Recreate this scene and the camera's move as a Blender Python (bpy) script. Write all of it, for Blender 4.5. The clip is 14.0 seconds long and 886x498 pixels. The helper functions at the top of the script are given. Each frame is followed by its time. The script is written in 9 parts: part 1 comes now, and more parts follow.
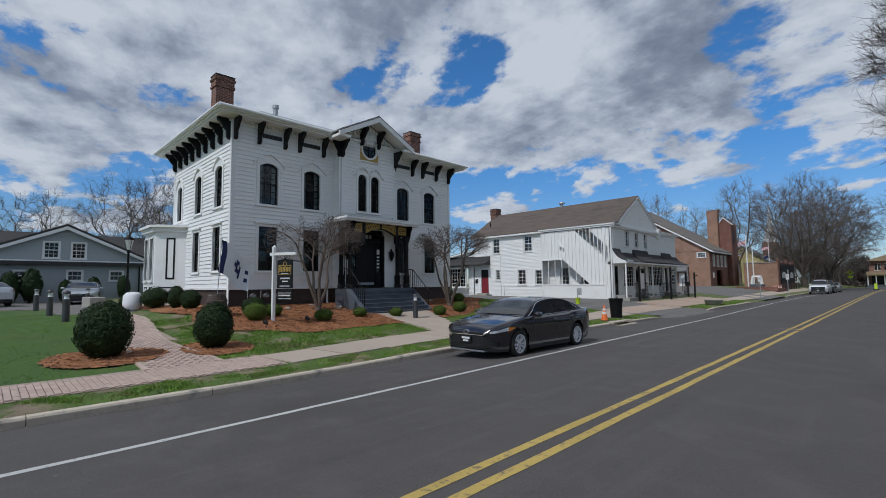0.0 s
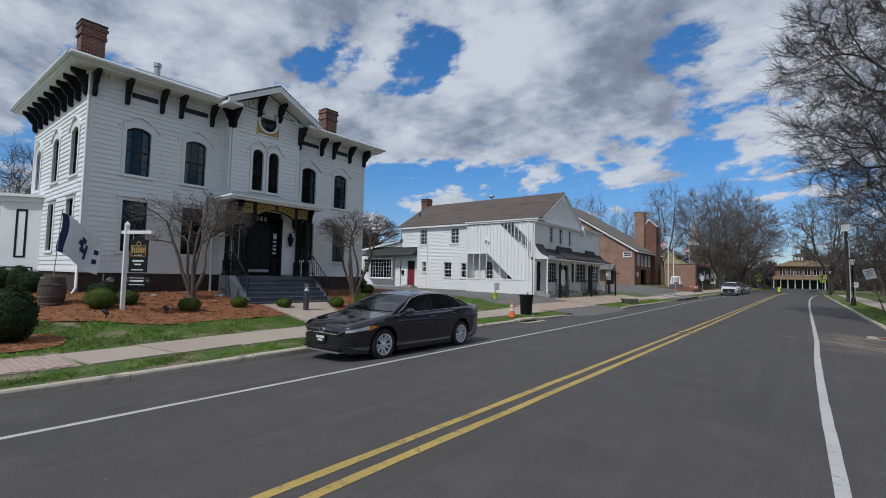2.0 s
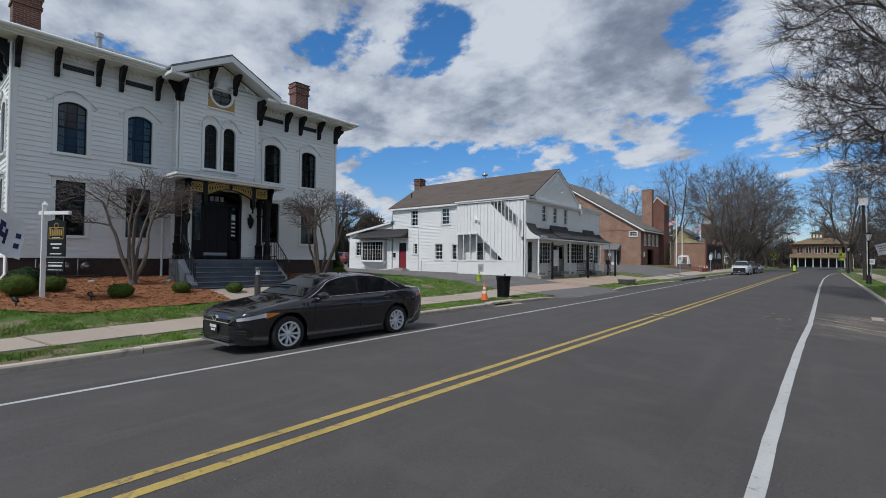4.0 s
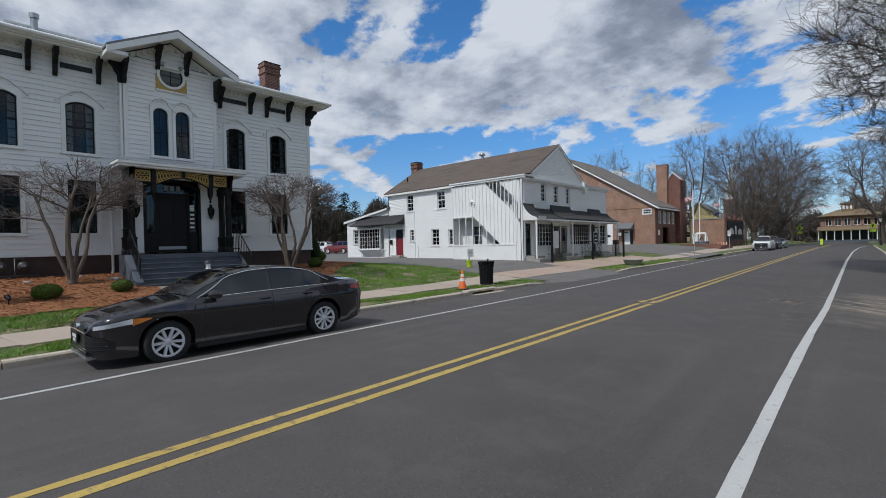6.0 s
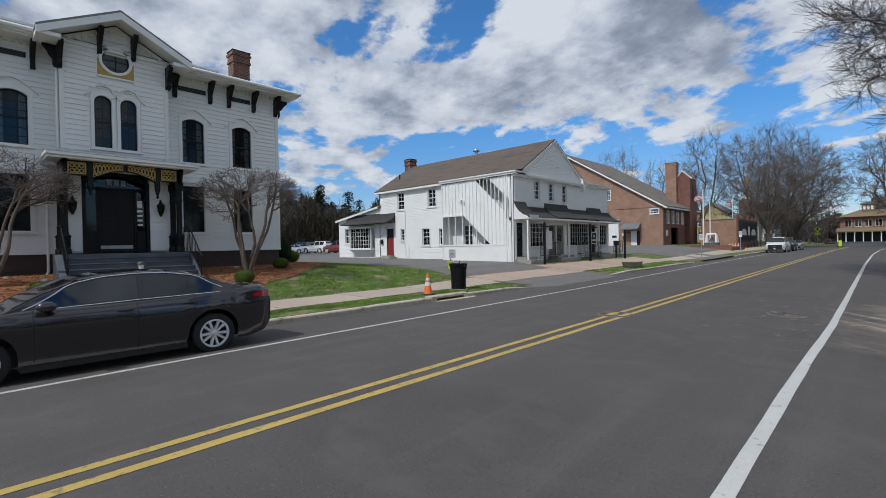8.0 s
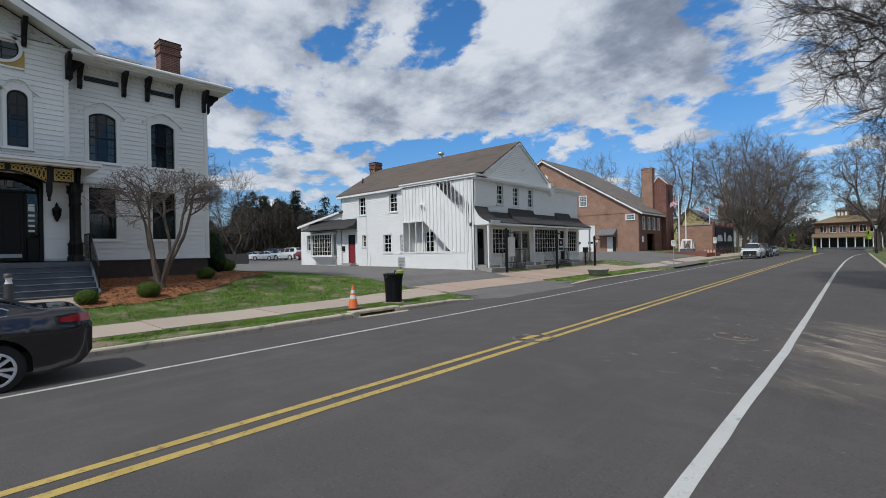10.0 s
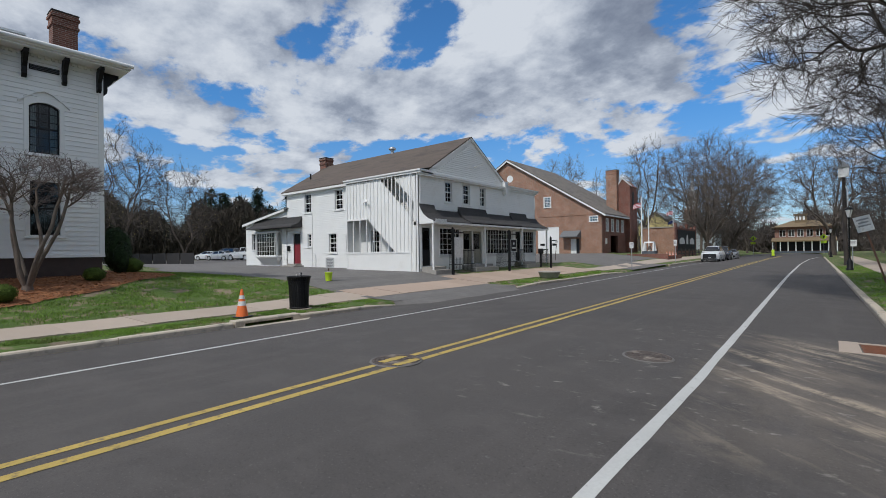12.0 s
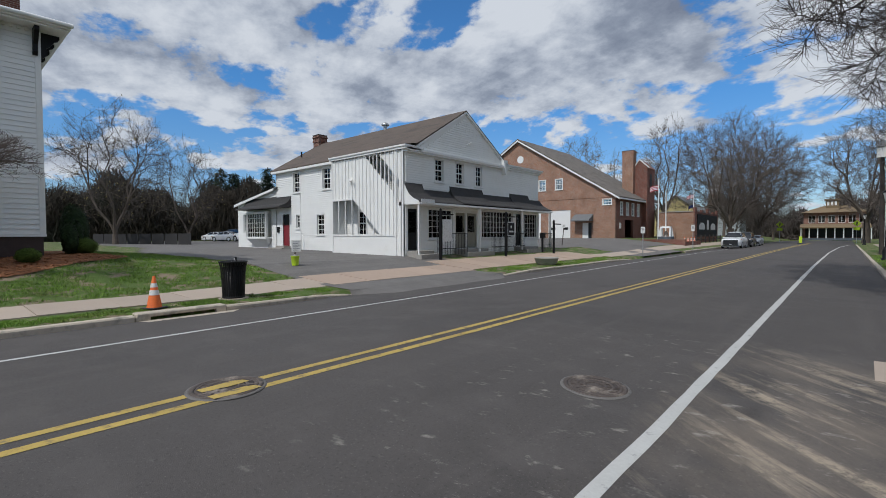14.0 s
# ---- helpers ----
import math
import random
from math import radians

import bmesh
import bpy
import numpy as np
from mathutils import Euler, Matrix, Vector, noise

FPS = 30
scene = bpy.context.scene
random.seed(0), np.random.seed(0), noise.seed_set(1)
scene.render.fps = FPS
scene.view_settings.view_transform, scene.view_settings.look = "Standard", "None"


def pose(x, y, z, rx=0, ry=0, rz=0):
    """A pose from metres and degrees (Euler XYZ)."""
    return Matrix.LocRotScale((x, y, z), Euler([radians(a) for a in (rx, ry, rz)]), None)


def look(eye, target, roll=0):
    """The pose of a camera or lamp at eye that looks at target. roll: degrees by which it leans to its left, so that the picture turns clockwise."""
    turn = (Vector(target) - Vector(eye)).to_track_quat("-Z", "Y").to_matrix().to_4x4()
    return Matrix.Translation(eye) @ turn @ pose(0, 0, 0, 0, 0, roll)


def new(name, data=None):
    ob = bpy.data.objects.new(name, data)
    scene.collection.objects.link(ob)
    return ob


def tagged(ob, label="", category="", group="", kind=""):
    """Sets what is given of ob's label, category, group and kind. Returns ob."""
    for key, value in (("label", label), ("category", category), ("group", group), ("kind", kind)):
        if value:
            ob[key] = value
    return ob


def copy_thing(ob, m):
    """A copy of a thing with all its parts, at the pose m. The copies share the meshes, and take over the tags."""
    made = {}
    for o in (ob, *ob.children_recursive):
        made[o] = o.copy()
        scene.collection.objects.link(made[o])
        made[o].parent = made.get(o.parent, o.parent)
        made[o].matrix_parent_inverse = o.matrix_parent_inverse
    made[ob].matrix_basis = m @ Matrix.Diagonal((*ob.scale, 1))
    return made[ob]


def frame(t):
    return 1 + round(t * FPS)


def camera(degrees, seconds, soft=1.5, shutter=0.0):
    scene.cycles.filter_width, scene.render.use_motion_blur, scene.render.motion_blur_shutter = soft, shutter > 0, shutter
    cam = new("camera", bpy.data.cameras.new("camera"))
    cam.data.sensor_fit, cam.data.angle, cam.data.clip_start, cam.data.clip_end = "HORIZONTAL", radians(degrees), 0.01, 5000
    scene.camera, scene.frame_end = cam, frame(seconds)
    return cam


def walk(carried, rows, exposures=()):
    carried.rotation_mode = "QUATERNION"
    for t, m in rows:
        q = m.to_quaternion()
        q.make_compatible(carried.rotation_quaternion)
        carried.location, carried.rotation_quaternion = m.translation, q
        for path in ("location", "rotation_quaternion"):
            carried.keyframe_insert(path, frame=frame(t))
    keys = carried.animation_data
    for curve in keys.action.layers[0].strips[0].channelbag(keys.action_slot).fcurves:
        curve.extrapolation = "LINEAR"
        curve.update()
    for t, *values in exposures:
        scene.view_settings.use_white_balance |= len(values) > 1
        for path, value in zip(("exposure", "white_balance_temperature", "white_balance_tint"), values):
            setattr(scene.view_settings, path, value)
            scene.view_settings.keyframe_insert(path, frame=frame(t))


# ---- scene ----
# camera and its walk
cam = camera(88.1, 14.0, 0.9)
PATH = [
    (0, (1.317, -0.908, 1.583), (-0.091, 0.504, 1.739), -0.6),
    (0.5, (1.372, -0.309, 1.595), (-0.013, 1.127, 1.74), -0.3),
    (1, (1.491, 0.291, 1.597), (0.166, 1.783, 1.725), 0.7),
    (1.5, (1.564, 0.898, 1.599), (0.294, 2.438, 1.722), 0.7),
    (2, (1.709, 1.421, 1.614), (0.474, 2.99, 1.733), 1.3),
    (2.5, (1.858, 1.974, 1.622), (0.645, 3.56, 1.743), 1.5),
    (3, (1.993, 2.554, 1.577), (0.762, 4.128, 1.654), 1.5),
    (3.2, (2.069, 2.776, 1.557), (0.823, 4.34, 1.619), 1.5),
    (5.3, (2.543, 5.291, 1.536), (1.219, 6.791, 1.556), -0.8),
    (5.5, (2.549, 5.52, 1.529), (1.22, 7.014, 1.534), -0.9),
    (6, (2.554, 6.133, 1.522), (1.212, 7.616, 1.506), -1.4),
    (6.5, (2.609, 6.724, 1.523), (1.253, 8.194, 1.492), -1.0),
    (7, (2.636, 7.327, 1.524), (1.281, 8.798, 1.491), -1.0),
    (7.5, (2.656, 7.947, 1.521), (1.277, 9.395, 1.493), -1.3),
    (7.7, (2.651, 8.152, 1.511), (1.27, 9.599, 1.488), -1.2),
    (9.8, (2.827, 10.591, 1.549), (1.478, 12.068, 1.558), -1.2),
    (10, (2.843, 10.862, 1.549), (1.506, 12.35, 1.558), -1.2),
    (10.5, (2.881, 11.467, 1.529), (1.582, 12.987, 1.554), -1.1),
    (11, (2.993, 12.084, 1.523), (1.72, 13.626, 1.549), -0.7),
    (11.5, (3.053, 12.674, 1.5), (1.784, 14.22, 1.518), -0.7),
    (12, (3.135, 13.337, 1.488), (1.878, 14.893, 1.5), -0.8),
    (12.5, (3.148, 13.962, 1.471), (1.896, 15.521, 1.477), -0.5),
    (13, (3.157, 14.608, 1.466), (1.896, 16.161, 1.463), 0.1),
    (13.5, (3.181, 15.227, 1.466), (1.901, 16.763, 1.427), 0.3),
    (14, (3.146, 15.893, 1.479), (1.828, 17.396, 1.418), -0.2),
]
walk(cam, [(t, look(eye, target, roll)) for t, eye, target, roll in PATH], [(0.0, -0.58, 5900, 10), (2.5, -0.50, 5950, 10), (5.5, -0.42, 6000, 10), (7.5, -0.32, 6050, 10), (10.0, -0.32, 6100, 10), (14.0, -0.40, 6100, 10)])

# ---- world, sun ----
SUN_DIR = Vector((-0.02, -0.80, 1.02)).normalized()      # towards the sun


def make_world():
    w = bpy.data.worlds.new("sky")
    scene.world = w
    w.use_nodes = True
    nt = w.node_tree
    nt.nodes.clear()
    N, L = nt.nodes.new, nt.links.new
    out, bg = N("ShaderNodeOutputWorld"), N("ShaderNodeBackground")
    sky = N("ShaderNodeTexSky")
    sky.sky_type, sky.sun_disc = "NISHITA", False
    sky.sun_elevation = math.asin(SUN_DIR.z)
    sky.sun_rotation = math.atan2(SUN_DIR.x, SUN_DIR.y)
    sky.altitude, sky.air_density, sky.dust_density, sky.ozone_density = 50, 1.0, 0.25, 2.2
    dim = N("ShaderNodeMix")
    dim.data_type, dim.blend_type = "RGBA", "MULTIPLY"
    dim.inputs[0].default_value = 1.0
    L(sky.outputs[0], dim.inputs[6])
    tc, sep = N("ShaderNodeTexCoord"), N("ShaderNodeSeparateXYZ")
    L(tc.outputs["Generated"], sep.inputs[0])
    # hazier blue low down, deeper above
    haze, hue = N("ShaderNodeMapRange"), N("ShaderNodeMix")
    haze.inputs[1].default_value, haze.inputs[2].default_value = 0.02, 0.28
    hue.data_type = "RGBA"
    hue.inputs[6].default_value, hue.inputs[7].default_value = (0.080, 0.086, 0.098, 1), (0.056, 0.104, 0.138, 1)
    L(sep.outputs[2], haze.inputs[0])
    L(haze.outputs[0], hue.inputs[0])
    L(hue.outputs[2], dim.inputs[7])

    def math_node(op, a, b=None):
        m = N("ShaderNodeMath")
        m.operation = op
        for i, v in enumerate((a, b)):
            if v is None:
                continue
            if isinstance(v, (int, float)):
                m.inputs[i].default_value = v
            else:
                L(v, m.inputs[i])
        return m.outputs[0]

    # the cloud deck is a level sheet high above: direction over its slant
    zz = math_node("ADD", math_node("MAXIMUM", sep.outputs[2], 0.0), 0.27)
    comb = N("ShaderNodeCombineXYZ")
    L(math_node("DIVIDE", sep.outputs[0], zz), comb.inputs[0])
    L(math_node("DIVIDE", sep.outputs[1], zz), comb.inputs[1])
    comb.inputs[2].default_value = 0.0

    def noise_node(scale, detail, rough, off=0.0, distort=0.0, move=(0.0, 0.0)):
        mp = N("ShaderNodeMapping")
        mp.inputs["Location"].default_value = (off + move[0] - 0.27, off * 0.7 + move[1] + 0.08, 0)
        mp.inputs["Rotation"].default_value = (0, 0, radians(25))
        mp.inputs["Scale"].default_value = (1.0, 1.05, 1.0)
        L(comb.outputs[0], mp.inputs[0])
        n = N("ShaderNodeTexNoise")
        n.inputs["Scale"].default_value = scale
        n.inputs["Detail"].default_value = detail
        n.inputs["Roughness"].default_value = rough
        n.inputs["Distortion"].default_value = distort
        L(mp.outputs[0], n.inputs["Vector"])
        return n.outputs["Fac"]

    big, fine = noise_node(1.75, 10, 0.55, 0.0, 0.15), noise_node(6.5, 7, 0.62, 3.1)
    body = math_node("ADD", math_node("MULTIPLY", big, 0.8), math_node("MULTIPLY", fine, 0.2))
    # fewer clouds low over the horizon
    low = N("ShaderNodeMapRange")
    low.inputs[1].default_value, low.inputs[2].default_value = 0.06, 0.34
    low.inputs[3].default_value, low.inputs[4].default_value = -0.085, 0.055
    L(sep.outputs[2], low.inputs[0])
    body = math_node("ADD", body, low.outputs[0])
    cover = N("ShaderNodeMapRange")
    cover.interpolation_type = "SMOOTHSTEP"
    cover.inputs[1].default_value, cover.inputs[2].default_value = 0.462, 0.508
    L(body, cover.inputs[0])
    # the flanks towards the sun shine white, thick middles and lee sides turn grey
    lee = noise_node(1.75, 10, 0.55, 0.0, 0.15, (-0.09, -0.14))
    lee2 = noise_node(6.5, 7, 0.62, 3.1, 0.0, (-0.03, -0.05))
    relief = math_node("ADD", math_node("MULTIPLY", math_node("SUBTRACT", big, lee), 3.4), math_node("MULTIPLY", math_node("SUBTRACT", fine, lee2), 1.1))
    depth = math_node("MULTIPLY", math_node("SUBTRACT", body, 0.54), -1.7)
    t2 = math_node("ADD", math_node("ADD", relief, depth), 0.66)
    tone = N("ShaderNodeValToRGB")
    e = tone.color_ramp.elements
    e[0].position, e[0].color = 0.0, (0.205, 0.235, 0.30, 1)
    e[1].position, e[1].color = 1.0, (0.69, 0.71, 0.735, 1)
    for p, c in ((0.30, (0.29, 0.325, 0.39, 1)), (0.52, (0.42, 0.455, 0.515, 1)), (0.74, (0.56, 0.59, 0.635, 1))):
        k = e.new(p)
        k.color = c
    L(t2, tone.inputs[0])
    mixc = N("ShaderNodeMix")
    mixc.data_type = "RGBA"
    L(cover.outputs[0], mixc.inputs[0])
    L(dim.outputs[2], mixc.inputs[6])
    L(tone.outputs[0], mixc.inputs[7])
    L(mixc.outputs[2], bg.inputs[0])
    bg.inputs[1].default_value = 1.22
    L(bg.outputs[0], out.inputs[0])


make_world()
sun = new("sun", bpy.data.lights.new("sun", "SUN"))
sun.data.energy, sun.data.angle, sun.data.color = 3.3, radians(0.6), (1.0, 0.95, 0.87)
sun.matrix_world = look(SUN_DIR * 60, (0, 0, 0))


# ---- materials ----
def mat(name, color, rough=0.7, metal=0.0, vary=0.12, scale=6.0, fine=60.0, bump=0.15, bump_dist=0.01,
        second=None, second_at=(0.52, 0.68), second_scale=1.3, island=0.0, piece=0.0, coat=0.0, stretch=(1, 1, 1), spec=0.5):
    """A surface with variation at two scales, an optional second tone in stains, and fine relief."""
    m = bpy.data.materials.new(name)
    m.use_nodes = True
    nt = m.node_tree
    N, L = nt.nodes.new, nt.links.new
    b = nt.nodes["Principled BSDF"]
    tc, mp = N("ShaderNodeTexCoord"), N("ShaderNodeMapping")
    mp.inputs["Scale"].default_value = stretch
    L(tc.outputs["Object"], mp.inputs[0])

    def nz(s, d, r=0.6):
        n = N("ShaderNodeTexNoise")
        n.inputs["Scale"].default_value, n.inputs["Detail"].default_value, n.inputs["Roughness"].default_value = s, d, r
        L(mp.outputs[0], n.inputs["Vector"])
        return n.outputs["Fac"]

    def mixed(kind, fac, a, c):
        x = N("ShaderNodeMix")
        x.data_type, x.blend_type = "RGBA", kind
        if isinstance(fac, float):
            x.inputs[0].default_value = fac
        else:
            L(fac, x.inputs[0])
        for i, v in ((6, a), (7, c)):
            if isinstance(v, tuple):
                x.inputs[i].default_value = (*v, 1)
            else:
                L(v, x.inputs[i])
        return x.outputs[2]

    def ranged(src, a, b2, lo, hi):
        r = N("ShaderNodeMapRange")
        for i, v in enumerate((a, b2, lo, hi)):
            r.inputs[i + 1].default_value = v
        L(src, r.inputs[0])
        return r.outputs[0]

    def grey(src):
        c = N("ShaderNodeCombineColor")
        for i in range(3):
            L(src, c.inputs[i])
        return c.outputs[0]

    big, small = nz(scale, 4), nz(fine, 3)
    col = color
    if second:
        col = mixed("MIX", ranged(nz(second_scale, 5, 0.65), second_at[0], second_at[1], 0, 1), color, second)
    col = mixed("MULTIPLY", 1.0, col, grey(ranged(big, 0.25, 0.75, 1 - vary, 1 + vary)))
    col = mixed("MULTIPLY", 1.0, col, grey(ranged(small, 0.2, 0.8, 1 - vary * 0.8, 1 + vary * 0.8)))
    if island:
        g = N("ShaderNodeNewGeometry")
        col = mixed("MULTIPLY", 1.0, col, grey(ranged(g.outputs["Random Per Island"], 0, 1, 1 - island, 1 + island)))
    if piece:
        o = N("ShaderNodeObjectInfo")
        col = mixed("MULTIPLY", 1.0, col, grey(ranged(o.outputs["Random"], 0, 1, 1 - piece, 1 + piece)))
    L(col, b.inputs["Base Color"])
    L(ranged(big, 0.2, 0.8, max(0.0, rough - 0.1), min(1.0, rough + 0.1)), b.inputs["Roughness"])
    b.inputs["Metallic"].default_value = metal
    b.inputs["Specular IOR Level"].default_value = spec
    if coat:
        b.inputs["Coat Weight"].default_value, b.inputs["Coat Roughness"].default_value = coat, 0.04
    if bump:
        bp = N("ShaderNodeBump")
        bp.inputs["Strength"].default_value, bp.inputs["Distance"].default_value = bump, bump_dist
        L(small, bp.inputs["Height"])
        L(bp.outputs[0], b.inputs["Normal"])
    return m


def brick_mat(name, c1, c2, mortar, size=0.215, height=0.072):
    """Brickwork far off: courses on upright faces, by the surface's own direction."""
    m = bpy.data.materials.new(name)
    m.use_nodes = True
    nt = m.node_tree
    N, L = nt.nodes.new, nt.links.new
    b = nt.nodes["Principled BSDF"]
    tc, sep, comb, add = N("ShaderNodeTexCoord"), N("ShaderNodeSeparateXYZ"), N("ShaderNodeCombineXYZ"), N("ShaderNodeMath")
    L(tc.outputs["Object"], sep.inputs[0])
    L(sep.outputs[0], add.inputs[0])
    L(sep.outputs[1], add.inputs[1])
    L(add.outputs[0], comb.inputs[0])
    L(sep.outputs[2], comb.inputs[1])
    t = N("ShaderNodeTexBrick")
    t.inputs["Color1"].default_value, t.inputs["Color2"].default_value, t.inputs["Mortar"].default_value = (*c1, 1), (*c2, 1), (*mortar, 1)
    t.inputs["Scale"].default_value, t.inputs["Mortar Size"].default_value = 1.0, 0.008
    t.inputs["Brick Width"].default_value, t.inputs["Row Height"].default_value = size, height
    L(comb.outputs[0], t.inputs["Vector"])
    n = N("ShaderNodeTexNoise")
    n.inputs["Scale"].default_value, n.inputs["Detail"].default_value = 0.9, 5
    L(tc.outputs["Object"], n.inputs["Vector"])
    r = N("ShaderNodeMapRange")
    r.inputs[1].default_value, r.inputs[2].default_value, r.inputs[3].default_value, r.inputs[4].default_value = 0.25, 0.75, 0.75, 1.2
    L(n.outputs["Fac"], r.inputs[0])
    c = N("ShaderNodeCombineColor")
    for i in range(3):
        L(r.outputs[0], c.inputs[i])
    x = N("ShaderNodeMix")
    x.data_type, x.blend_type = "RGBA", "MULTIPLY"
    x.inputs[0].default_value = 1.0
    L(t.outputs["Color"], x.inputs[6])
    L(c.outputs[0], x.inputs[7])
    L(x.outputs[2], b.inputs["Base Color"])
    b.inputs["Roughness"].default_value = 0.9
    bp = N("ShaderNodeBump")
    bp.inputs["Strength"].default_value, bp.inputs["Distance"].default_value, bp.invert = 0.6, 0.01, True
    L(t.outputs["Fac"], bp.inputs["Height"])
    L(bp.outputs[0], b.inputs["Normal"])
    return m


def glass_mat(name, tint, rough=0.03):
    """Window glass: clear with a gloss."""
    m = bpy.data.materials.new(name)
    m.use_nodes = True
    nt = m.node_tree
    N, L = nt.nodes.new, nt.links.new
    nt.nodes.remove(nt.nodes["Principled BSDF"])
    out = nt.nodes["Material Output"]
    tr, gl, mx, fr = N("ShaderNodeBsdfTransparent"), N("ShaderNodeBsdfGlossy"), N("ShaderNodeMixShader"), N("ShaderNodeFresnel")
    tr.inputs[0].default_value = (*tint, 1)
    gl.inputs["Roughness"].default_value = rough
    fr.inputs[0].default_value = 1.5
    tc, n, bp = N("ShaderNodeTexCoord"), N("ShaderNodeTexNoise"), N("ShaderNodeBump")
    n.inputs["Scale"].default_value = 1.6
    L(tc.outputs["Object"], n.inputs["Vector"])
    L(n.outputs["Fac"], bp.inputs["Height"])
    bp.inputs["Strength"].default_value, bp.inputs["Distance"].default_value = 0.25, 0.02
    L(bp.outputs[0], gl.inputs["Normal"])
    L(fr.outputs[0], mx.inputs[0])
    L(tr.outputs[0], mx.inputs[1])
    L(gl.outputs[0], mx.inputs[2])
    L(mx.outputs[0], out.inputs[0])
    return m


def glow_mat(name, color, power):
    m = bpy.data.materials.new(name)
    m.use_nodes = True
    b = m.node_tree.nodes["Principled BSDF"]
    b.inputs["Base Color"].default_value = (*color, 1)
    b.inputs["Emission Color"].default_value = (*color, 1)
    b.inputs["Emission Strength"].default_value = power
    return m


def asphalt_mat(name, base, streaks):
    """Worn asphalt: stone speckle, long wear along the lane, patches and, by the kerb, washed-out sand."""
    m = mat(name, base, 0.86, vary=0.10, scale=0.35, fine=140, bump=0.5, bump_dist=0.006, second=tuple(c * 0.72 for c in base), second_at=(0.50, 0.72), second_scale=0.16)
    nt = m.node_tree
    N, L = nt.nodes.new, nt.links.new
    b = nt.nodes["Principled BSDF"]
    src = b.inputs["Base Color"].links[0].from_socket
    tc = N("ShaderNodeTexCoord")

    def layer(src, color, sc, lo, hi, amount, mask=None, rot=0.0, detail=6, clump=0.0):
        mp, n, r, x = N("ShaderNodeMapping"), N("ShaderNodeTexNoise"), N("ShaderNodeMapRange"), N("ShaderNodeMix")
        mp.inputs["Scale"].default_value = tuple(1.0 / c for c in sc)
        mp.vector_type = "TEXTURE"
        mp.inputs["Rotation"].default_value = (0, 0, rot)
        L(tc.outputs["Object"], mp.inputs[0])
        L(mp.outputs[0], n.inputs["Vector"])
        n.inputs["Scale"].default_value, n.inputs["Detail"].default_value, n.inputs["Roughness"].default_value = 1.0, detail, 0.65
        for i, v in enumerate((lo, hi, 0.0, amount)):
            r.inputs[i + 1].default_value = v
        L(n.outputs["Fac"], r.inputs[0])
        fac = r.outputs[0]
        if mask is not None:
            mu = N("ShaderNodeMath")
            mu.operation = "MULTIPLY"
            L(fac, mu.inputs[0])
            L(mask, mu.inputs[1])
            fac = mu.outputs[0]
        if clump:
            n2, r2, mu = N("ShaderNodeTexNoise"), N("ShaderNodeMapRange"), N("ShaderNodeMath")
            n2.inputs["Scale"].default_value, n2.inputs["Detail"].default_value, n2.inputs["Roughness"].default_value = clump, 8, 0.75
            L(tc.outputs["Object"], n2.inputs["Vector"])
            r2.inputs[1].default_value, r2.inputs[2].default_value = 0.36, 0.52
            L(n2.outputs["Fac"], r2.inputs[0])
            mu.operation = "MULTIPLY"
            L(fac, mu.inputs[0])
            L(r2.outputs[0], mu.inputs[1])
            fac = mu.outputs[0]
        x.data_type = "RGBA"
        L(fac, x.inputs[0])
        L(src, x.inputs[6])
        x.inputs[7].default_value = (*color, 1)
        return x.outputs[2]

    src = layer(src, tuple(c * 1.5 for c in base), (2.4, 0.12, 1), 0.52, 0.75, 0.5)
    src = layer(src, tuple(c * 0.55 for c in base), (0.9, 0.07, 1), 0.58, 0.72, 0.5)
    src = layer(src, (0.30, 0.29, 0.28), (5, 5, 1), 0.68, 0.78, 0.5)
    src = layer(src, tuple(c * 0.45 for c in base), (38, 38, 1), 0.56, 0.66, 0.55, detail=3)
    src = layer(src, tuple(c * 2.4 for c in base), (46, 46, 1), 0.60, 0.70, 0.55, detail=3)
    src = layer(src, tuple(c * 1.35 for c in base), (1.1, 1.5, 1), 0.50, 0.66, 0.5)
    if streaks:
        # sand left by water in the gutter in front of the drain
        sep = N("ShaderNodeSeparateXYZ")
        L(tc.outputs["Object"], sep.inputs[0])

        def span(sock, a, b2, c, d):
            r1, r2, mu = N("ShaderNodeMapRange"), N("ShaderNodeMapRange"), N("ShaderNodeMath")
            r1.inputs[1].default_value, r1.inputs[2].default_value = a, b2
            r2.inputs[1].default_value, r2.inputs[2].default_value = d, c
            mu.operation = "MULTIPLY"
            L(sock, r1.inputs[0])
            L(sock, r2.inputs[0])
            L(r1.outputs[0], mu.inputs[0])
            L(r2.outputs[0], mu.inputs[1])
            return mu.outputs[0]

        mu = N("ShaderNodeMath")
        mu.operation = "MULTIPLY"
        L(span(sep.outputs[0], 1.7, 2.6, 4.0, 4.4), mu.inputs[0])
        L(span(sep.outputs[1], 17.3, 19.0, 22.6, 24.2), mu.inputs[1])
        src = layer(src, (0.42, 0.35, 0.26), (0.36, 2.5, 1), 0.51, 0.62, 0.85, mu.outputs[0], radians(-40), 8, 5.0)
        src = layer(src, (0.30, 0.245, 0.19), (0.5, 0.9, 1), 0.42, 0.64, 0.36, mu.outputs[0], radians(-44), 5)
        mu2 = N("ShaderNodeMath")
        mu2.operation = "MULTIPLY"
        L(span(sep.outputs[0], -1.0, 0.8, 3.4, 4.2), mu2.inputs[0])
        L(span(sep.outputs[1], 16.0, 18.0, 22.5, 25.0), mu2.inputs[1])
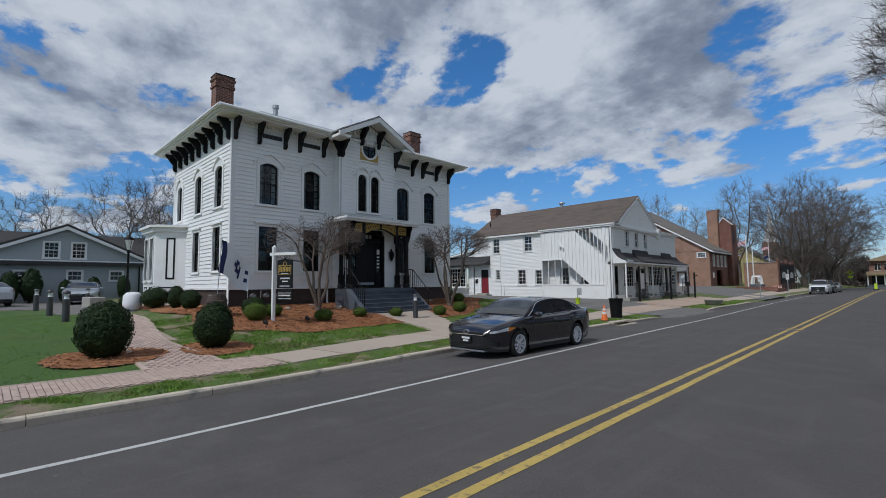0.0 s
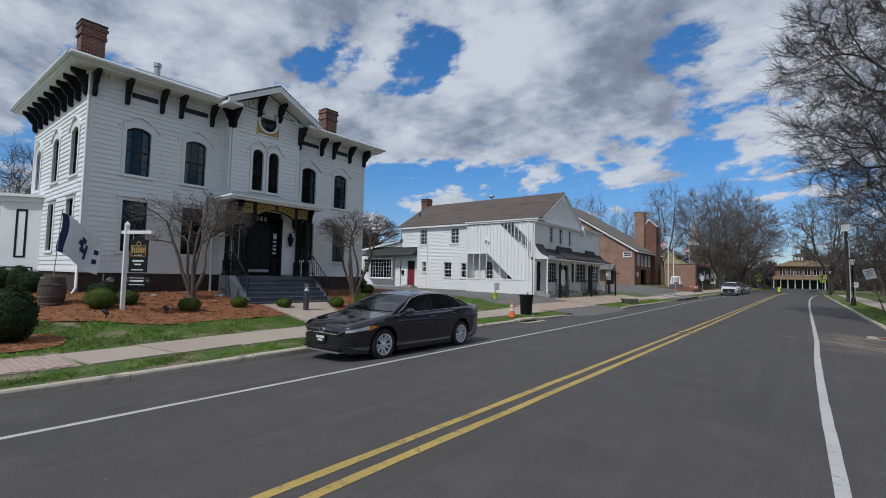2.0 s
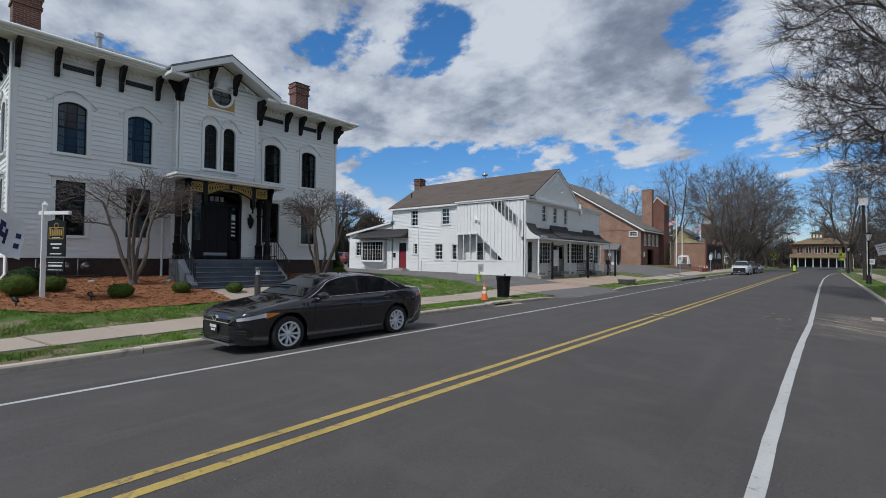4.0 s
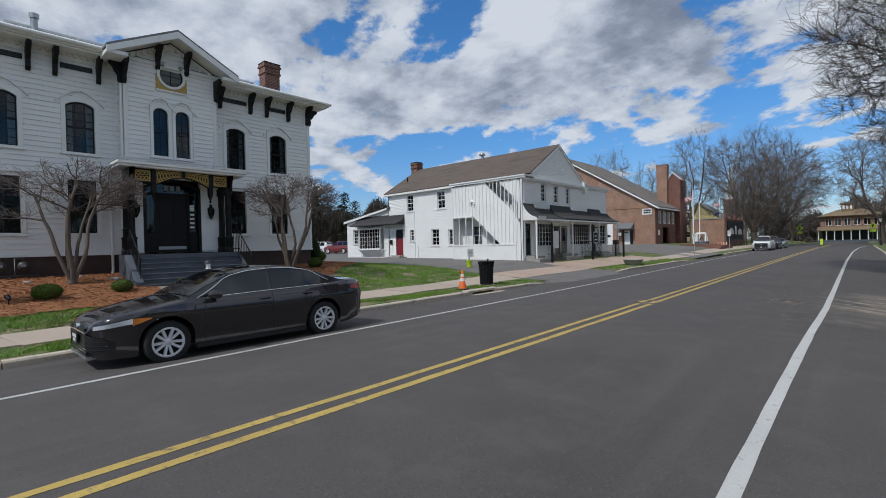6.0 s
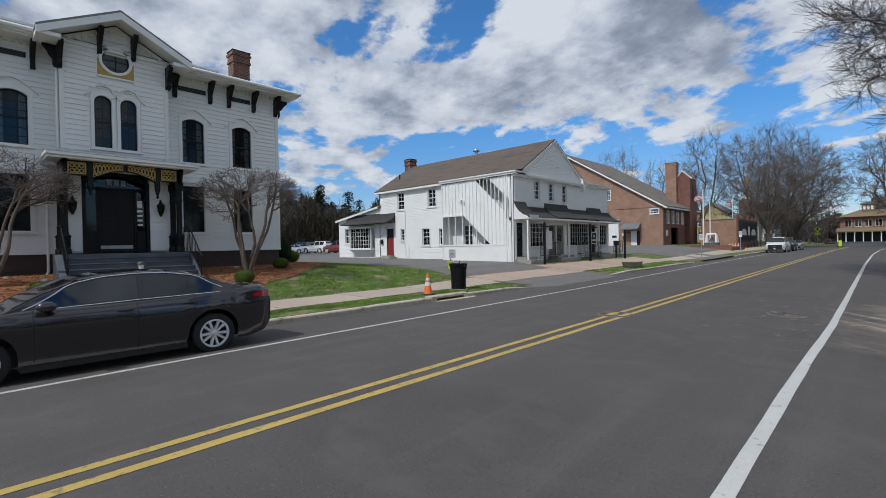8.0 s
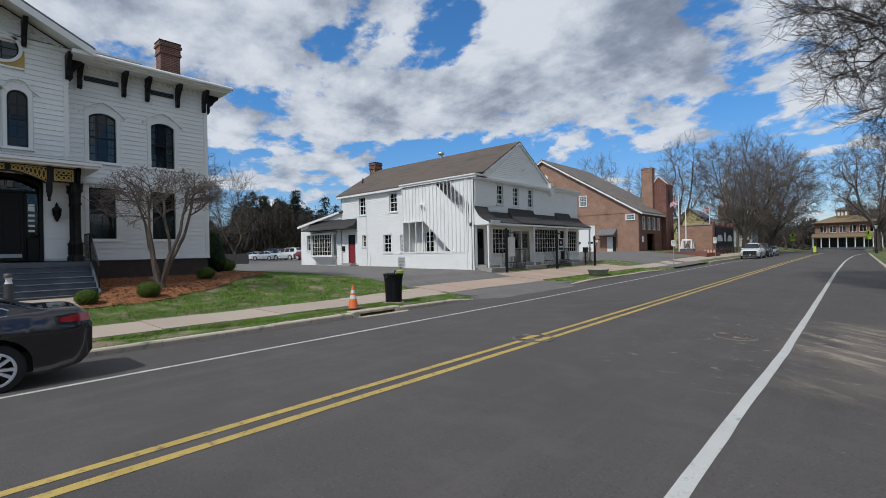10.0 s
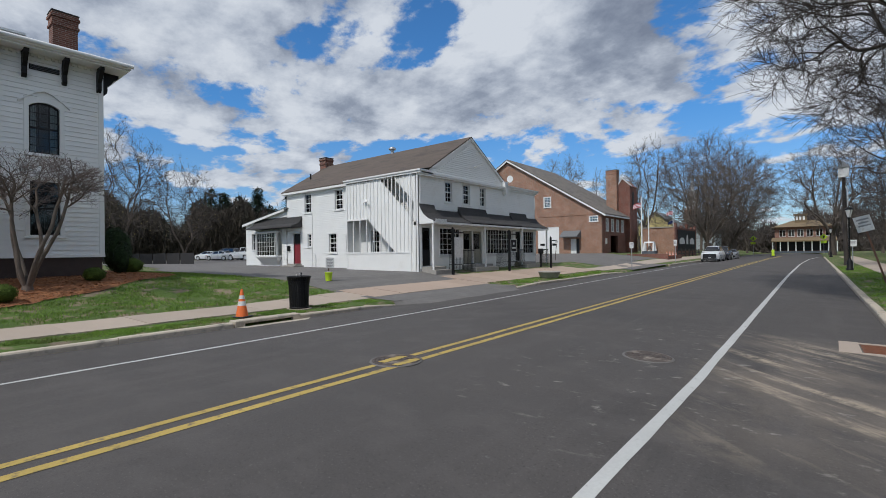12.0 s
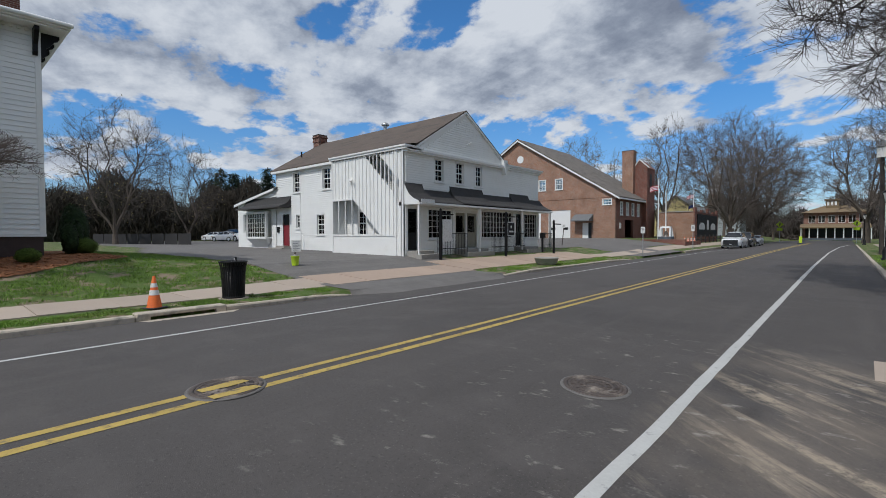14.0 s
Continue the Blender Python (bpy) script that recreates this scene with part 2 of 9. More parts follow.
        src = layer(src, (0.46, 0.43, 0.38), (3.6, 6.5, 1), 0.60, 0.72, 0.55, mu2.outputs[0], radians(14), 7, 7.0)
    L(src, b.inputs["Base Color"])
    return m


ASPHALT = asphalt_mat("asphalt", (0.078, 0.070, 0.066), True)
LOT = asphalt_mat("lot asphalt", (0.145, 0.136, 0.128), False)
LINE_W = mat("road paint white", (0.50, 0.50, 0.48), 0.7, vary=0.10, scale=1.2, fine=40, bump=0.3, second=(0.22, 0.22, 0.22), second_at=(0.60, 0.72), second_scale=9)
LINE_Y = mat("road paint yellow", (0.45, 0.325, 0.085), 0.75, vary=0.16, scale=1.2, fine=40, bump=0.3, second=(0.17, 0.14, 0.085), second_at=(0.54, 0.68), second_scale=9)
KERB = mat("kerb concrete", (0.50, 0.435, 0.35), 0.9, vary=0.16, scale=2.2, fine=70, bump=0.5, second=(0.20, 0.19, 0.16), second_at=(0.52, 0.70), second_scale=2.3, piece=0.08)
SLAB_P = mat("pinkish pavement concrete", (0.42, 0.32, 0.25), 0.9, vary=0.09, scale=0.9, fine=80, bump=0.3, second=(0.33, 0.25, 0.205), second_at=(0.50, 0.75), second_scale=1.0, piece=0.06)
SLAB = mat("pavement concrete", (0.42, 0.345, 0.280), 0.9, vary=0.09, scale=0.9, fine=80, bump=0.3, second=(0.38, 0.32, 0.27), second_at=(0.50, 0.75), second_scale=1.0, piece=0.06)
PAVER = mat("brick paver", (0.46, 0.35, 0.295), 0.9, vary=0.12, scale=2, fine=90, bump=0.4, second=(0.46, 0.36, 0.31), second_scale=0.8, island=0.08, piece=0.07)
GRAVEL = mat("joint sand", (0.34, 0.265, 0.22), 0.95, vary=0.2, fine=120, bump=0.4)
GRASS = mat("grass ground", (0.075, 0.125, 0.018), 0.95, vary=0.3, scale=1.2, fine=35, bump=0.9, bump_dist=0.03, second=(0.22, 0.17, 0.115), second_at=(0.50, 0.60), second_scale=1.5)
LAWN = mat("mown lawn", (0.050, 0.105, 0.014), 0.95, vary=0.22, scale=0.8, fine=45, bump=0.9, bump_dist=0.02, second=(0.070, 0.120, 0.020), second_scale=0.6)
BLADE = mat("grass blade", (0.140, 0.245, 0.026), 0.7, vary=0.3, scale=0.5, fine=3, bump=0, second=(0.16, 0.165, 0.05), second_at=(0.52, 0.70), second_scale=0.8, island=0.35)
MULCH = mat("bark mulch", (0.33, 0.145, 0.062), 0.95, vary=0.35, scale=5, fine=45, bump=1.0, bump_dist=0.03, second=(0.20, 0.085, 0.04), second_scale=3)
CHIP = mat("mulch chip", (0.31, 0.135, 0.058), 0.95, vary=0.2, scale=0.7, fine=20, bump=0.2, island=0.5)
WHITE = mat("white house paint", (0.80, 0.80, 0.79), 0.62, vary=0.035, scale=1.4, fine=45, bump=0.12, second=(0.70, 0.69, 0.66), second_at=(0.58, 0.78), second_scale=0.9, piece=0.02, island=0.015)
WHITE_B = mat("white shop paint", (0.82, 0.82, 0.80), 0.65, vary=0.03, scale=1.1, fine=45, bump=0.12, second=(0.74, 0.73, 0.69), second_at=(0.56, 0.80), second_scale=0.7, island=0.012)
TRIM = mat("white trim paint", (0.80, 0.80, 0.785), 0.5, vary=0.03, fine=30, bump=0.06, second=(0.66, 0.65, 0.62), second_at=(0.62, 0.80), second_scale=2.5)
BLACK = mat("black paint", (0.008, 0.008, 0.009), 0.5, vary=0.2, fine=40, bump=0.1, spec=0.25)
GREYPAINT = mat("slate porch paint", (0.082, 0.096, 0.118), 0.6, vary=0.14, scale=1.8, fine=60, bump=0.2, second=(0.12, 0.13, 0.15), second_scale=1.4)
BROWNBASE = mat("dark brown foundation paint", (0.055, 0.038, 0.033), 0.8, vary=0.18, fine=30, bump=0.4, second=(0.07, 0.052, 0.045), second_scale=1.8)
GOLD = mat("gilded fretwork", (0.44, 0.29, 0.075), 0.45, metal=0.25, vary=0.15, fine=30, bump=0.1)
SHINGLE_G = mat("grey roof shingle", (0.16, 0.165, 0.17), 0.95, vary=0.22, scale=3, fine=25, bump=0.6, stretch=(1, 1, 3))
SHINGLE_H = mat("weathered hall shingle", (0.165, 0.145, 0.125), 0.95, vary=0.28, scale=1.2, fine=18, bump=0.6, second=(0.095, 0.085, 0.078), second_at=(0.48, 0.66), second_scale=0.8, stretch=(1, 1, 3))
SHINGLE_B = mat("brown roof shingle", (0.115, 0.090, 0.074), 0.95, vary=0.2, scale=2, fine=22, bump=0.6, second=(0.075, 0.062, 0.053), second_scale=1.1, stretch=(0.5, 1, 3))
SHINGLE_D = mat("dark awning shingle", (0.045, 0.043, 0.043), 0.95, vary=0.25, scale=3, fine=25, bump=0.6)
BRICK = brick_mat("red brick", (0.36, 0.185, 0.115), (0.285, 0.138, 0.086), (0.36, 0.31, 0.26))
# darker than BRICK: the shade on the hall's road-facing side is in this colour
BRICK_D = brick_mat("dark red brick with shade", (0.225, 0.075, 0.050), (0.16, 0.055, 0.04), (0.24, 0.19, 0.16))
CHIMNEY = brick_mat("chimney brick", (0.205, 0.082, 0.055), (0.13, 0.050, 0.036), (0.29, 0.23, 0.19), 0.22, 0.078)
SOOT = mat("sooty cap", (0.04, 0.034, 0.03), 0.95, vary=0.3, bump=0.4)
GLASS = glass_mat("window glass", (0.62, 0.68, 0.70))
GLASS_D = glass_mat("tinted car glass", (0.10, 0.11, 0.12), 0.02)
CURTAIN = mat("pale curtain", (0.62, 0.62, 0.60), 0.9, vary=0.1, bump=0.1)
# room surfaces coloured near black, so the indoor shade is in the colour
ROOM = mat("shade-darkened room plaster", (0.06, 0.056, 0.052), 0.95, vary=0.1, bump=0)
BARK = mat("grey bark", (0.125, 0.100, 0.082), 0.95, vary=0.25, scale=3, fine=25, bump=0.8, bump_dist=0.02, stretch=(1, 1, 0.3))
BRUSH = mat("woodland brush", (0.044, 0.035, 0.025), 0.95, vary=0.3, scale=0.15, fine=3, bump=0, island=0.4, second=(0.028, 0.032, 0.018), second_scale=0.12)
FENCE = mat("dark fence paint", (0.030, 0.029, 0.030), 0.9, vary=0.2, fine=20, bump=0.2)
# paler twig tone for the far trees down the street
TWIG_FAR = mat("paler far twig", (0.190, 0.158, 0.138), 0.95, vary=0.2, fine=8, bump=0, island=0.25)
TWIG = mat("brown twig", (0.088, 0.073, 0.064), 0.95, vary=0.2, fine=8, bump=0, island=0.25)
TWIG_P = mat("reddish twig", (0.150, 0.120, 0.108), 0.95, vary=0.2, fine=8, bump=0, island=0.25)
LEAF_Y = mat("holly leaf", (0.022, 0.040, 0.014), 0.75, spec=0.2, vary=0.3, scale=2, fine=12, bump=0, island=0.5)
LEAF_B = mat("boxwood leaf", (0.070, 0.105, 0.020), 0.85, spec=0.15, vary=0.3, scale=2, fine=12, bump=0, island=0.5)
NEEDLE = mat("pine needle", (0.015, 0.033, 0.014), 0.8, vary=0.3, scale=1, fine=5, bump=0, island=0.5)
BUD = mat("spring bud", (0.33, 0.27, 0.10), 0.8, vary=0.3, scale=1, fine=5, bump=0, island=0.4)
STONE = mat("granite step", (0.33, 0.31, 0.28), 0.9, vary=0.15, scale=3, fine=60, bump=0.4)
STEEL = mat("galvanised steel", (0.42, 0.43, 0.44), 0.45, metal=0.8, vary=0.12, fine=30, bump=0.1)
CAST = mat("rusty cast iron", (0.105, 0.085, 0.075), 0.75, metal=0.3, vary=0.25, scale=5, fine=50, bump=0.6, second=(0.30, 0.26, 0.22), second_scale=4)
RUST = mat("rusted grate", (0.19, 0.075, 0.04), 0.85, vary=0.25, fine=40, bump=0.4)
CARPAINT = mat("graphite metallic car paint", (0.030, 0.026, 0.029), 0.17, metal=0.45, vary=0.05, scale=2, fine=300, bump=0, coat=1.0)
CARWHITE = mat("white car paint", (0.72, 0.73, 0.74), 0.4, vary=0.03, bump=0, coat=0.8)
CARDARK = mat("black car paint", (0.02, 0.021, 0.024), 0.4, vary=0.05, bump=0, coat=0.8)
CARSILVER = mat("silver car paint", (0.42, 0.45, 0.49), 0.35, metal=0.5, vary=0.05, bump=0, coat=0.8)
CARRED = mat("maroon car paint", (0.16, 0.025, 0.025), 0.35, vary=0.05, bump=0, coat=0.8)
TYRE = mat("tyre rubber", (0.018, 0.018, 0.018), 0.85, vary=0.2, fine=60, bump=0.2)
ALLOY = mat("alloy wheel", (0.74, 0.75, 0.77), 0.32, metal=0.2, vary=0.05, bump=0)
CHROME = mat("chrome", (0.80, 0.81, 0.82), 0.12, metal=1.0, vary=0.03, bump=0)
PLASTIC = mat("black plastic", (0.012, 0.012, 0.013), 0.45, vary=0.15, bump=0)
LAMP_L = mat("headlight lens", (0.72, 0.75, 0.79), 0.14, metal=0.15, vary=0.1, bump=0, coat=1.0)
AMBER = mat("amber reflector", (0.75, 0.24, 0.03), 0.2, vary=0.05, bump=0, coat=1.0)
REDLENS = mat("red lamp lens", (0.35, 0.012, 0.016), 0.15, vary=0.08, bump=0, coat=1.0)
ORANGE = mat("orange cone plastic", (0.80, 0.17, 0.035), 0.55, vary=0.08, fine=30, bump=0.05, second=(0.55, 0.11, 0.03), second_at=(0.58, 0.75), second_scale=8)
REFLECT = mat("reflective band", (0.70, 0.70, 0.69), 0.4, vary=0.06, bump=0, second=(0.5, 0.49, 0.46), second_scale=9)
NEON = mat("fluorescent yellow", (0.52, 0.72, 0.03), 0.5, vary=0.05, bump=0)
DOORRED = mat("red door paint", (0.21, 0.018, 0.026), 0.5, vary=0.08, bump=0.05)
SAGE = mat("sage door paint", (0.26, 0.25, 0.20), 0.55, vary=0.08, bump=0.05)
GREYSIDE = mat("grey clapboard paint", (0.34, 0.37, 0.385), 0.7, vary=0.04, fine=30, bump=0.1)
# buff lowered in colour for the shade the far house stands in
BUFF = mat("shade-darkened buff stucco", (0.20, 0.145, 0.082), 0.85, vary=0.1, bump=0.2)
YELLOWH = mat("pale yellow clapboard", (0.58, 0.48, 0.22), 0.8, vary=0.06, bump=0.1)
BOLLARD = mat("bronze bollard metal", (0.075, 0.075, 0.078), 0.5, metal=0.4, vary=0.12, bump=0.1)
WOODDARK = mat("weathered barrel oak", (0.075, 0.055, 0.045), 0.85, vary=0.3, scale=8, fine=50, bump=0.5)
POLE = mat("utility pole timber", (0.060, 0.050, 0.044), 0.95, vary=0.25, scale=4, fine=40, bump=0.6, stretch=(1, 1, 0.15))
RUSTPOST = mat("rusty sign post", (0.15, 0.085, 0.06), 0.85, vary=0.25, fine=40, bump=0.3)
FLAGW = mat("white flag cloth", (0.70, 0.71, 0.74), 0.9, vary=0.05, bump=0.1)
FLAGB = mat("navy flag cloth", (0.022, 0.03, 0.10), 0.9, vary=0.1, bump=0.1)
FLAGR = mat("red flag cloth", (0.42, 0.05, 0.06), 0.9, vary=0.1, bump=0.1)
INK = mat("grey lettering", (0.30, 0.30, 0.31), 0.8, vary=0.1, bump=0)
WARM = glow_mat("lantern flame", (1.0, 0.80, 0.50), 3.0)


# ---- mesh kit ----
class Build:
    """Collects the faces of one part, in world metres."""

    def __init__(self):
        self.v, self.f, self.soft = [], [], []

    def add(self, verts, faces, m=None, smooth=False):
        n = len(self.v)
        self.v += [tuple(m @ Vector(p)) for p in verts] if m is not None else [tuple(p) for p in verts]
        self.f += [tuple(i + n for i in f) for f in faces]
        self.soft += [smooth] * len(faces)
        return self

    def box(self, a, b, m=None):
        (x0, y0, z0), (x1, y1, z1) = [min(p, q) for p, q in zip(a, b)], [max(p, q) for p, q in zip(a, b)]
        v = [(x0, y0, z0), (x1, y0, z0), (x1, y1, z0), (x0, y1, z0), (x0, y0, z1), (x1, y0, z1), (x1, y1, z1), (x0, y1, z1)]
        return self.add(v, [(0, 3, 2, 1), (4, 5, 6, 7), (0, 1, 5, 4), (1, 2, 6, 5), (2, 3, 7, 6), (3, 0, 4, 7)], m)

    def prism(self, pts, y0, y1, m=None, smooth=False):
        """A polygon in (x, z), given a thickness along y."""
        area = sum(a[0] * b[1] - b[0] * a[1] for a, b in zip(pts, pts[1:] + pts[:1]))
        if area < 0:
            pts = pts[::-1]
        n = len(pts)
        y0, y1 = min(y0, y1), max(y0, y1)
        v = [(x, y0, z) for x, z in pts] + [(x, y1, z) for x, z in pts]
        self.add(v, [tuple(range(n)), tuple(range(2 * n - 1, n - 1, -1))], m)
        return self.add(v, [(i, i + n, (i + 1) % n + n, (i + 1) % n) for i in range(n)], m, smooth)

    def ring(self, outer, inner, y0, y1, m=None):
        """A flat frame between two outlines of the same count in (x, z)."""
        n = len(outer)
        y0, y1 = min(y0, y1), max(y0, y1)
        v = [(x, y0, z) for x, z in outer] + [(x, y0, z) for x, z in inner] + [(x, y1, z) for x, z in outer] + [(x, y1, z) for x, z in inner]
        f = []
        for i in range(n):
            j = (i + 1) % n
            f += [(i, j, n + j, n + i), (2 * n + j, 2 * n + i, 3 * n + i, 3 * n + j), (i, 2 * n + i, 2 * n + j, j), (n + i, n + j, 3 * n + j, 3 * n + i)]
        return self.add(v, f, m)

    def tube(self, path, radii, sides=8, m=None, caps=True, smooth=True):
        path = [Vector(p) for p in path]
        if not isinstance(radii, (list, tuple)):
            radii = [radii] * len(path)
        v, f = [], []
        for i, p in enumerate(path):
            d = (path[min(i + 1, len(path) - 1)] - path[max(i - 1, 0)]).normalized()
            a = d.cross(Vector((0, 0, 1)) if abs(d.z) < 0.9 else Vector((1, 0, 0))).normalized()
            b = d.cross(a)
            for k in range(sides):
                w = 2 * math.pi * (k + 0.5) / sides
                v.append(p + (a * math.cos(w) + b * math.sin(w)) * radii[i])
        for i in range(len(path) - 1):
            for k in range(sides):
                q = (k + 1) % sides
                f.append((i * sides + k, i * sides + q, (i + 1) * sides + q, (i + 1) * sides + k))
        self.add(v, f, m, smooth)
        if caps:
            n = len(path)
            self.add(v[:sides], [tuple(range(sides - 1, -1, -1))], m)
            self.add(v[-sides:], [tuple(range(sides))], m)
        return self

    def hoop(self, profile, sides=16, m=None):
        """A turned ring, open at both ends."""
        return self.lathe(profile, sides, m, True, False)

    def lathe(self, profile, sides=16, m=None, smooth=True, caps=True):
        """Turns (radius, z) round the z axis, from the foot up."""
        v, f = [], []
        for r, z in profile:
            v += [(r * math.cos(2 * math.pi * k / sides), r * math.sin(2 * math.pi * k / sides), z) for k in range(sides)]
        for i in range(len(profile) - 1):
            f += [(i * sides + k, i * sides + (k + 1) % sides, (i + 1) * sides + (k + 1) % sides, (i + 1) * sides + k) for k in range(sides)]
        self.add(v, f, m, smooth)
        if caps and profile[0][0] > 1e-4:
            self.add(v[:sides], [tuple(range(sides - 1, -1, -1))], m)
        if caps and profile[-1][0] > 1e-4:
            self.add(v[-sides:], [tuple(range(sides))], m)
        return self

    def mesh(self, name, material, shift=(0, 0, 0), bevel=0.0, weld=False):
        me = bpy.data.meshes.new(name)
        s = Vector(shift)
        me.from_pydata([tuple(q) for q in (np.array(self.v, dtype=float) - np.array(s))] if self.v else [], [], self.f)
        me.polygons.foreach_set("use_smooth", self.soft)
        if weld:
            bm = bmesh.new()
            bm.from_mesh(me)
            bmesh.ops.remove_doubles(bm, verts=bm.verts, dist=1e-4)
            bm.to_mesh(me)
            bm.free()
        if bevel:
            bm = bmesh.new()
            bm.from_mesh(me)
            bmesh.ops.remove_doubles(bm, verts=bm.verts, dist=1e-5)
            e = [x for x in bm.edges if len(x.link_faces) == 2 and x.calc_face_angle(0) > 0.6]
            bmesh.ops.bevel(bm, geom=e, offset=bevel, segments=1, affect="EDGES", clamp_overlap=True)
            bm.to_mesh(me)
            bm.free()
        me.materials.append(material)
        me.update()
        return me


def thing(name, at, label, category, group="", kind=""):
    """An empty at a thing's base, to carry its parts."""
    ob = new(name)
    ob.location = at
    ob.empty_display_size = 0.2
    return tagged(ob, label, category, group, kind)


def root_at(ob):
    p = Vector((0, 0, 0))
    while ob is not None:
        p += ob.location
        ob = ob.parent
    return p


SINGLY = {"corner_board", "bargeboard", "gutter", "downspout", "cornice", "bay_box", "gable_wall"}     # boards that can be told apart


def part(name, build, material, parent, label="", bevel=0.0, kind="", weld=False):
    if name in SINGLY:
        # every separate board becomes a part of its own
        root = list(range(len(build.v)))

        def find(i):
            while root[i] != i:
                root[i] = root[root[i]]
                i = root[i]
            return i

        for f in build.f:
            for i in f[1:]:
                root[find(i)] = find(f[0])
        isles = {}
        for f, soft in zip(build.f, build.soft):
            isles.setdefault(find(f[0]), []).append((f, soft))
        if len(isles) > 1:
            for faces in isles.values():
                ids = sorted({i for f, _ in faces for i in f})
                at = {i: k for k, i in enumerate(ids)}
                b = Build()
                b.add([build.v[i] for i in ids], [tuple(at[i] for i in f) for f, _ in faces], None, faces[0][1])
                ob = new(name, b.mesh(name, material, root_at(parent), bevel, weld))
                ob.parent = parent
                tagged(ob, label, kind=kind)
            return ob
    ob = new(name, build.mesh(name, material, root_at(parent), bevel, weld))
    ob.parent = parent
    return tagged(ob, label, kind=kind)


def solid(name, build, material, label, category, group="", kind="", at=None, bevel=0.0):
    """A thing that is one mesh."""
    at = Vector(at) if at is not None else Vector((0, 0, 0))
    ob = new(name, build.mesh(name, material, at, bevel))
    ob.location = at
    return tagged(ob, label, category, group, kind)


def piece(name, me, parent, m):
    """One of many alike pieces on a shared mesh, at the world pose m."""
    ob = new(name, me)
    ob.parent = parent
    ob.matrix_local = Matrix.Translation(-root_at(parent)) @ m
    return ob


def facing(x, y, z, turn):
    """A wall's frame: x along it to the right as seen from outside, y into it, z up. turn 0 faces -y, 90 faces +x."""
    return pose(x, y, z, 0, 0, turn)


def arch(x0, x1, z0, z1, rise, n=10):
    """A window's outline with a curved head."""
    if rise <= 0:
        return [(x0, z0), (x1, z0), (x1, z1), (x0, z1)]
    w = (x1 - x0) / 2
    r = (w * w + rise * rise) / (2 * rise)
    c, a = z1 - r, math.asin(min(1.0, w / r))
    if rise > w * 0.99:
        a = math.pi / 2
    head = [(x0 + w + r * math.sin(a - 2 * a * i / n), c + r * math.cos(a - 2 * a * i / n)) for i in range(n + 1)]
    return [(x0, z0), (x1, z0)] + head


def grown(x0, x1, z0, z1, rise, d, n=10):
    return arch(x0 - d, x1 + d, z0 - d, z1 + d, rise + (0.0 if rise <= 0 else d * 0.35), n)


def wall_cells(F, x0, x1, z0, z1, thick, holes, y0=0.0):
    """A wall of that thickness with real openings (x0, x1, z0, z1)."""
    xs = sorted({x0, x1, *[min(max(v, x0), x1) for h in holes for v in h[:2]]})
    zs = sorted({z0, z1, *[min(max(v, z0), z1) for h in holes for v in h[2:4]]})
    b = Build()
    for c, d in zip(zs, zs[1:]):
        run = None
        for a, e in zip(xs, xs[1:]):
            mx, mz = (a + e) / 2, (c + d) / 2
            if any(h[0] < mx < h[1] and h[2] < mz < h[3] for h in holes):
                if run is not None:
                    b.box((run, y0, c), (a, y0 + thick, d), F)
                    run = None
            elif run is None:
                run = a
        if run is not None:
            b.box((run, y0, c), (x1, y0 + thick, d), F)
    return b


def siding_runs(x0, x1, z0, z1, step, holes, top=None):
    """Boards (x, length, z) between the openings; top(x0, x1, z) may trim a row under a sloping eave."""
    rows = []
    z = z0
    while z < z1 - 0.01:
        cuts = sorted((max(h[0], x0), min(h[1], x1)) for h in holes if h[2] < z + step * 0.7 and h[3] > z + step * 0.3)
        a, b = (x0, x1) if top is None else top(z + step)
        at = a
        for c, d in cuts:
            if c - at > 0.03:
                rows.append((at, min(c, b) - at, z))
            at = max(at, d)
        if b - at > 0.03:
            rows.append((at, b - at, z))
        z += step
    return [r for r in rows if r[1] > 0.03]


def board_mesh(step, name, material):
    b = Build()
    v = [(0, -0.034, 0), (1, -0.034, 0), (1, 0, 0), (0, 0, 0), (0, -0.006, step * 1.01), (1, -0.006, step * 1.01), (1, 0, step * 1.01), (0, 0, step * 1.01)]
    b.add(v, [(0, 3, 2, 1), (4, 5, 6, 7), (0, 1, 5, 4), (1, 2, 6, 5), (2, 3, 7, 6), (3, 0, 4, 7)])
    return b.mesh(name, material)


def siding_joined(F, runs, step):
    b = Build()
    for x, ln, z in runs:
        v = [(x, -0.034, z), (x + ln, -0.034, z), (x + ln, -0.001, z), (x, -0.001, z), (x, -0.006, z + step), (x + ln, -0.006, z + step)]
        b.add(v, [(0, 1, 5, 4), (3, 2, 1, 0), (0, 4, 3), (1, 2, 5)], F)
    return b


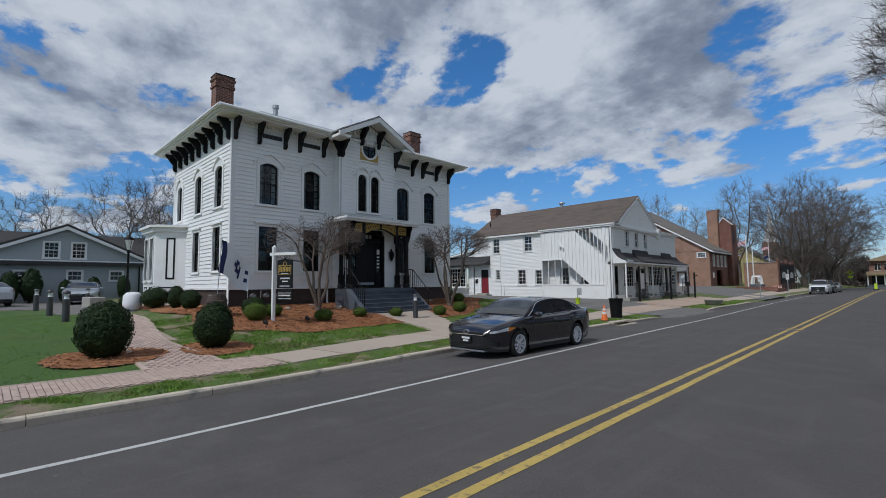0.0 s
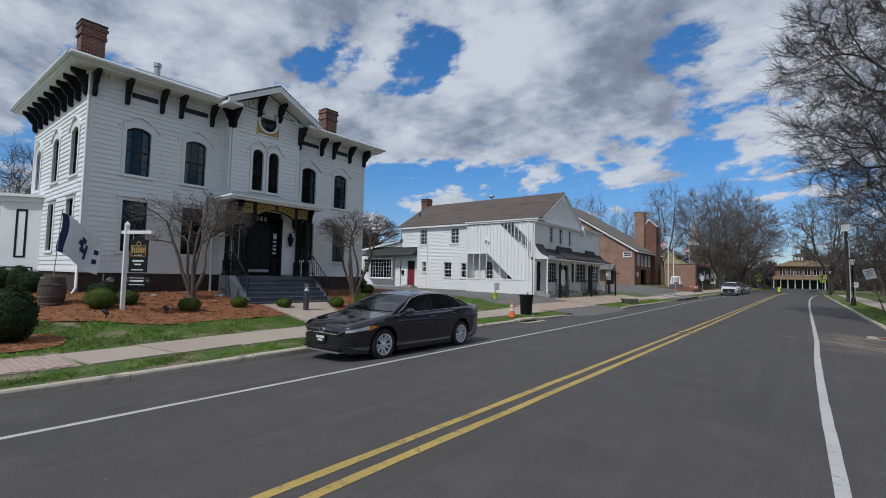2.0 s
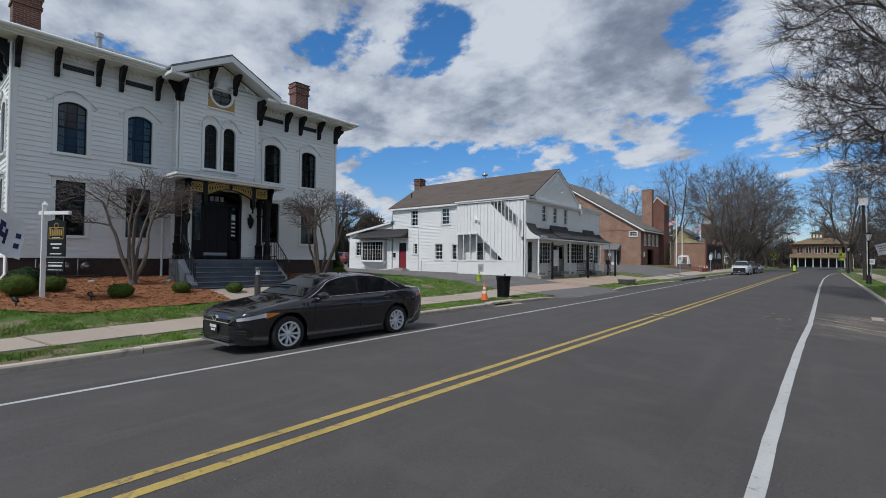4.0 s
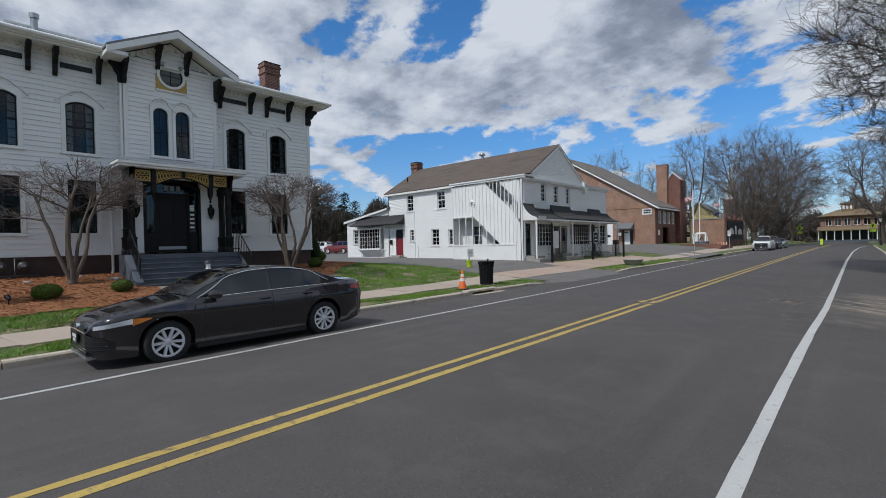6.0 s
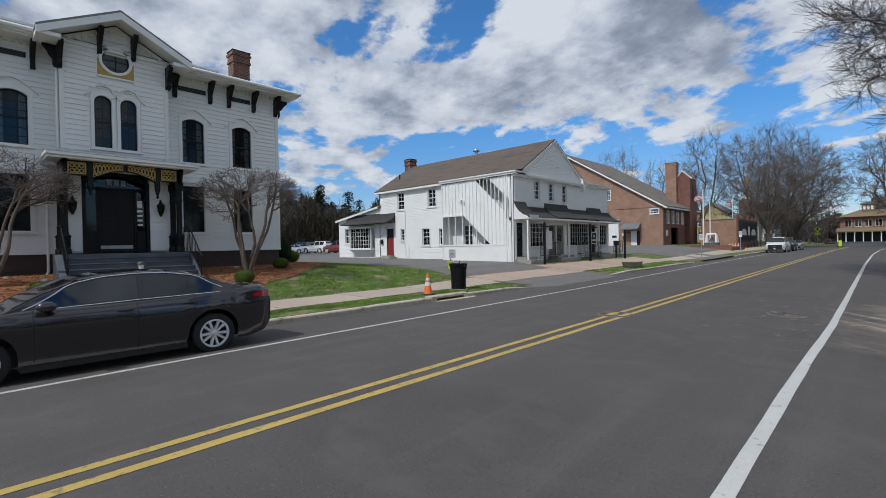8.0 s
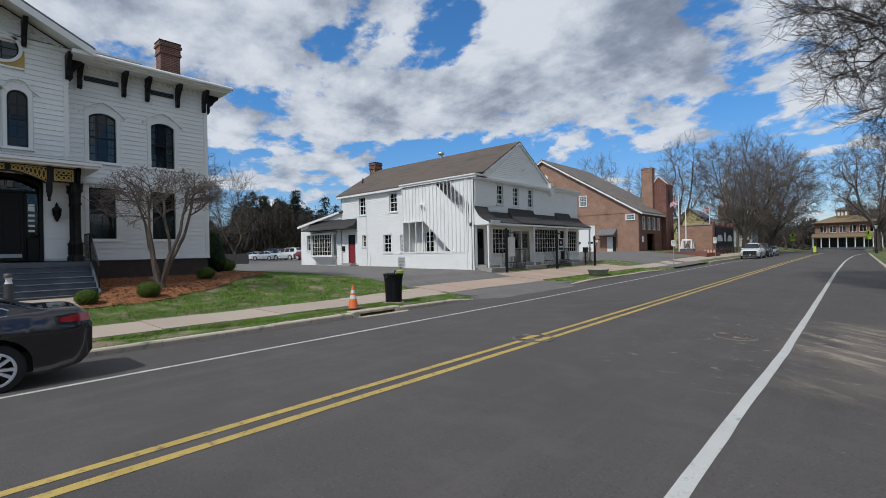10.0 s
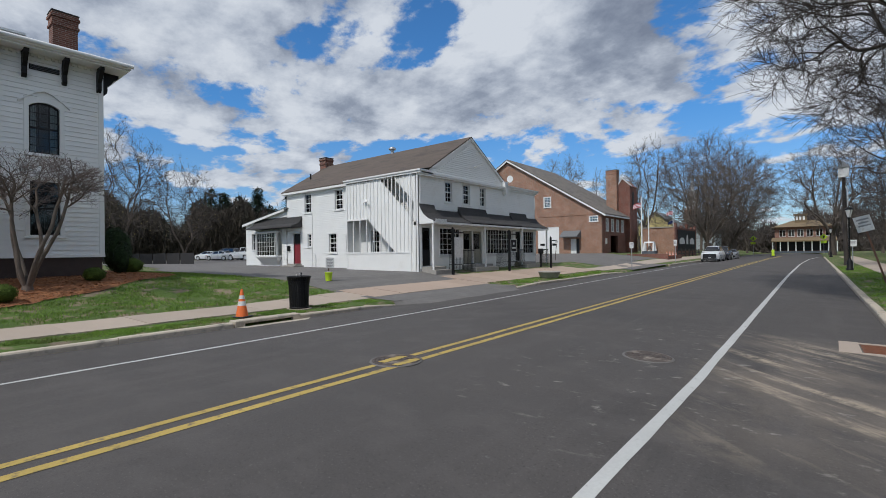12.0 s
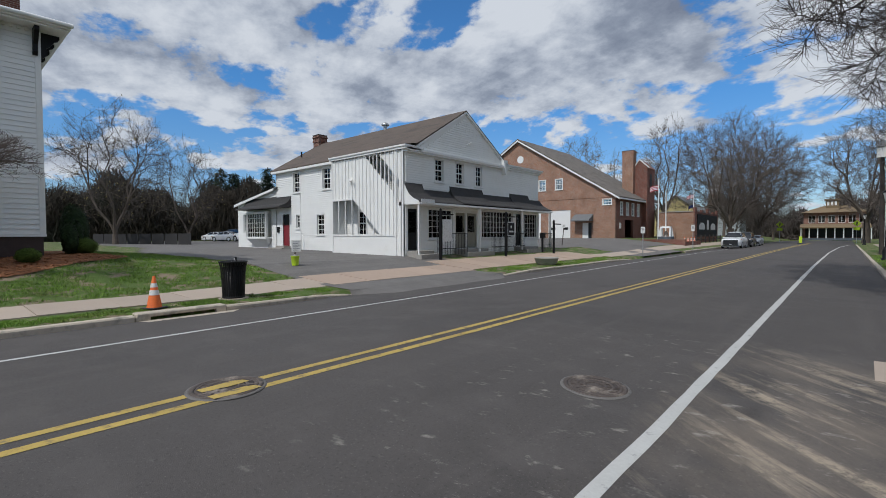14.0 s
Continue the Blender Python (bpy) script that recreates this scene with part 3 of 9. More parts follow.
def window(house, F, x0, x1, z0, z1, rise=0.0, bars=(2, 4), casing=0.12, hood=0.0, sash_mat=None, curtains=0, sill=True, name="window", dark=True, mid=True):
    """An opening's joinery: casing (> sill, hood, sash, pane, curtain). The bars are (across, up)."""
    sash_mat = sash_mat or BLACK
    b = Build()
    ap = arch(x0, x1, z0, z1, rise)
    if rise > 0:
        # casing with a squared top that fills the corners over the curved head
        outer = [(x0 - casing, z0 - casing * 0.4), (x1 + casing, z0 - casing * 0.4)]
        n = len(ap) - 2
        for i in range(n):
            t = i / (n - 1)
            outer.append((x1 + casing - (x1 - x0 + 2 * casing) * t, z1 + casing * (1.0 + 0.5 * (1 - abs(2 * t - 1)))))
        b.ring(outer, ap, -0.055, 0.02, F)
    else:
        b.ring([(x0 - casing, z0 - casing * 0.4), (x1 + casing, z0 - casing * 0.4), (x1 + casing, z1 + casing), (x0 - casing, z1 + casing)], ap, -0.055, 0.02, F)
    # reveals
    b.box((x0 - 0.02, 0.02, z0 - 0.02), (x0 + 0.004, 0.16, z1), F).box((x1 - 0.004, 0.02, z0 - 0.02), (x1 + 0.02, 0.16, z1), F).box((x0, 0.02, z0 - 0.02), (x1, 0.16, z0 + 0.004), F)
    w = part(name, b, TRIM, house)
    if sill:
        part("sill", Build().box((x0 - casing - 0.04, -0.09, z0 - 0.11), (x1 + casing + 0.04, 0.03, z0 - 0.05), F), TRIM, w, bevel=0.008)
    if hood > 0:
        # shouldered moulding over the head
        h = Build()
        zt, c = z1 + casing * 1.5 + 0.02, (x0 + x1) / 2
        if rise > 0:
            line = [(x0 - casing - 0.16, z1 - 0.10), (x0 - casing + 0.06, z1 + casing * 0.75), (c - 0.2, zt + 0.10), (c, zt + 0.17), (c + 0.2, zt + 0.10), (x1 + casing - 0.06, z1 + casing * 0.75), (x1 + casing + 0.16, z1 - 0.10)]
            for (xa, za), (xb, zb) in zip(line, line[1:]):
                h.prism([(xa, za), (xb, zb), (xb, zb + hood), (xa, za + hood)], -0.10, -0.01, F)
        else:
            h.box((x0 - casing - 0.07, -0.12, z1 + casing), (x1 + casing + 0.07, 0.0, z1 + casing + hood), F)
        part("hood", h, TRIM, w)
    s = Build()
    fr = 0.045
    inner = arch(x0 + fr, x1 - fr, z0 + fr, z1 - fr, max(0.0, rise - fr * 0.3) if rise else 0)
    s.ring(ap, inner, 0.05, 0.10, F)
    nx, nz = bars
    zm = (z0 + z1) / 2
    if mid:
        s.box((x0 + 0.02, 0.045, zm - 0.03), (x1 - 0.02, 0.10, zm + 0.03), F)
    for i in range(1, nx):
        x = x0 + (x1 - x0) * i / nx
        s.box((x - 0.011, 0.06, z0 + 0.03), (x + 0.011, 0.09, z1 - 0.03), F)
    for i in range(1, nz):
        z = z0 + (z1 - rise * 0.5 - z0) * i / nz
        if abs(z - zm) > 0.06:
            s.box((x0 + 0.03, 0.06, z - 0.011), (x1 - 0.03, 0.09, z + 0.011), F)
    part("sash", s, sash_mat, w)
    g = Build().prism(arch(x0 + 0.03, x1 - 0.03, z0 + 0.03, z1 - 0.03, rise), 0.075, 0.079, F)
    p = part("pane", g, GLASS, w)
    p.visible_shadow = False
    if curtains:
        c = Build()
        for side in ((x0 + 0.02, x0 + 0.02 + curtains), (x1 - 0.02 - curtains, x1 - 0.02)):
            n = 12
            v = []
            for i in range(n + 1):
                x = side[0] + (side[1] - side[0]) * i / n
                y = 0.20 + 0.02 * math.sin(i * 2.2)
                v += [(x, y, z0), (x, y, z1)]
            c.add(v, [(2 * i, 2 * i + 2, 2 * i + 3, 2 * i + 1) for i in range(n)], F, True)
        part("curtain", c, CURTAIN, w)
    return w


# ---- ground ----
def lerp(tab, v):
    if v <= tab[0][0]:
        return tab[0][1]
    for (a, b), (c, d) in zip(tab, tab[1:]):
        if v <= c:
            return b + (d - b) * (v - a) / (c - a)
    return tab[-1][1]


def ease(a, b, v):
    t = min(1.0, max(0.0, (v - a) / (b - a)))
    return t * t * (3 - 2 * t)


KERB_L, KERB_R = -7.75, 4.30


def road_z(x, y):
    return 0.0012 * max(0.0, y - 20) - 0.045 * max(0.0, abs(x + 1.26) - 0.15)


def land(x, y):
    """The ground's height off the road."""
    base = 0.0012 * max(0.0, y - 20)
    if x > KERB_R - 0.02:
        return base + lerp([(4.3, -0.12), (6.0, -0.08), (9, 0.0), (40, 0.25)], x)
    d = -x
    flat = lerp([(7.75, -0.16), (9, -0.14), (11, -0.12), (14, 0.12), (18.6, 0.48), (28, 0.55), (60, 0.7)], d)
    bed = lerp([(7.75, -0.16), (9, -0.14), (11, -0.12), (13, 0.12), (15, 0.42), (17.5, 0.75), (30, 0.8), (60, 0.8)], d)
    shop = lerp([(7.75, -0.16), (9, -0.13), (11.2, 0.02), (13.9, 0.36), (20, 0.42), (28, 0.50), (60, 0.6)], d)
    hall = lerp([(7.4, -0.10), (9, 0.0), (12, 0.45), (17, 0.95), (60, 1.0)], d)
    z = flat + (bed - flat) * ease(3.0, 6.5, y)
    z += (shop - z) * ease(19.5, 25.5, y)
    z += (hall - z) * ease(50, 66, y)
    return base + z


def warp(x, y):
    """Kerb and pavement swing towards the road near the brick walk."""
    k = 1 - ease(2, 10, y)
    return x + k * lerp([(-14, 0.0), (-10.95, 1.2), (-9.05, 0.62), (-7.75, 0.5), (-6.3, 0.0)], x)


def drape(b, xs, ys, lift, keep=None, height=land):
    """A sheet over the ground, on the grid's cells that keep() wants."""
    idx = {}

    def at(i, j):
        if (i, j) not in idx:
            idx[i, j] = len(b.v)
            b.v.append((warp(xs[i], ys[j]), ys[j], height(xs[i], ys[j]) + lift))
        return idx[i, j]

    for i in range(len(xs) - 1):
        for j in range(len(ys) - 1):
            if keep is None or keep((xs[i] + xs[i + 1]) / 2, (ys[j] + ys[j + 1]) / 2):
                b.f.append((at(i, j), at(i + 1, j), at(i + 1, j + 1), at(i, j + 1)))
                b.soft.append(True)
    return b


def steps_of(a, b, n):
    return [a + (b - a) * i / n for i in range(n + 1)]


def base_height(x, y):
    if KERB_L - 0.01 < x < KERB_R + 0.01:
        return road_z(x, y) - 0.10
    return land(x, y)


gx = [-1500, -700, -350, -200, -140, -100, -80] + steps_of(-70, -24, 23) + steps_of(-23.5, -8.5, 30) + [-8.1, -7.93, -7.70, -5, -1.26, 2, 4.25, 4.47] + steps_of(5, 12, 7) + [16, 22, 30, 45, 70, 120, 250, 700, 1500]
gy = [-1500, -600, -250, -120, -70, -45, -30, -22, -16] + steps_of(-12, 60, 90) + steps_of(63, 100, 12) + [106, 115, 125, 140, 160, 190, 240, 330, 600, 1500]
solid("ground", drape(Build(), gx, gy, 0.0, None, base_height), GRASS, "thin spring lawn with bare earth patches", "ground", kind="structure")

# carriageway, with its crown
rx = [-7.75, -6.5, -5, -3.5, -2.2, -1.41, -1.11, 0, 1.2, 2.6, 3.6, 4.30]
ry = [-80, -50, -30] + steps_of(-20, 100, 60)
road = Build()
drape(road, rx, ry, 0.0, None, road_z)
drape(road, steps_of(-7.75, 70, 20), steps_of(100, 138, 8), 0.0, lambda x, y: y > 100 + 0.2 * max(0, x) and x < 4.3 + (y - 100) * 1.6, lambda x, y: road_z(min(x, 4.3), y) + 0.001)
solid("road", road, ASPHALT, "grey worn asphalt road with long wear marks", "road", kind="structure")


def stripe(name, centre, width, ys, material, label, lift=0.004, seed=3, gap=None):
    b = Build()
    rnd = random.Random(seed)
    v = []
    for y in ys:
        c = lerp(centre, y)
        e = rnd.uniform(-0.006, 0.006)
        v.append((c - width / 2 + e, c + width / 2 + rnd.uniform(-0.006, 0.006)))
    for (y0, (a0, b0)), (y1, (a1, b1)) in zip(zip(ys, v), zip(ys[1:], v[1:])):
        if gap and gap[0] < (y0 + y1) / 2 < gap[1]:
            continue
        z = lambda x, y: road_z(x, y) + lift
        b.add([(a0, y0, z(a0, y0)), (b0, y0, z(b0, y0)), (b1, y1, z(b1, y1)), (a1, y1, z(a1, y1))], [(0, 1, 2, 3)])
    return solid(name, b, material, label, "road marking", kind="structure")


ly = steps_of(-40, 100, 280)
EDGE_L = [(-40, -4.6), (0, -4.72), (6, -4.90), (11, -5.07), (18, -5.24), (25, -5.38), (44, -6.12), (60, -6.4), (100, -6.0)]
EDGE_R = [(-40, 1.95), (6, 1.94), (10, 1.92), (14, 1.925), (16.8, 1.95), (19.5, 2.0), (24, 2.01), (45, 2.03), (65, 2.2), (85, 2.7), (100, 3.6), (112, 5.5)]
MIDDLE = [(-40, 0), (55, 0), (80, 0.12), (100, 0.6)]
stripe("road_marking_edge", EDGE_L, 0.115, ly, LINE_W, "thin worn white edge line beside the parking lane", seed=4)
stripe("road_marking_edge", EDGE_R, 0.118, ly + steps_of(100.5, 112, 23), LINE_W, "bold worn white edge line curving off far away", seed=5)
stripe("road_marking_centre", [(y, x - 1.385) for y, x in MIDDLE], 0.105, ly, LINE_Y, "worn yellow centre line, one of a double", seed=6, gap=(17.35, 18.25))
stripe("road_marking_centre", [(y, x - 1.125) for y, x in MIDDLE], 0.105, ly, LINE_Y, "worn yellow centre line, one of a double", seed=7, gap=(17.75, 18.2))

# lots and drives
def wobble(x, y, s=0.5, a=0.4):
    return a * noise.noise(Vector((x * s, y * s, 3.3)))


def lot_keep(x, y):
    if x > -11.1:
        return 24.4 + wobble(x, 0) < y < 31.8 and x > KERB_L - 2 or 50.5 < y < 61 and x < -7.7
    if 50 < y < 70 and -60 < x < -9:
        return y > 50 + (3.0 if x > -14 else 0)
    low = 24.3 + wobble(x, 0) - 0.4 * ease(-14, -24, x) + 3.4 * ease(-24, -40, x)
    return low < y < (34 if x > -36 else 62) and x > -75


lot = Build()
drape(lot, steps_of(-75, -7.76, 150), steps_of(23, 70, 110), 0.016, lot_keep)
solid("parking_lot", lot, LOT, "pale cracked asphalt drive and car park", "car park", kind="structure")
# the drive's lip runs down to the road
lip = Build()
ys = steps_of(24.2, 32.2, 24)
rows = []
for y in ys:
    e = min(1.0, (y - 24.1) / 1.2, (32.3 - y) / 1.2)
    xo = -7.72 + 0.75 * e + 0.05 * math.sin(y * 2.3)
    rows.append([(-7.80, y, land(-7.78, y) + 0.019), (-7.80 + (xo + 7.80) * 0.5, y, (land(-7.78, y) + 0.019 + road_z(xo, y)) * 0.5 - 0.01), (xo, y, road_z(xo, y) + 0.003)])
for p, q in zip(rows, rows[1:]):
    for j in range(2):
        lip.add([p[j], p[j + 1], q[j + 1], q[j]], [(0, 1, 2, 3)], None, True)
solid("drive_apron", lip, LOT, "grey asphalt apron between drive and road", "road", kind="structure")
lot2 = Build()
drape(lot2, steps_of(-62, -22.5, 50), steps_of(-22, 4.6, 40), 0.016, lambda x, y: y < 4.4 - 0.6 * (x > -30) and (x < -29 + wobble(x, y) or y > 1.6))
solid("parking_lot", lot2, LOT, "pale asphalt car park beside the grey house", "car park", kind="structure")


# ---- the Italianate house ----
AX, AY0, AY1, AXB = -17.73, 6.03, 18.74, -25.6
ASOF, AEAVE = 8.50, 8.70
BAYX, BAY0, BAY1 = -17.05, 10.77, 14.0
STEP_A = 0.172


def chimney(house, x, y, w, d, z0, z1, material=None):
    b = Build().box((x - w / 2, y - d / 2, z0), (x + w / 2, y + d / 2, z1 - 0.55))
    for k, (g, h0, h1) in enumerate(((0.05, 0.55, 0.45), (0.02, 0.45, 0.20), (0.07, 0.20, 0.10), (0.03, 0.10, 0.0))):
        b.box((x - w / 2 - g, y - d / 2 - g, z1 - h0), (x + w / 2 + g, y + d / 2 + g, z1 - h1))
    c = part("chimney", b, material or CHIMNEY, house, "red brick chimney with corbelled top")
    part("chimney_cap", Build().box((x - w / 2 - 0.05, y - d / 2 - 0.05, z1), (x + w / 2 + 0.05, y + d / 2 + 0.05, z1 + 0.05)), SOOT, c)


def bracket_outline(drop, out):
    """Scrolled eave bracket in (out, z): top at 0, foot at -drop."""
    return [(0, 0), (out, 0), (out, -0.10), (out * 0.93, -0.16), (out * 0.80, -0.20), (out * 0.66, -0.30), (out * 0.56, -0.40), (out * 0.44, -0.46),
            (out * 0.34, -0.52), (out * 0.36, -0.62), (out * 0.34, -drop + 0.10), (out * 0.2, -drop), (0, -drop)]


def bracket(house, F, x, z, drop=0.86, out=0.56, w=0.13):
    T = F @ pose(x, 0, z, 0, 0, -90)
    part("eave_bracket", Build().prism(bracket_outline(drop, out), -w / 2, w / 2, T), BLACK, house)


def italianate_house():
    h = thing("house", (-21.6, 12.4, 0.3), "white clapboard Italianate house with black brackets and windows", "house")
    FF, FS, FN, FB = facing(AX, AY0, 0, 90), facing(AXB, AY0, 0, 0), facing(AX, AY1, 0, 180), facing(AXB, AY1, 0, 270)
    W, D = AY1 - AY0, AX - AXB
    up = [(a - AY0, b - AY0, 5.10, 6.88) for a, b in ((7.18, 7.99), (9.22, 10.04), (14.67, 15.50), (16.64, 17.47))]
    dn = [(a - AY0, b - AY0, 2.26, 4.13) for a, b in ((7.18, 8.00), (9.22, 10.04), (14.64, 15.46), (16.65, 17.47))]
    vents = [(a - AY0, b - AY0, 7.98, 8.16) for a, b in ((7.28, 8.15), (9.12, 10.02), (14.55, 15.60), (16.66, 17.48))]
    bay_hole = (BAY0 - AY0 + 0.1, BAY1 - AY0 - 0.1, 1.5, 8.4)
    holes = up + dn + [bay_hole]
    wf = part("wall", wall_cells(FF, 0, W, 1.5, 8.62, 0.20, holes), WHITE, h)
    # clapboards of the front, one by one
    bm = board_mesh(STEP_A, "board", WHITE)
    grow = [(a - 0.10, b + 0.10, c - 0.05, d + 0.12) for a, b, c, d in up + dn] + [(BAY0 - AY0, BAY1 - AY0, 1.0, 9.0)] + [(a - 0.03, b + 0.03, c, d) for a, b, c, d in vents]
    for x, ln, z in siding_runs(0.12, W - 0.12, 1.56, 8.38, STEP_A, grow):
        piece("board", bm, wf, FF @ pose(x, 0, z) @ Matrix.Diagonal((ln, 1, 1, 1)))
    # side towards the drive, seen along the lawn
    s_up = [(x - 0.42 - AXB, x + 0.42 - AXB, 5.0, 6.75) for x in (-19.05, -21.65)] + [(-24.85 - AXB, -24.15 - AXB, 4.95, 6.7)]
    s_dn = [(x - 0.42 - AXB, x + 0.42 - AXB, 2.28, 4.13) for x in (-19.15, -21.8)]
    ws = part("wall", wall_cells(FS, 0, D, 1.5, 8.62, 0.20, s_up + s_dn), WHITE, h)
    part("clapboard_rest", siding_joined(FS, siding_runs(0.0, D - 0.12, 1.56, 8.38, STEP_A, [(a - 0.1, b + 0.1, c - 0.05, d + 0.12) for a, b, c, d in s_up + s_dn]), STEP_A), WHITE, ws, kind="stuff")
    n_up = [(1.6, 2.4, 5.1, 6.8), (5.0, 5.8, 5.1, 6.8)]
    wn = part("wall", wall_cells(FN, 0, D, 1.5, 8.62, 0.20, n_up), WHITE, h)
    part("clapboard_rest", siding_joined(FN, siding_runs(0.12, D, 1.56, 8.38, STEP_A, [(a - 0.1, b + 0.1, c - 0.05, d + 0.12) for a, b, c, d in n_up]), STEP_A), WHITE, wn, kind="stuff")
    part("wall", wall_cells(FB, 0, W, 1.5, 8.62, 0.20, []), WHITE, h)
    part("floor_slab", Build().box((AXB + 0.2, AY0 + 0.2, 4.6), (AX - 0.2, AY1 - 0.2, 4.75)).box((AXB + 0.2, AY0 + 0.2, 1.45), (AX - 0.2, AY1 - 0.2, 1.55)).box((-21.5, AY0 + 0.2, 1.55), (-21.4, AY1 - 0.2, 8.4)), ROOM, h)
    for f, n, hs, cur in ((FF, 0, up, 0.2), (FF, 1, dn, 0), (FS, 0, s_up, 0.15), (FS, 1, s_dn, 0), (FN, 0, n_up, 0)):
        for a, b, c, d in hs:
            if n == 0:
                window(h, f, a, b, c, d, 0.16, (3, 6), 0.13, 0.05, curtains=cur)
            else:
                window(h, f, a, b, c, d, 0.0, (2, 2), 0.12, 0.07, mid=True)
    # corner boards, water table, frieze
    t = Build()
    for f, w in ((FF, W), (FS, D), (FN, D)):
        t.box((0, -0.042, 1.5), (0.13, 0.0, 8.4), f).box((w - 0.13, -0.042, 1.5), (w, 0.0, 8.4), f)
        t.box((-0.03, -0.05, 1.47), (w + 0.03, 0.0, 1.56), f)
        t.box((-0.02, -0.045, 8.28), (w + 0.02, 0.0, 8.52), f)
    part("corner_board", t, TRIM, h)
    dt = Build()
    for f, w in ((FF, W), (FS, D), (FN, D)):
        x = 0.12
        while x < w - 0.1:
            if not (f is FF and BAY0 - AY0 - 0.1 < x < BAY1 - AY0 + 0.1):
                dt.box((x, -0.13, 8.40), (x + 0.09, -0.045, 8.50), f)
            x += 0.185
    part("dentil_band", dt, TRIM, h, kind="stuff")
    for a, b, c, d in vents:
        v = part("frieze_vent", Build().box((a, -0.03, c), (b, -0.005, d), FF), BLACK, h)
        s = Build()
        for k in range(3):
            s.box((a + 0.03, -0.05, c + 0.03 + k * 0.055), (b - 0.03, -0.03, c + 0.05 + k * 0.055), FF)
        part("vent_slat", s, BOLLARD, v)
    part("foundation", Build().box((AXB + 0.03, AY0 + 0.03, 0.0), (AX - 0.04, AY1 - 0.03, 1.47)), BROWNBASE, h, "dark brown painted foundation")
    # roof: overhanging eaves, low hip, flat deck with a hatch
    o = 0.75
    x0, x1, y0, y1 = AXB - o, AX + o, AY0 - o, AY1 + o
    e = Build().box((x0 + 0.08, y0 + 0.08, ASOF), (x1 - 0.08, y1 - 0.08, ASOF + 0.06)).box((x0, y0, ASOF + 0.06), (x1, y1, AEAVE)).box((x0 + 0.03, y0 + 0.03, AEAVE), (x1 - 0.03, y1 - 0.03, AEAVE + 0.03))
    part("cornice", e, TRIM, h, bevel=0.02)
    g = Build()
    for a, b in (((x1 + 0.05, y0 - 0.05), (x1 + 0.05, BAY0 - 0.45)), ((x1 + 0.05, BAY1 + 0.45), (x1 + 0.05, y1 + 0.05)), ((x0, y0 - 0.05), (x1 + 0.05, y0 - 0.05))):
        g.tube([(*a, AEAVE - 0.02), (*b, AEAVE - 0.02)], 0.075, 8)
    part("gutter", g, TRIM, h)
    i, zt = 2.6, 9.55
    rv = [(x0, y0, AEAVE + 0.03), (x1, y0, AEAVE + 0.03), (x1, y1, AEAVE + 0.03), (x0, y1, AEAVE + 0.03), (x0 + i, y0 + i, zt), (x1 - i, y0 + i, zt), (x1 - i, y1 - i, zt), (x0 + i, y1 - i, zt)]
    part("roof", Build().add(rv, [(0, 1, 5, 4), (1, 2, 6, 5), (2, 3, 7, 6), (3, 0, 4, 7), (4, 5, 6, 7), (3, 2, 1, 0)]), SHINGLE_G, h)
    part("roof_deck", Build().box((x0 + i + 0.2, y0 + i + 0.1, zt), (x1 - i - 0.1, y1 - i - 0.1, zt + 0.22)).box((x0 + i + 0.1, y0 + i, zt + 0.22), (x1 - i, y1 - i, zt + 0.30)), TRIM, h)
    chimney(h, -21.0, 6.72, 0.62, 0.80, 8.7, 11.50)
    chimney(h, -20.4, 18.15, 0.62, 0.80, 8.7, 11.25)
    part("vent_pipe", Build().tube([(-19.6, 8.7, 8.9), (-19.6, 8.7, 10.15)], 0.11, 10).tube([(-19.6, 8.7, 10.15), (-19.6, 8.7, 10.32)], 0.15, 10), STEEL, h)
    for y in (6.13, 7.12, 8.28, 8.97, 10.18, 14.42, 15.75, 16.52, 17.60, 18.62):
        bracket(h, FF, y - AY0, ASOF)
    for k in range(9):
        bracket(h, FS, 0.25 + k * (D - 0.4) / 8, ASOF)
        bracket(h, FN, 0.15 + k * (D - 0.4) / 8, ASOF)
    # centre bay with its gable
    FBY = facing(BAYX, BAY0, 0, 90)
    bw = BAY1 - BAY0
    bwin = [(11.70 - BAY0, 12.21 - BAY0, 5.18, 7.0), (12.46 - BAY0, 12.97 - BAY0, 5.18, 7.0)]
    door = (11.30 - BAY0, 13.30 - BAY0, 1.5, 4.32)
    rc = 12.36 - BAY0
    rnd = (rc - 0.42, rc + 0.42, 7.88, 8.72)
    part("wall", wall_cells(FBY, 0, bw, 1.5, 8.72, 0.18, bwin + [door, rnd]).box((0, 0.18, 1.5), (0.15, 0.70, 8.5), FBY).box((bw - 0.15, 0.18, 1.5), (bw, 0.70, 8.5), FBY), WHITE, h)
    gz = 9.78
    part("gable_wall", Build().prism([(-0.02, 8.72), (bw + 0.02, 8.72), (bw / 2, gz - 0.22)], 0.0, 0.18, FBY), WHITE, h)
    keep_out = [(a - 0.12, b + 0.12, c - 0.05, d + 0.25) for a, b, c, d in bwin] + [(door[0] - 0.02, door[1] + 0.02, 1.4, 4.6), (rc - 0.52, rc + 0.52, 7.62, 8.80), (0, bw, 4.3, 4.85)]
    runs = siding_runs(0.12, bw - 0.12, 1.56, 8.6, STEP_A, keep_out)
    runs += siding_runs(0.1, bw - 0.1, 8.62, 9.35, STEP_A, [(rc - 0.52, rc + 0.52, 7.62, 8.80)], lambda z: (0.1 + (z - 8.62) * 1.55, bw - 0.1 - (z - 8.62) * 1.55))
    part("clapboard_rest", siding_joined(FBY, runs, STEP_A), WHITE, h, kind="stuff")
    sd = Build()
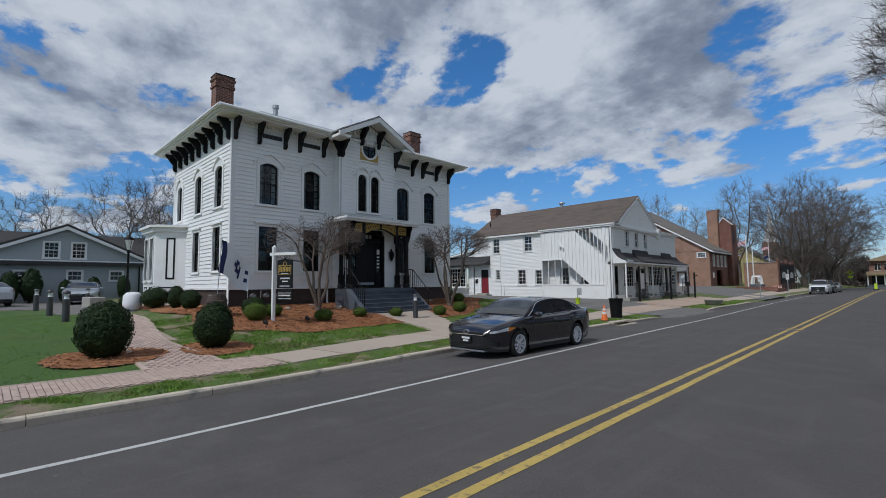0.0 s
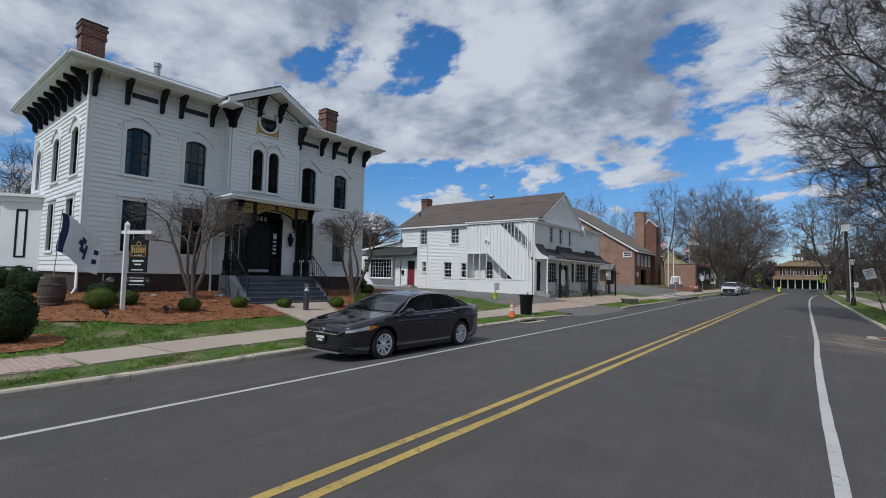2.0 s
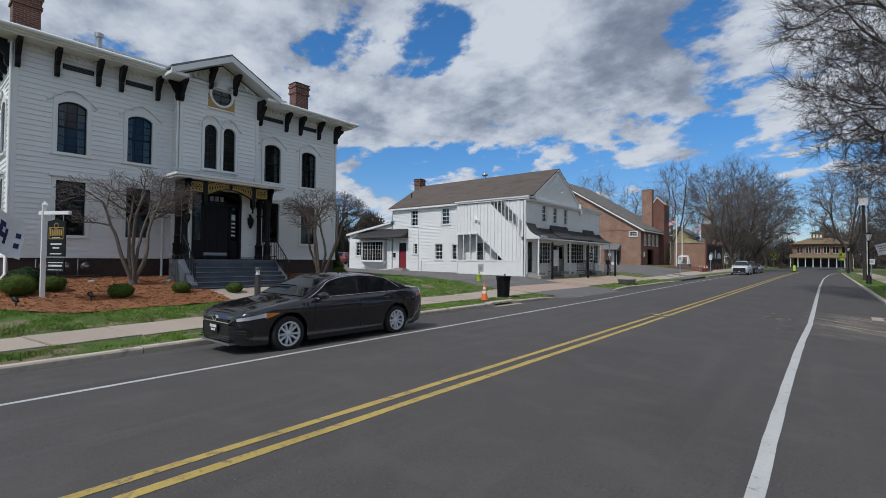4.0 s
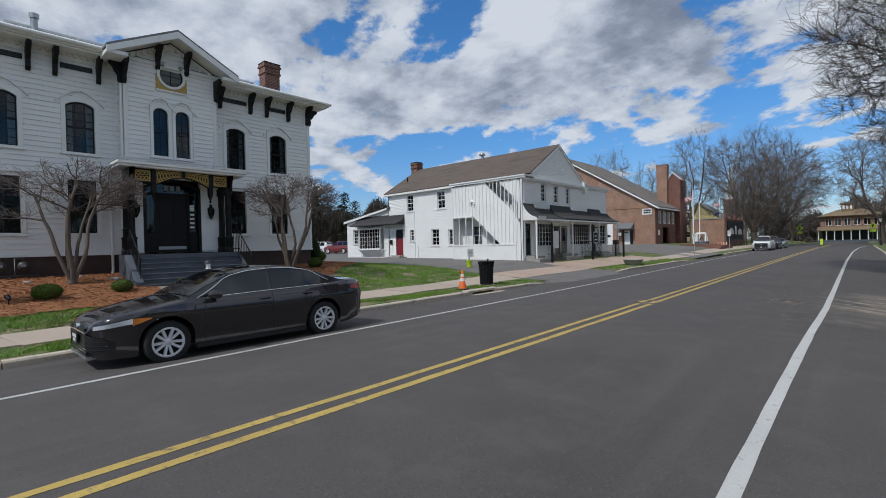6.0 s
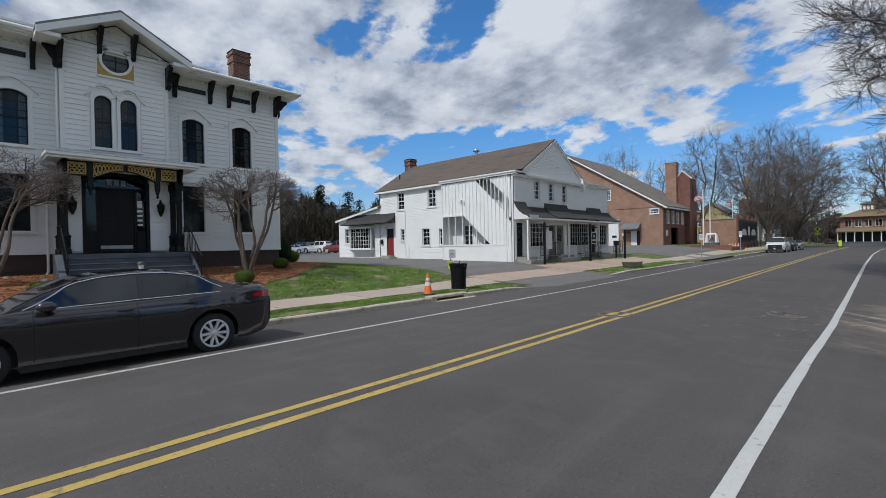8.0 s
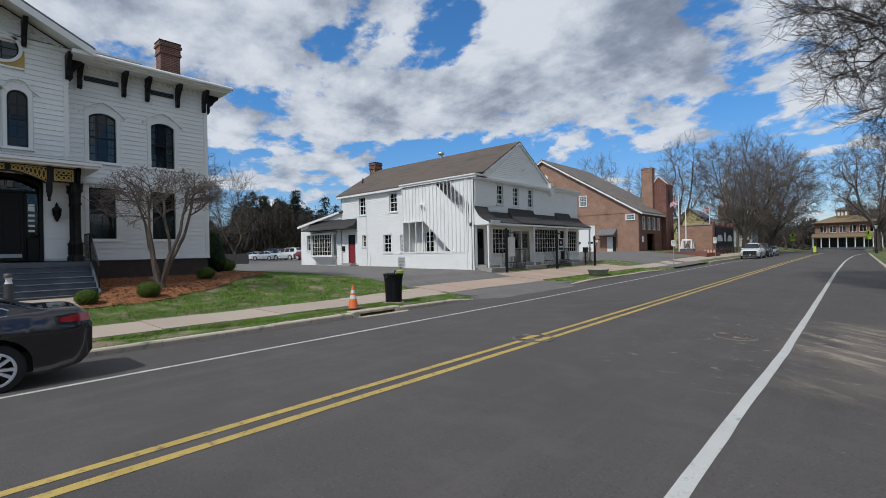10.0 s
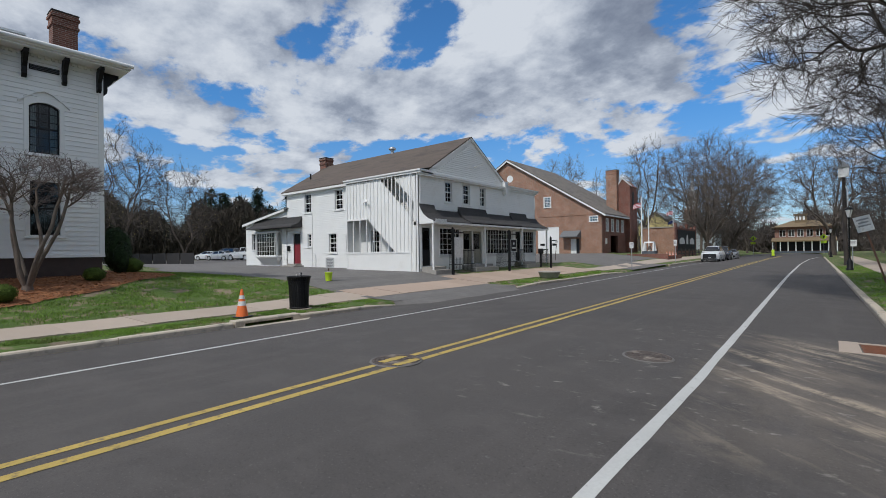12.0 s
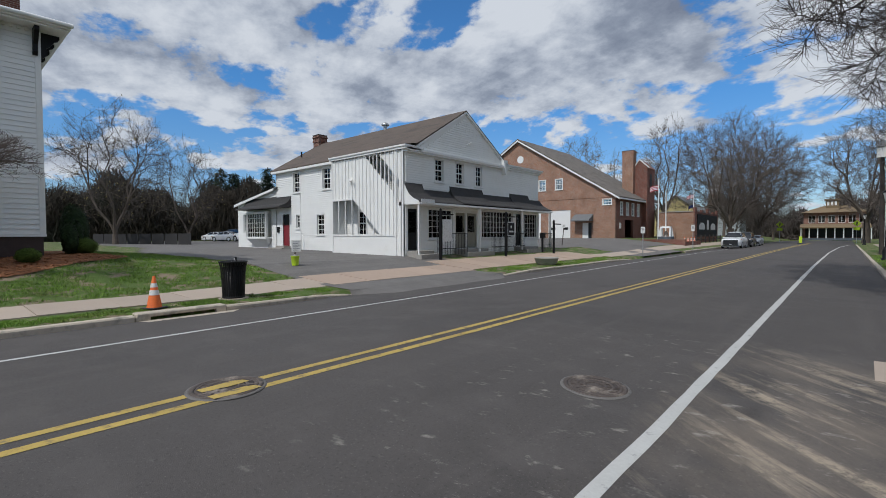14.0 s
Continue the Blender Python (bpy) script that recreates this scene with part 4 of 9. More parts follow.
    for f, s in ((facing(AX, BAY0, 0, 0), 0), (facing(BAYX, BAY1, 0, 180), 0)):
        v = siding_joined(f, siding_runs(0.0, 0.60, 1.56, 8.4, STEP_A, []), STEP_A)
        sd.add(v.v, v.f)
    part("clapboard_rest", sd, WHITE, h, kind="stuff")
    c = Build()
    for x in (0, bw - 0.13):
        c.box((x, -0.03, 4.75), (x + 0.13, 0.0, 8.6), FBY).box((x, -0.03, 1.5), (x + 0.13, 0.0, 4.4), FBY)
        c.box((x - 0.04, -0.07, 4.75), (x + 0.17, 0.0, 5.0), FBY).box((x - 0.06, -0.09, 5.0), (x + 0.19, 0.0, 5.04), FBY)
    part("corner_board", c, TRIM, h)
    for a, b, z0, z1 in bwin:
        window(h, FBY, a, b, z0, z1, 0.24, (2, 5), 0.10, 0.045)
    # round window on its gilded panel
    rw = Build()
    ring = lambda r, n=28: [(rc + r * math.cos(2 * math.pi * k / n), 8.30 + r * math.sin(2 * math.pi * k / n)) for k in range(n)]
    rw.ring(ring(0.50), ring(0.41), -0.07, 0.02, FBY)
    w = part("round_window", rw, TRIM, h, "round window in a white ring")
    p = part("pane", Build().prism(ring(0.41), 0.05, 0.055, FBY), GLASS, w)
    p.visible_shadow = False
    part("sash", Build().ring(ring(0.415), ring(0.375), 0.02, 0.06, FBY).box((rc - 0.012, 0.03, 7.9), (rc + 0.012, 0.05, 8.7), FBY).box((rc - 0.4, 0.03, 8.29), (rc + 0.4, 0.05, 8.31), FBY), BLACK, w)
    for s in (-1, 1):
        fan = [(rc + s * 0.49 * math.sin(q), 8.30 - 0.49 * math.cos(q)) for q in steps_of(0.0, math.pi / 2, 8)]
        part("fret_panel", Build().prism([(rc, 7.72), (rc + s * 0.54, 7.72), (rc + s * 0.54, 8.30)] + fan[::-1], -0.035, -0.005, FBY), GOLD, w, "gilded fretwork below the round window")
    part("sill", Build().box((rc - 0.56, -0.07, 7.66), (rc + 0.56, 0.0, 7.72), FBY), TRIM, w)
    # gable roof and bargeboards
    half, ez = bw / 2 + 0.62, 8.62
    mid = bw / 2
    sl = (gz - ez) / half
    gr, fb = Build(), Build()
    for s in (-1, 1):
        a, b2 = (mid, gz), (mid + s * half, ez)
        gr.prism([a, b2, (b2[0], b2[1] + 0.07), (a[0], a[1] + 0.07)], -0.82, 4.2, FBY)
        fb.prism([(mid, gz - 0.02), (mid + s * half, ez - 0.02), (mid + s * half, ez - 0.24), (mid, gz - 0.26)], -0.86, -0.76, FBY)
        fb.prism([(mid, gz - 0.12), (mid + s * half * 0.98, ez - 0.10), (mid + s * half * 0.98, ez - 0.14), (mid, gz - 0.17)], -0.80, 0.0, FBY)
        fb.box((mid + s * half, -0.80, ez - 0.22), (mid + s * (half - 0.62), 0.10, ez - 0.10), FBY)
    part("gable_roof", gr, SHINGLE_G, h)
    part("bargeboard", fb, TRIM, h)
    dd = Build()
    for s in (-1, 1):
        for k in range(1, 9):
            x = mid + s * k * 0.19
            zt2 = gz - 0.32 - abs(x - mid) * sl
            dd.box((x - 0.045, -0.12, zt2 - 0.12), (x + 0.045, 0.0, zt2), FBY)
    part("dentil_band", dd, TRIM, h, kind="stuff")
    for x, z in ((0.02, 8.46), (bw - 0.02, 8.46), (mid - 0.50, 9.24), (mid + 0.50, 9.24)):
        bracket(h, FBY, x, z, 0.80, 0.60)
    FL = facing(AX, BAY0, 0, 0)
    bracket(h, FL, 0.62, 8.46, 0.8, 0.4)
    bracket(h, facing(BAYX, BAY1, 0, 180), 0.06, 8.46, 0.8, 0.4)
    # downspouts
    ds = Build()
    ds.tube([(AX + 0.85, BAY0 - 0.55, 8.62), (AX + 0.5, BAY0 - 0.25, 8.35), (BAYX - 0.05, BAY0 - 0.05, 8.05), (BAYX - 0.05, BAY0 - 0.06, 4.9)], 0.045, 8)
    ds.tube([(AX + 0.06, AY0 - 0.05, 8.4), (AX + 0.06, AY0 - 0.05, 0.95), (AX + 0.25, AY0 - 0.2, 0.72)], 0.045, 8)
    ds.tube([(AX + 0.06, 10.45, 4.6), (AX + 0.06, 10.45, 0.9), (AX + 0.3, 10.35, 0.70)], 0.045, 8)
    part("downspout", ds, TRIM, h)
    # door in its dark surround
    a, b, z0, z1 = door
    dr = Build().ring(arch(a, b, z0, z1, 0.30), arch(a + 0.10, b - 0.10, z0, z1 - 0.12, 0.28), -0.03, 0.20, FBY)
    dr.box((a + 0.1, 0.10, 3.72), (b - 0.1, 0.18, 3.80), FBY)
    for x in (a + 0.40, b - 0.46):
        dr.box((x, 0.10, z0), (x + 0.07, 0.20, 3.75), FBY)
    dr.box((a + 0.08, 0.10, z0), (a + 0.42, 0.16, 2.25), FBY).box((b - 0.42, 0.10, z0), (b - 0.08, 0.16, 2.25), FBY)
    d0 = part("door", dr, BLACK, h, "black front door with sidelights under an arched transom")
    lf = Build().box((a + 0.47, 0.15, z0 + 0.02), (b - 0.46, 0.20, 3.72), FBY)
    for xa in (a + 0.56, (a + b) / 2 + 0.05):
        for za, zb in ((1.75, 2.45), (2.6, 3.55)):
            lf.box((xa, 0.135, za), (xa + 0.40, 0.15, zb), FBY)
    leaf = part("door_leaf", lf, BLACK, d0, bevel=0.01)
    part("kick_plate", Build().box((a + 0.52, 0.125, z0 + 0.12), (b - 0.52, 0.148, z0 + 0.24), FBY), STEEL, d0, "pale metal kick plate")
    gl = Build().box((a + 0.12, 0.13, 2.25), (a + 0.40, 0.135, 3.70), FBY).box((b - 0.39, 0.13, 2.25), (b - 0.12, 0.135, 3.70), FBY).prism(arch(a + 0.12, b - 0.12, 3.80, z1 - 0.13, 0.26), 0.13, 0.135, FBY)
    part("sidelight", gl, GLASS, d0)
    nb = Build()
    for k in range(3):
        nb.box(((a + b) / 2 - 0.27 + k * 0.21, 0.10, 3.88), ((a + b) / 2 - 0.13 + k * 0.21, 0.125, 4.08), FBY)
    part("number_bar", nb, INK, d0, "pale grey bars on the transom glass")
    st = Build()
    for k in range(6):
        st.box((b - 0.36, 0.118, 2.45 + k * 0.17), (b - 0.20, 0.128, 2.45 + k * 0.17 + (0.16 if k == 4 else 0.07)), FBY)
    part("door_sticker", st, REFLECT, d0, "small paper notices on the sidelight")
    # porch
    px, q0, q1 = -15.80, 10.25, 14.65
    dk = Build().box((BAYX, 10.50, 0.5), (-16.05, 14.35, 1.46))
    part("porch_deck", dk, GREYPAINT, h)
    sp = []
    for k in range(6):
        part("porch_step", Build().box((-16.05 + 0.0, 10.68, 0.30), (-16.05 + 0.27 * (5 - k) + 0.02, 14.30, 0.42 + 0.173 * (k + 0)), None).box((-16.05, 10.66, 0.42 + 0.173 * k), (-16.05 + 0.27 * (5 - k) + 0.05, 14.32, 0.455 + 0.173 * k)), GREYPAINT, h, bevel=0.008)
    ck = Build()
    FP = facing(-16.05, 10.44, 0, 90)
    ck.prism([(0, 0.3), (1.25, 0.3), (1.25, 0.55), (0.62, 1.05), (0, 1.46)], 0, 0.24, pose(-16.05, 10.44, 0))
    part("cheek_wall", ck, GREYPAINT, h, bevel=0.01)
    ck2 = Build().prism([(0, 0.3), (1.3, 0.3), (1.3, 0.48), (0, 1.42)], 0, 0.06, pose(-16.05, 14.32, 0))
    part("stringer", ck2, GREYPAINT, h)
    rf = Build().box((AX + 0.02, q0, 4.58), (px, q1, 4.70)).box((AX + 0.02, q0 + 0.05, 4.50), (px - 0.06, q1 - 0.05, 4.58))
    part("porch_cornice", rf, TRIM, h, bevel=0.02)
    top = [(BAYX + 0.0, q0, 4.70), (px, q0, 4.70), (px, q1, 4.70), (BAYX, q1, 4.70), (BAYX, q0 + 0.45, 4.92), (BAYX, q1 - 0.45, 4.92)]
    part("porch_roof", Build().add(top, [(0, 1, 4), (1, 2, 5, 4), (2, 3, 5), (3, 0, 4, 5), (3, 2, 1, 0)]), SHINGLE_G, h)
    FPO = facing(-16.12, 10.0, 0, 90)
    cy = (10.72, 14.05)
    # dark frieze with an arched drop and gilded fret panels
    fz = Build()
    w0, w1 = cy[0] - 10.0 - 0.05, cy[1] - 10.0 + 0.05
    xa, xb = 11.42 - 10, 13.36 - 10
    n = 14
    arc = [(xb - (xb - xa) * k / n, 3.92 + 0.34 * math.sin(math.pi * k / n)) for k in range(n + 1)]
    fz.prism([(w0, 4.50), (w0, 4.02), (xa, 4.02), (xa, 3.92)] + arc[::-1][1:] + [(xb, 4.02), (w1, 4.02), (w1, 4.50)], 0.0, 0.12, FPO)
    fz.box((BAYX, 10.66, 4.02), (-16.12, 10.78, 4.50)).box((BAYX, 13.98, 4.02), (-16.12, 14.10, 4.50))
    for y in (11.40, 13.34):
        fz.prism([(-0.06, 4.5), (0.08, 4.5), (0.08, 3.72), (0.05, 3.6), (0.01, 3.66), (-0.03, 3.6), (-0.06, 3.72)], -0.04, 0.14, FPO @ pose(y - 10, 0, 0))
        fz.lathe([(0.0, 3.38), (0.05, 3.42), (0.03, 3.5), (0.06, 3.56), (0.05, 3.62)], 8, pose(-16.14, y, 0))
    part("porch_frieze", fz, BLACK, h)
    for a2, b2 in ((10.82, 11.30), (13.46, 13.95)):
        g2 = Build()
        xa2, xb2 = a2 - 10, b2 - 10
        g2.ring([(xa2, 4.06), (xb2, 4.06), (xb2, 4.44), (xa2, 4.44)], [(xa2 + 0.04, 4.10), (xb2 - 0.04, 4.10), (xb2 - 0.04, 4.40), (xa2 + 0.04, 4.40)], -0.025, -0.002, FPO)
        for kx in range(3):
            for kz in range(2):
                cx, cz = xa2 + 0.12 + kx * (xb2 - xa2 - 0.24) / 2, 4.17 + kz * 0.16
                g2.ring([(cx + 0.072 * math.cos(k * 0.785), cz + 0.072 * math.sin(k * 0.785)) for k in range(8)], [(cx + 0.040 * math.cos(k * 0.785), cz + 0.040 * math.sin(k * 0.785)) for k in range(8)], -0.025, -0.002, FPO)
        part("fret_panel", g2, GOLD, h, "gilded square fretwork panel")
    for s in (0, 1):
        g2 = Build()
        n2 = 9
        for k in range(n2):
            t = (k + 0.5) / n2 * 0.46
            t = t if s == 0 else 1 - t
            x = xa + (xb - xa) * t
            zl, zu = 3.97 + 0.34 * math.sin(math.pi * t), 4.44
            r = min(0.075, (zu - zl) / 2)
            cz = (zl + zu) / 2
            g2.ring([(x + 0.055 * math.cos(j * 0.785), cz + (zu - zl) / 2 * math.sin(j * 0.785)) for j in range(8)], [(x + 0.03 * math.cos(j * 0.785), cz + (zu - zl) * 0.30 * math.sin(j * 0.785)) for j in range(8)], -0.022, -0.002, FPO)
        t0, t1 = (0.01, 0.47) if s == 0 else (0.53, 0.99)
        st2 = [(xa + (xb - xa) * (t0 + (t1 - t0) * k / 8), 3.955 + 0.34 * math.sin(math.pi * (t0 + (t1 - t0) * k / 8))) for k in range(9)]
        for (xc, zc2), (xd, zd) in zip(st2, st2[1:]):
            g2.prism([(xc, zc2), (xd, zd), (xd, zd + 0.025), (xc, zc2 + 0.025)], -0.022, -0.002, FPO)
        g2.box((st2[0][0], -0.022, 4.44), (st2[-1][0], -0.002, 4.465), FPO)
        part("fret_panel", g2, GOLD, h, "gilded fretwork following the arch")
    prof = [(0.17, 1.46), (0.17, 1.62), (0.13, 1.66), (0.15, 1.70), (0.15, 2.0), (0.18, 2.04), (0.12, 2.10), (0.10, 2.2), (0.095, 3.3), (0.13, 3.36), (0.10, 3.42), (0.11, 3.7), (0.17, 3.80), (0.15, 3.86), (0.17, 4.02)]
    for x, y in ((-16.20, cy[0]), (-16.20, cy[1]), (-16.92, cy[0]), (-16.92, cy[1])):
        part("porch_column", Build().lathe(prof, 10, pose(x, y, 0, 0, 0, 18)), BLACK, h, "black turned porch column")
    for y in (cy[0], cy[1]):
        lt = Build()
        for k in range(4):
            lt.box((-16.78 + k * 0.14, y - 0.012, 1.46), (-16.755 + k * 0.14, y + 0.012, 4.02))
        for k in range(7):
            lt.box((-16.85, y - 0.01, 1.55 + k * 0.11), (-16.3, y + 0.01, 1.565 + k * 0.11)) if k in (0, 6) else None
        part("porch_grille", lt, BLACK, h)
        for s in (-1, 1):
            bracket(h, facing(-16.2, y, 0, 90 if s < 0 else 90) @ pose(0, -0.12, 0), 0, 4.48, 0.5, 0.28, 0.1)
    for y, lean in ((10.62, 0), (14.36, 0)):
        rl = Build()
        a3, b3 = Vector((-16.1, y, 2.38)), Vector((-14.95, y, 1.35))
        rl.tube([a3, b3, b3 + Vector((0.10, 0, -0.05))], 0.022, 6)
        rl.tube([a3 - Vector((0, 0, 0.72)), b3 - Vector((0, 0, 0.72))], 0.014, 6)
        for k in range(9):
            p3 = a3.lerp(b3, k / 8)
            rl.tube([p3, p3 - Vector((0, 0, 0.74 if 0 < k < 8 else 0.92))], 0.011 if 0 < k < 8 else 0.02, 5)
        part("stair_rail", rl, BLACK, h, "black iron stair rail with balusters")
        r2 = Build()
        r2.tube([(-16.1, y, 2.38), (-16.95, y, 2.38)], 0.02, 6).tube([(-16.1, y, 1.6), (-16.95, y, 1.6)], 0.014, 6)
        for k in range(7):
            r2.tube([(-16.1 - k * 0.14, y, 1.46), (-16.1 - k * 0.14, y, 2.38)], 0.010, 5)
        part("porch_rail", r2, BLACK, h)
    for y in (11.02, 13.62):
        wl = Build().lathe([(0.0, 2.78), (0.05, 2.84), (0.11, 3.0), (0.13, 3.18), (0.15, 3.20), (0.06, 3.30), (0.02, 3.42)], 6, pose(BAYX + 0.20, y, 0)).tube([(BAYX, y, 3.05), (BAYX + 0.1, y, 3.40), (BAYX + 0.2, y, 3.42)], 0.015, 6)
        l1 = part("wall_lantern", wl, BLACK, h, "black iron wall lantern")
        part("lantern_glass", Build().hoop([(0.05, 2.86), (0.118, 3.0), (0.135, 3.17)], 6, pose(BAYX + 0.20, y, 0)), GLASS, l1)
        part("lantern_bulb", Build().lathe([(0.0, 2.95), (0.02, 2.97), (0.02, 3.03), (0.0, 3.05)], 6, pose(BAYX + 0.20, y, 0)), WARM, l1)
    # side bay window on the rear wing
    bp = [(-23.3, AY0), (-24.2, 4.9), (-26.2, 4.9), (-27.1, AY0)]
    wing = Build().box((-30.5, AY0 + 0.05, 0.2), (AXB, 14.0, 4.6))
    part("rear_wing", wing, WHITE, h)
    for (xa3, ya3), (xb3, yb3), wn2 in ((bp[1], bp[0], 1), (bp[2], bp[1], 2), (bp[3], bp[2], 1)):
        ln = math.hypot(xb3 - xa3, yb3 - ya3)
        f = facing(xa3, ya3, 0, math.degrees(math.atan2(yb3 - ya3, xb3 - xa3)))
        hs = [] if xb3 > -23.5 else [((ln / wn2) * k + 0.22, (ln / wn2) * (k + 1) - 0.22, 1.95, 4.0) for k in range(wn2)]
        part("bay_wall", wall_cells(f, 0, ln, 0.7, 4.5, 0.12, hs), WHITE, h)
        pn = Build()
        for k in range(wn2):
            a4, b4 = (ln / wn2) * k + 0.22, (ln / wn2) * (k + 1) - 0.22
            pn.ring([(a4, 1.30), (b4, 1.30), (b4, 1.62), (a4, 1.62)], [(a4 + 0.05, 1.35), (b4 - 0.05, 1.35), (b4 - 0.05, 1.57), (a4 + 0.05, 1.57)], -0.02, -0.001, f)
        if not hs:
            a4, b4 = ln / 2 - 0.20, ln / 2 + 0.20
            pn.ring([(a4, 2.0), (b4, 2.0), (b4, 4.0), (a4, 4.0)], [(a4 + 0.07, 2.07), (b4 - 0.07, 2.07), (b4 - 0.07, 3.93), (a4 + 0.07, 3.93)], -0.02, -0.001, f)
        part("bay_panel", pn, BLACK, h)
        for hh in hs:
            window(h, f, *hh, 0.0, (1, 2), 0.06)
    bb = Build()
    poly = [(-23.0, AY0), (-24.08, 4.62), (-26.32, 4.62), (-27.4, AY0)]
    for zz0, zz1, g3 in ((4.30, 4.50, -0.12), (4.50, 4.62, 0.0)):
        pts = [(x + (0.12 if x > -25 else -0.12) * (g3 < 0) * -1, y - g3 * 1.0) for x, y in poly]
        nn = len(pts)
        bb.add([(x, y, zz0) for x, y in pts] + [(x, y, zz1) for x, y in pts], [tuple(range(nn)), tuple(range(2 * nn - 1, nn - 1, -1))] + [(i2, i2 + nn, (i2 + 1) % nn + nn, (i2 + 1) % nn) for i2 in range(nn)])
    part("bay_cornice", bb, TRIM, h)
    return h


italianate_house()


# ---- the white shop ----
def shop():
    h = thing("shop_building", (-21.0, 37.4, 0.4), "white clapboard shop with brown shingle roof and dark awnings", "building")
    X, XB, Y0, Y1, YE = -13.9, -28.5, 33.3, 41.4, 32.29
    st = 0.125
    FS, FF = facing(XB, Y0, 0, 0), facing(X, YE, 0, 90)
    L0 = X - XB
    side = [(-26.05, -25.25, 4.5, 5.85), (-22.5, -21.66, 4.5, 5.83), (-23.2, -22.38, 1.55, 2.85), (-21.36, -20.6, 1.55, 2.78), (-18.9, -18.1, 1.5, 2.9), (-17.0, -16.2, 1.5, 2.9), (-14.9, -14.35, 4.6, 5.5), (-25.72, -25.28, 2.0, 2.9)]
    hs = [(a - XB, b - XB, c, d) for a, b, c, d in side]
    annex_door = (-27.55 - XB, -26.65 - XB, 0.75, 3.0)
    part("wall", wall_cells(FS, 0, L0, 0.2, 6.1, 0.2, hs + [annex_door]), WHITE_B, h)
    part("clapboard_rest", siding_joined(FS, siding_runs(0.1, L0, 0.5, 6.0, st, [(a - 0.06, b + 0.06, c - 0.03, d + 0.06) for a, b, c, d in hs + [annex_door]]), st), WHITE_B, h, kind="stuff")
    for q in hs:
        window(h, FS, *q, 0.0, (2 if q[1] - q[0] > 0.5 else 1, 4), 0.08, 0.0, sash_mat=TRIM)
    part("ac_unit", Build().box((-14.8 - XB, -0.30, 4.62), (-14.4 - XB, 0.02, 4.95), FS), STEEL, h)
    # front: gable part and the flat-topped wing, y from YE to 46
    W = 46.0 - YE
    f_up = [(a - YE, b - YE, 4.47, 5.67) for a, b in ((34.66, 35.34), (36.47, 37.16), (38.34, 38.98))]
    shopw = [(34.1 - YE, 36.15 - YE, 1.30, 2.90), (38.95 - YE, 42.5 - YE, 1.30, 2.98), (43.9 - YE, 45.95 - YE, 1.28, 2.95)]
    doors = [(32.55 - YE, 33.40 - YE, 0.70, 2.86), (36.42 - YE, 37.35 - YE, 0.72, 2.78), (37.5 - YE, 38.45 - YE, 0.72, 2.78), (42.9 - YE, 43.6 - YE, 0.75, 2.9)]
    part("wall", wall_cells(FF, 0, W, 0.2, 5.95, 0.2, f_up + shopw + doors), WHITE_B, h)
    part("clapboard_rest", siding_joined(FF, siding_runs(0.1, W - 0.1, 4.0, 5.85, st, [(a - 0.06, b + 0.06, c - 0.03, d + 0.06) for a, b, c, d in f_up]) + siding_runs(0.1, W - 0.1, 0.55, 3.1, st, [(a - 0.06, b + 0.06, c - 0.06, d + 0.1) for a, b, c, d in shopw + doors]), st), WHITE_B, h, kind="stuff")
    for q in f_up:
        window(h, FF, *q, 0.0, (2, 4), 0.07, 0.0, sash_mat=TRIM)
    for q, nb in zip(shopw, ((5, 5), (10, 5), (6, 5))):
        window(h, FF, *q, 0.0, nb, 0.07, 0.0, sash_mat=TRIM, mid=False)
    for q, m in zip(doors, (BLACK, SAGE, SAGE, BLACK)):
        a, b, c, d = q
        dd = Build().ring([(a - 0.08, c), (b + 0.08, c), (b + 0.08, d + 0.08), (a - 0.08, d + 0.08)], [(a, c), (b, c), (b, d), (a, d)], -0.03, 0.05, FF)
        do = part("door", dd, TRIM, h)
        lf = Build().ring([(a, c), (b, c), (b, d), (a, d)], [(a + 0.14, c + 0.9), (b - 0.14, c + 0.9), (b - 0.14, d - 0.16), (a + 0.14, d - 0.16)], 0.06, 0.10, FF)
        lf.box((a + 0.1, 0.065, c + 0.1), (b - 0.1, 0.09, c + 0.92), FF)
        leaf = part("door_leaf", lf, m, do, "black door with a wreath" if m is BLACK else "sage green half-glazed door")
        part("pane", Build().box((a + 0.12, 0.08, c + 0.88), (b - 0.12, 0.084, d - 0.14), FF), GLASS, do)
        part("door_handle", Build().box((b - 0.12, 0.02, c + 0.95), (b - 0.09, 0.06, c + 1.15), FF), CHROME, do)
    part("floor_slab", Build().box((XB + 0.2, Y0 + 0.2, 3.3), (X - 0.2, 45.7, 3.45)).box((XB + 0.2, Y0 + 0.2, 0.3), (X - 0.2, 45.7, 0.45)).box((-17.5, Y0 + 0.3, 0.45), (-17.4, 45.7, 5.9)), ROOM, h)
    # other walls
    part("wall", Build().box((XB, Y0, 0.2), (XB + 0.2, Y1, 6.1)).box((XB, Y1 - 0.2, 0.2), (-19, Y1, 6.1)).box((-22, 45.8, 0.2), (X, 46.0, 5.95)).box((-22, Y1, 0.2), (-21.8, 46.0, 5.95)), WHITE_B, h)
    # gable and roof
    gy, gz, ge = 37.36, 8.75, 5.98
    g0, g1 = 33.0 - YE, 41.72 - YE
    part("gable_wall", Build().prism([(g0 + 0.16, ge), (g1 - 0.16, ge), (gy - YE, gz - 0.06)], 0.0, 0.2, FF).prism([(g0 + 0.16, ge), (g1 - 0.16, ge), (gy - YE, gz - 0.06)], L0 - 0.2, L0, FF), WHITE_B, h)
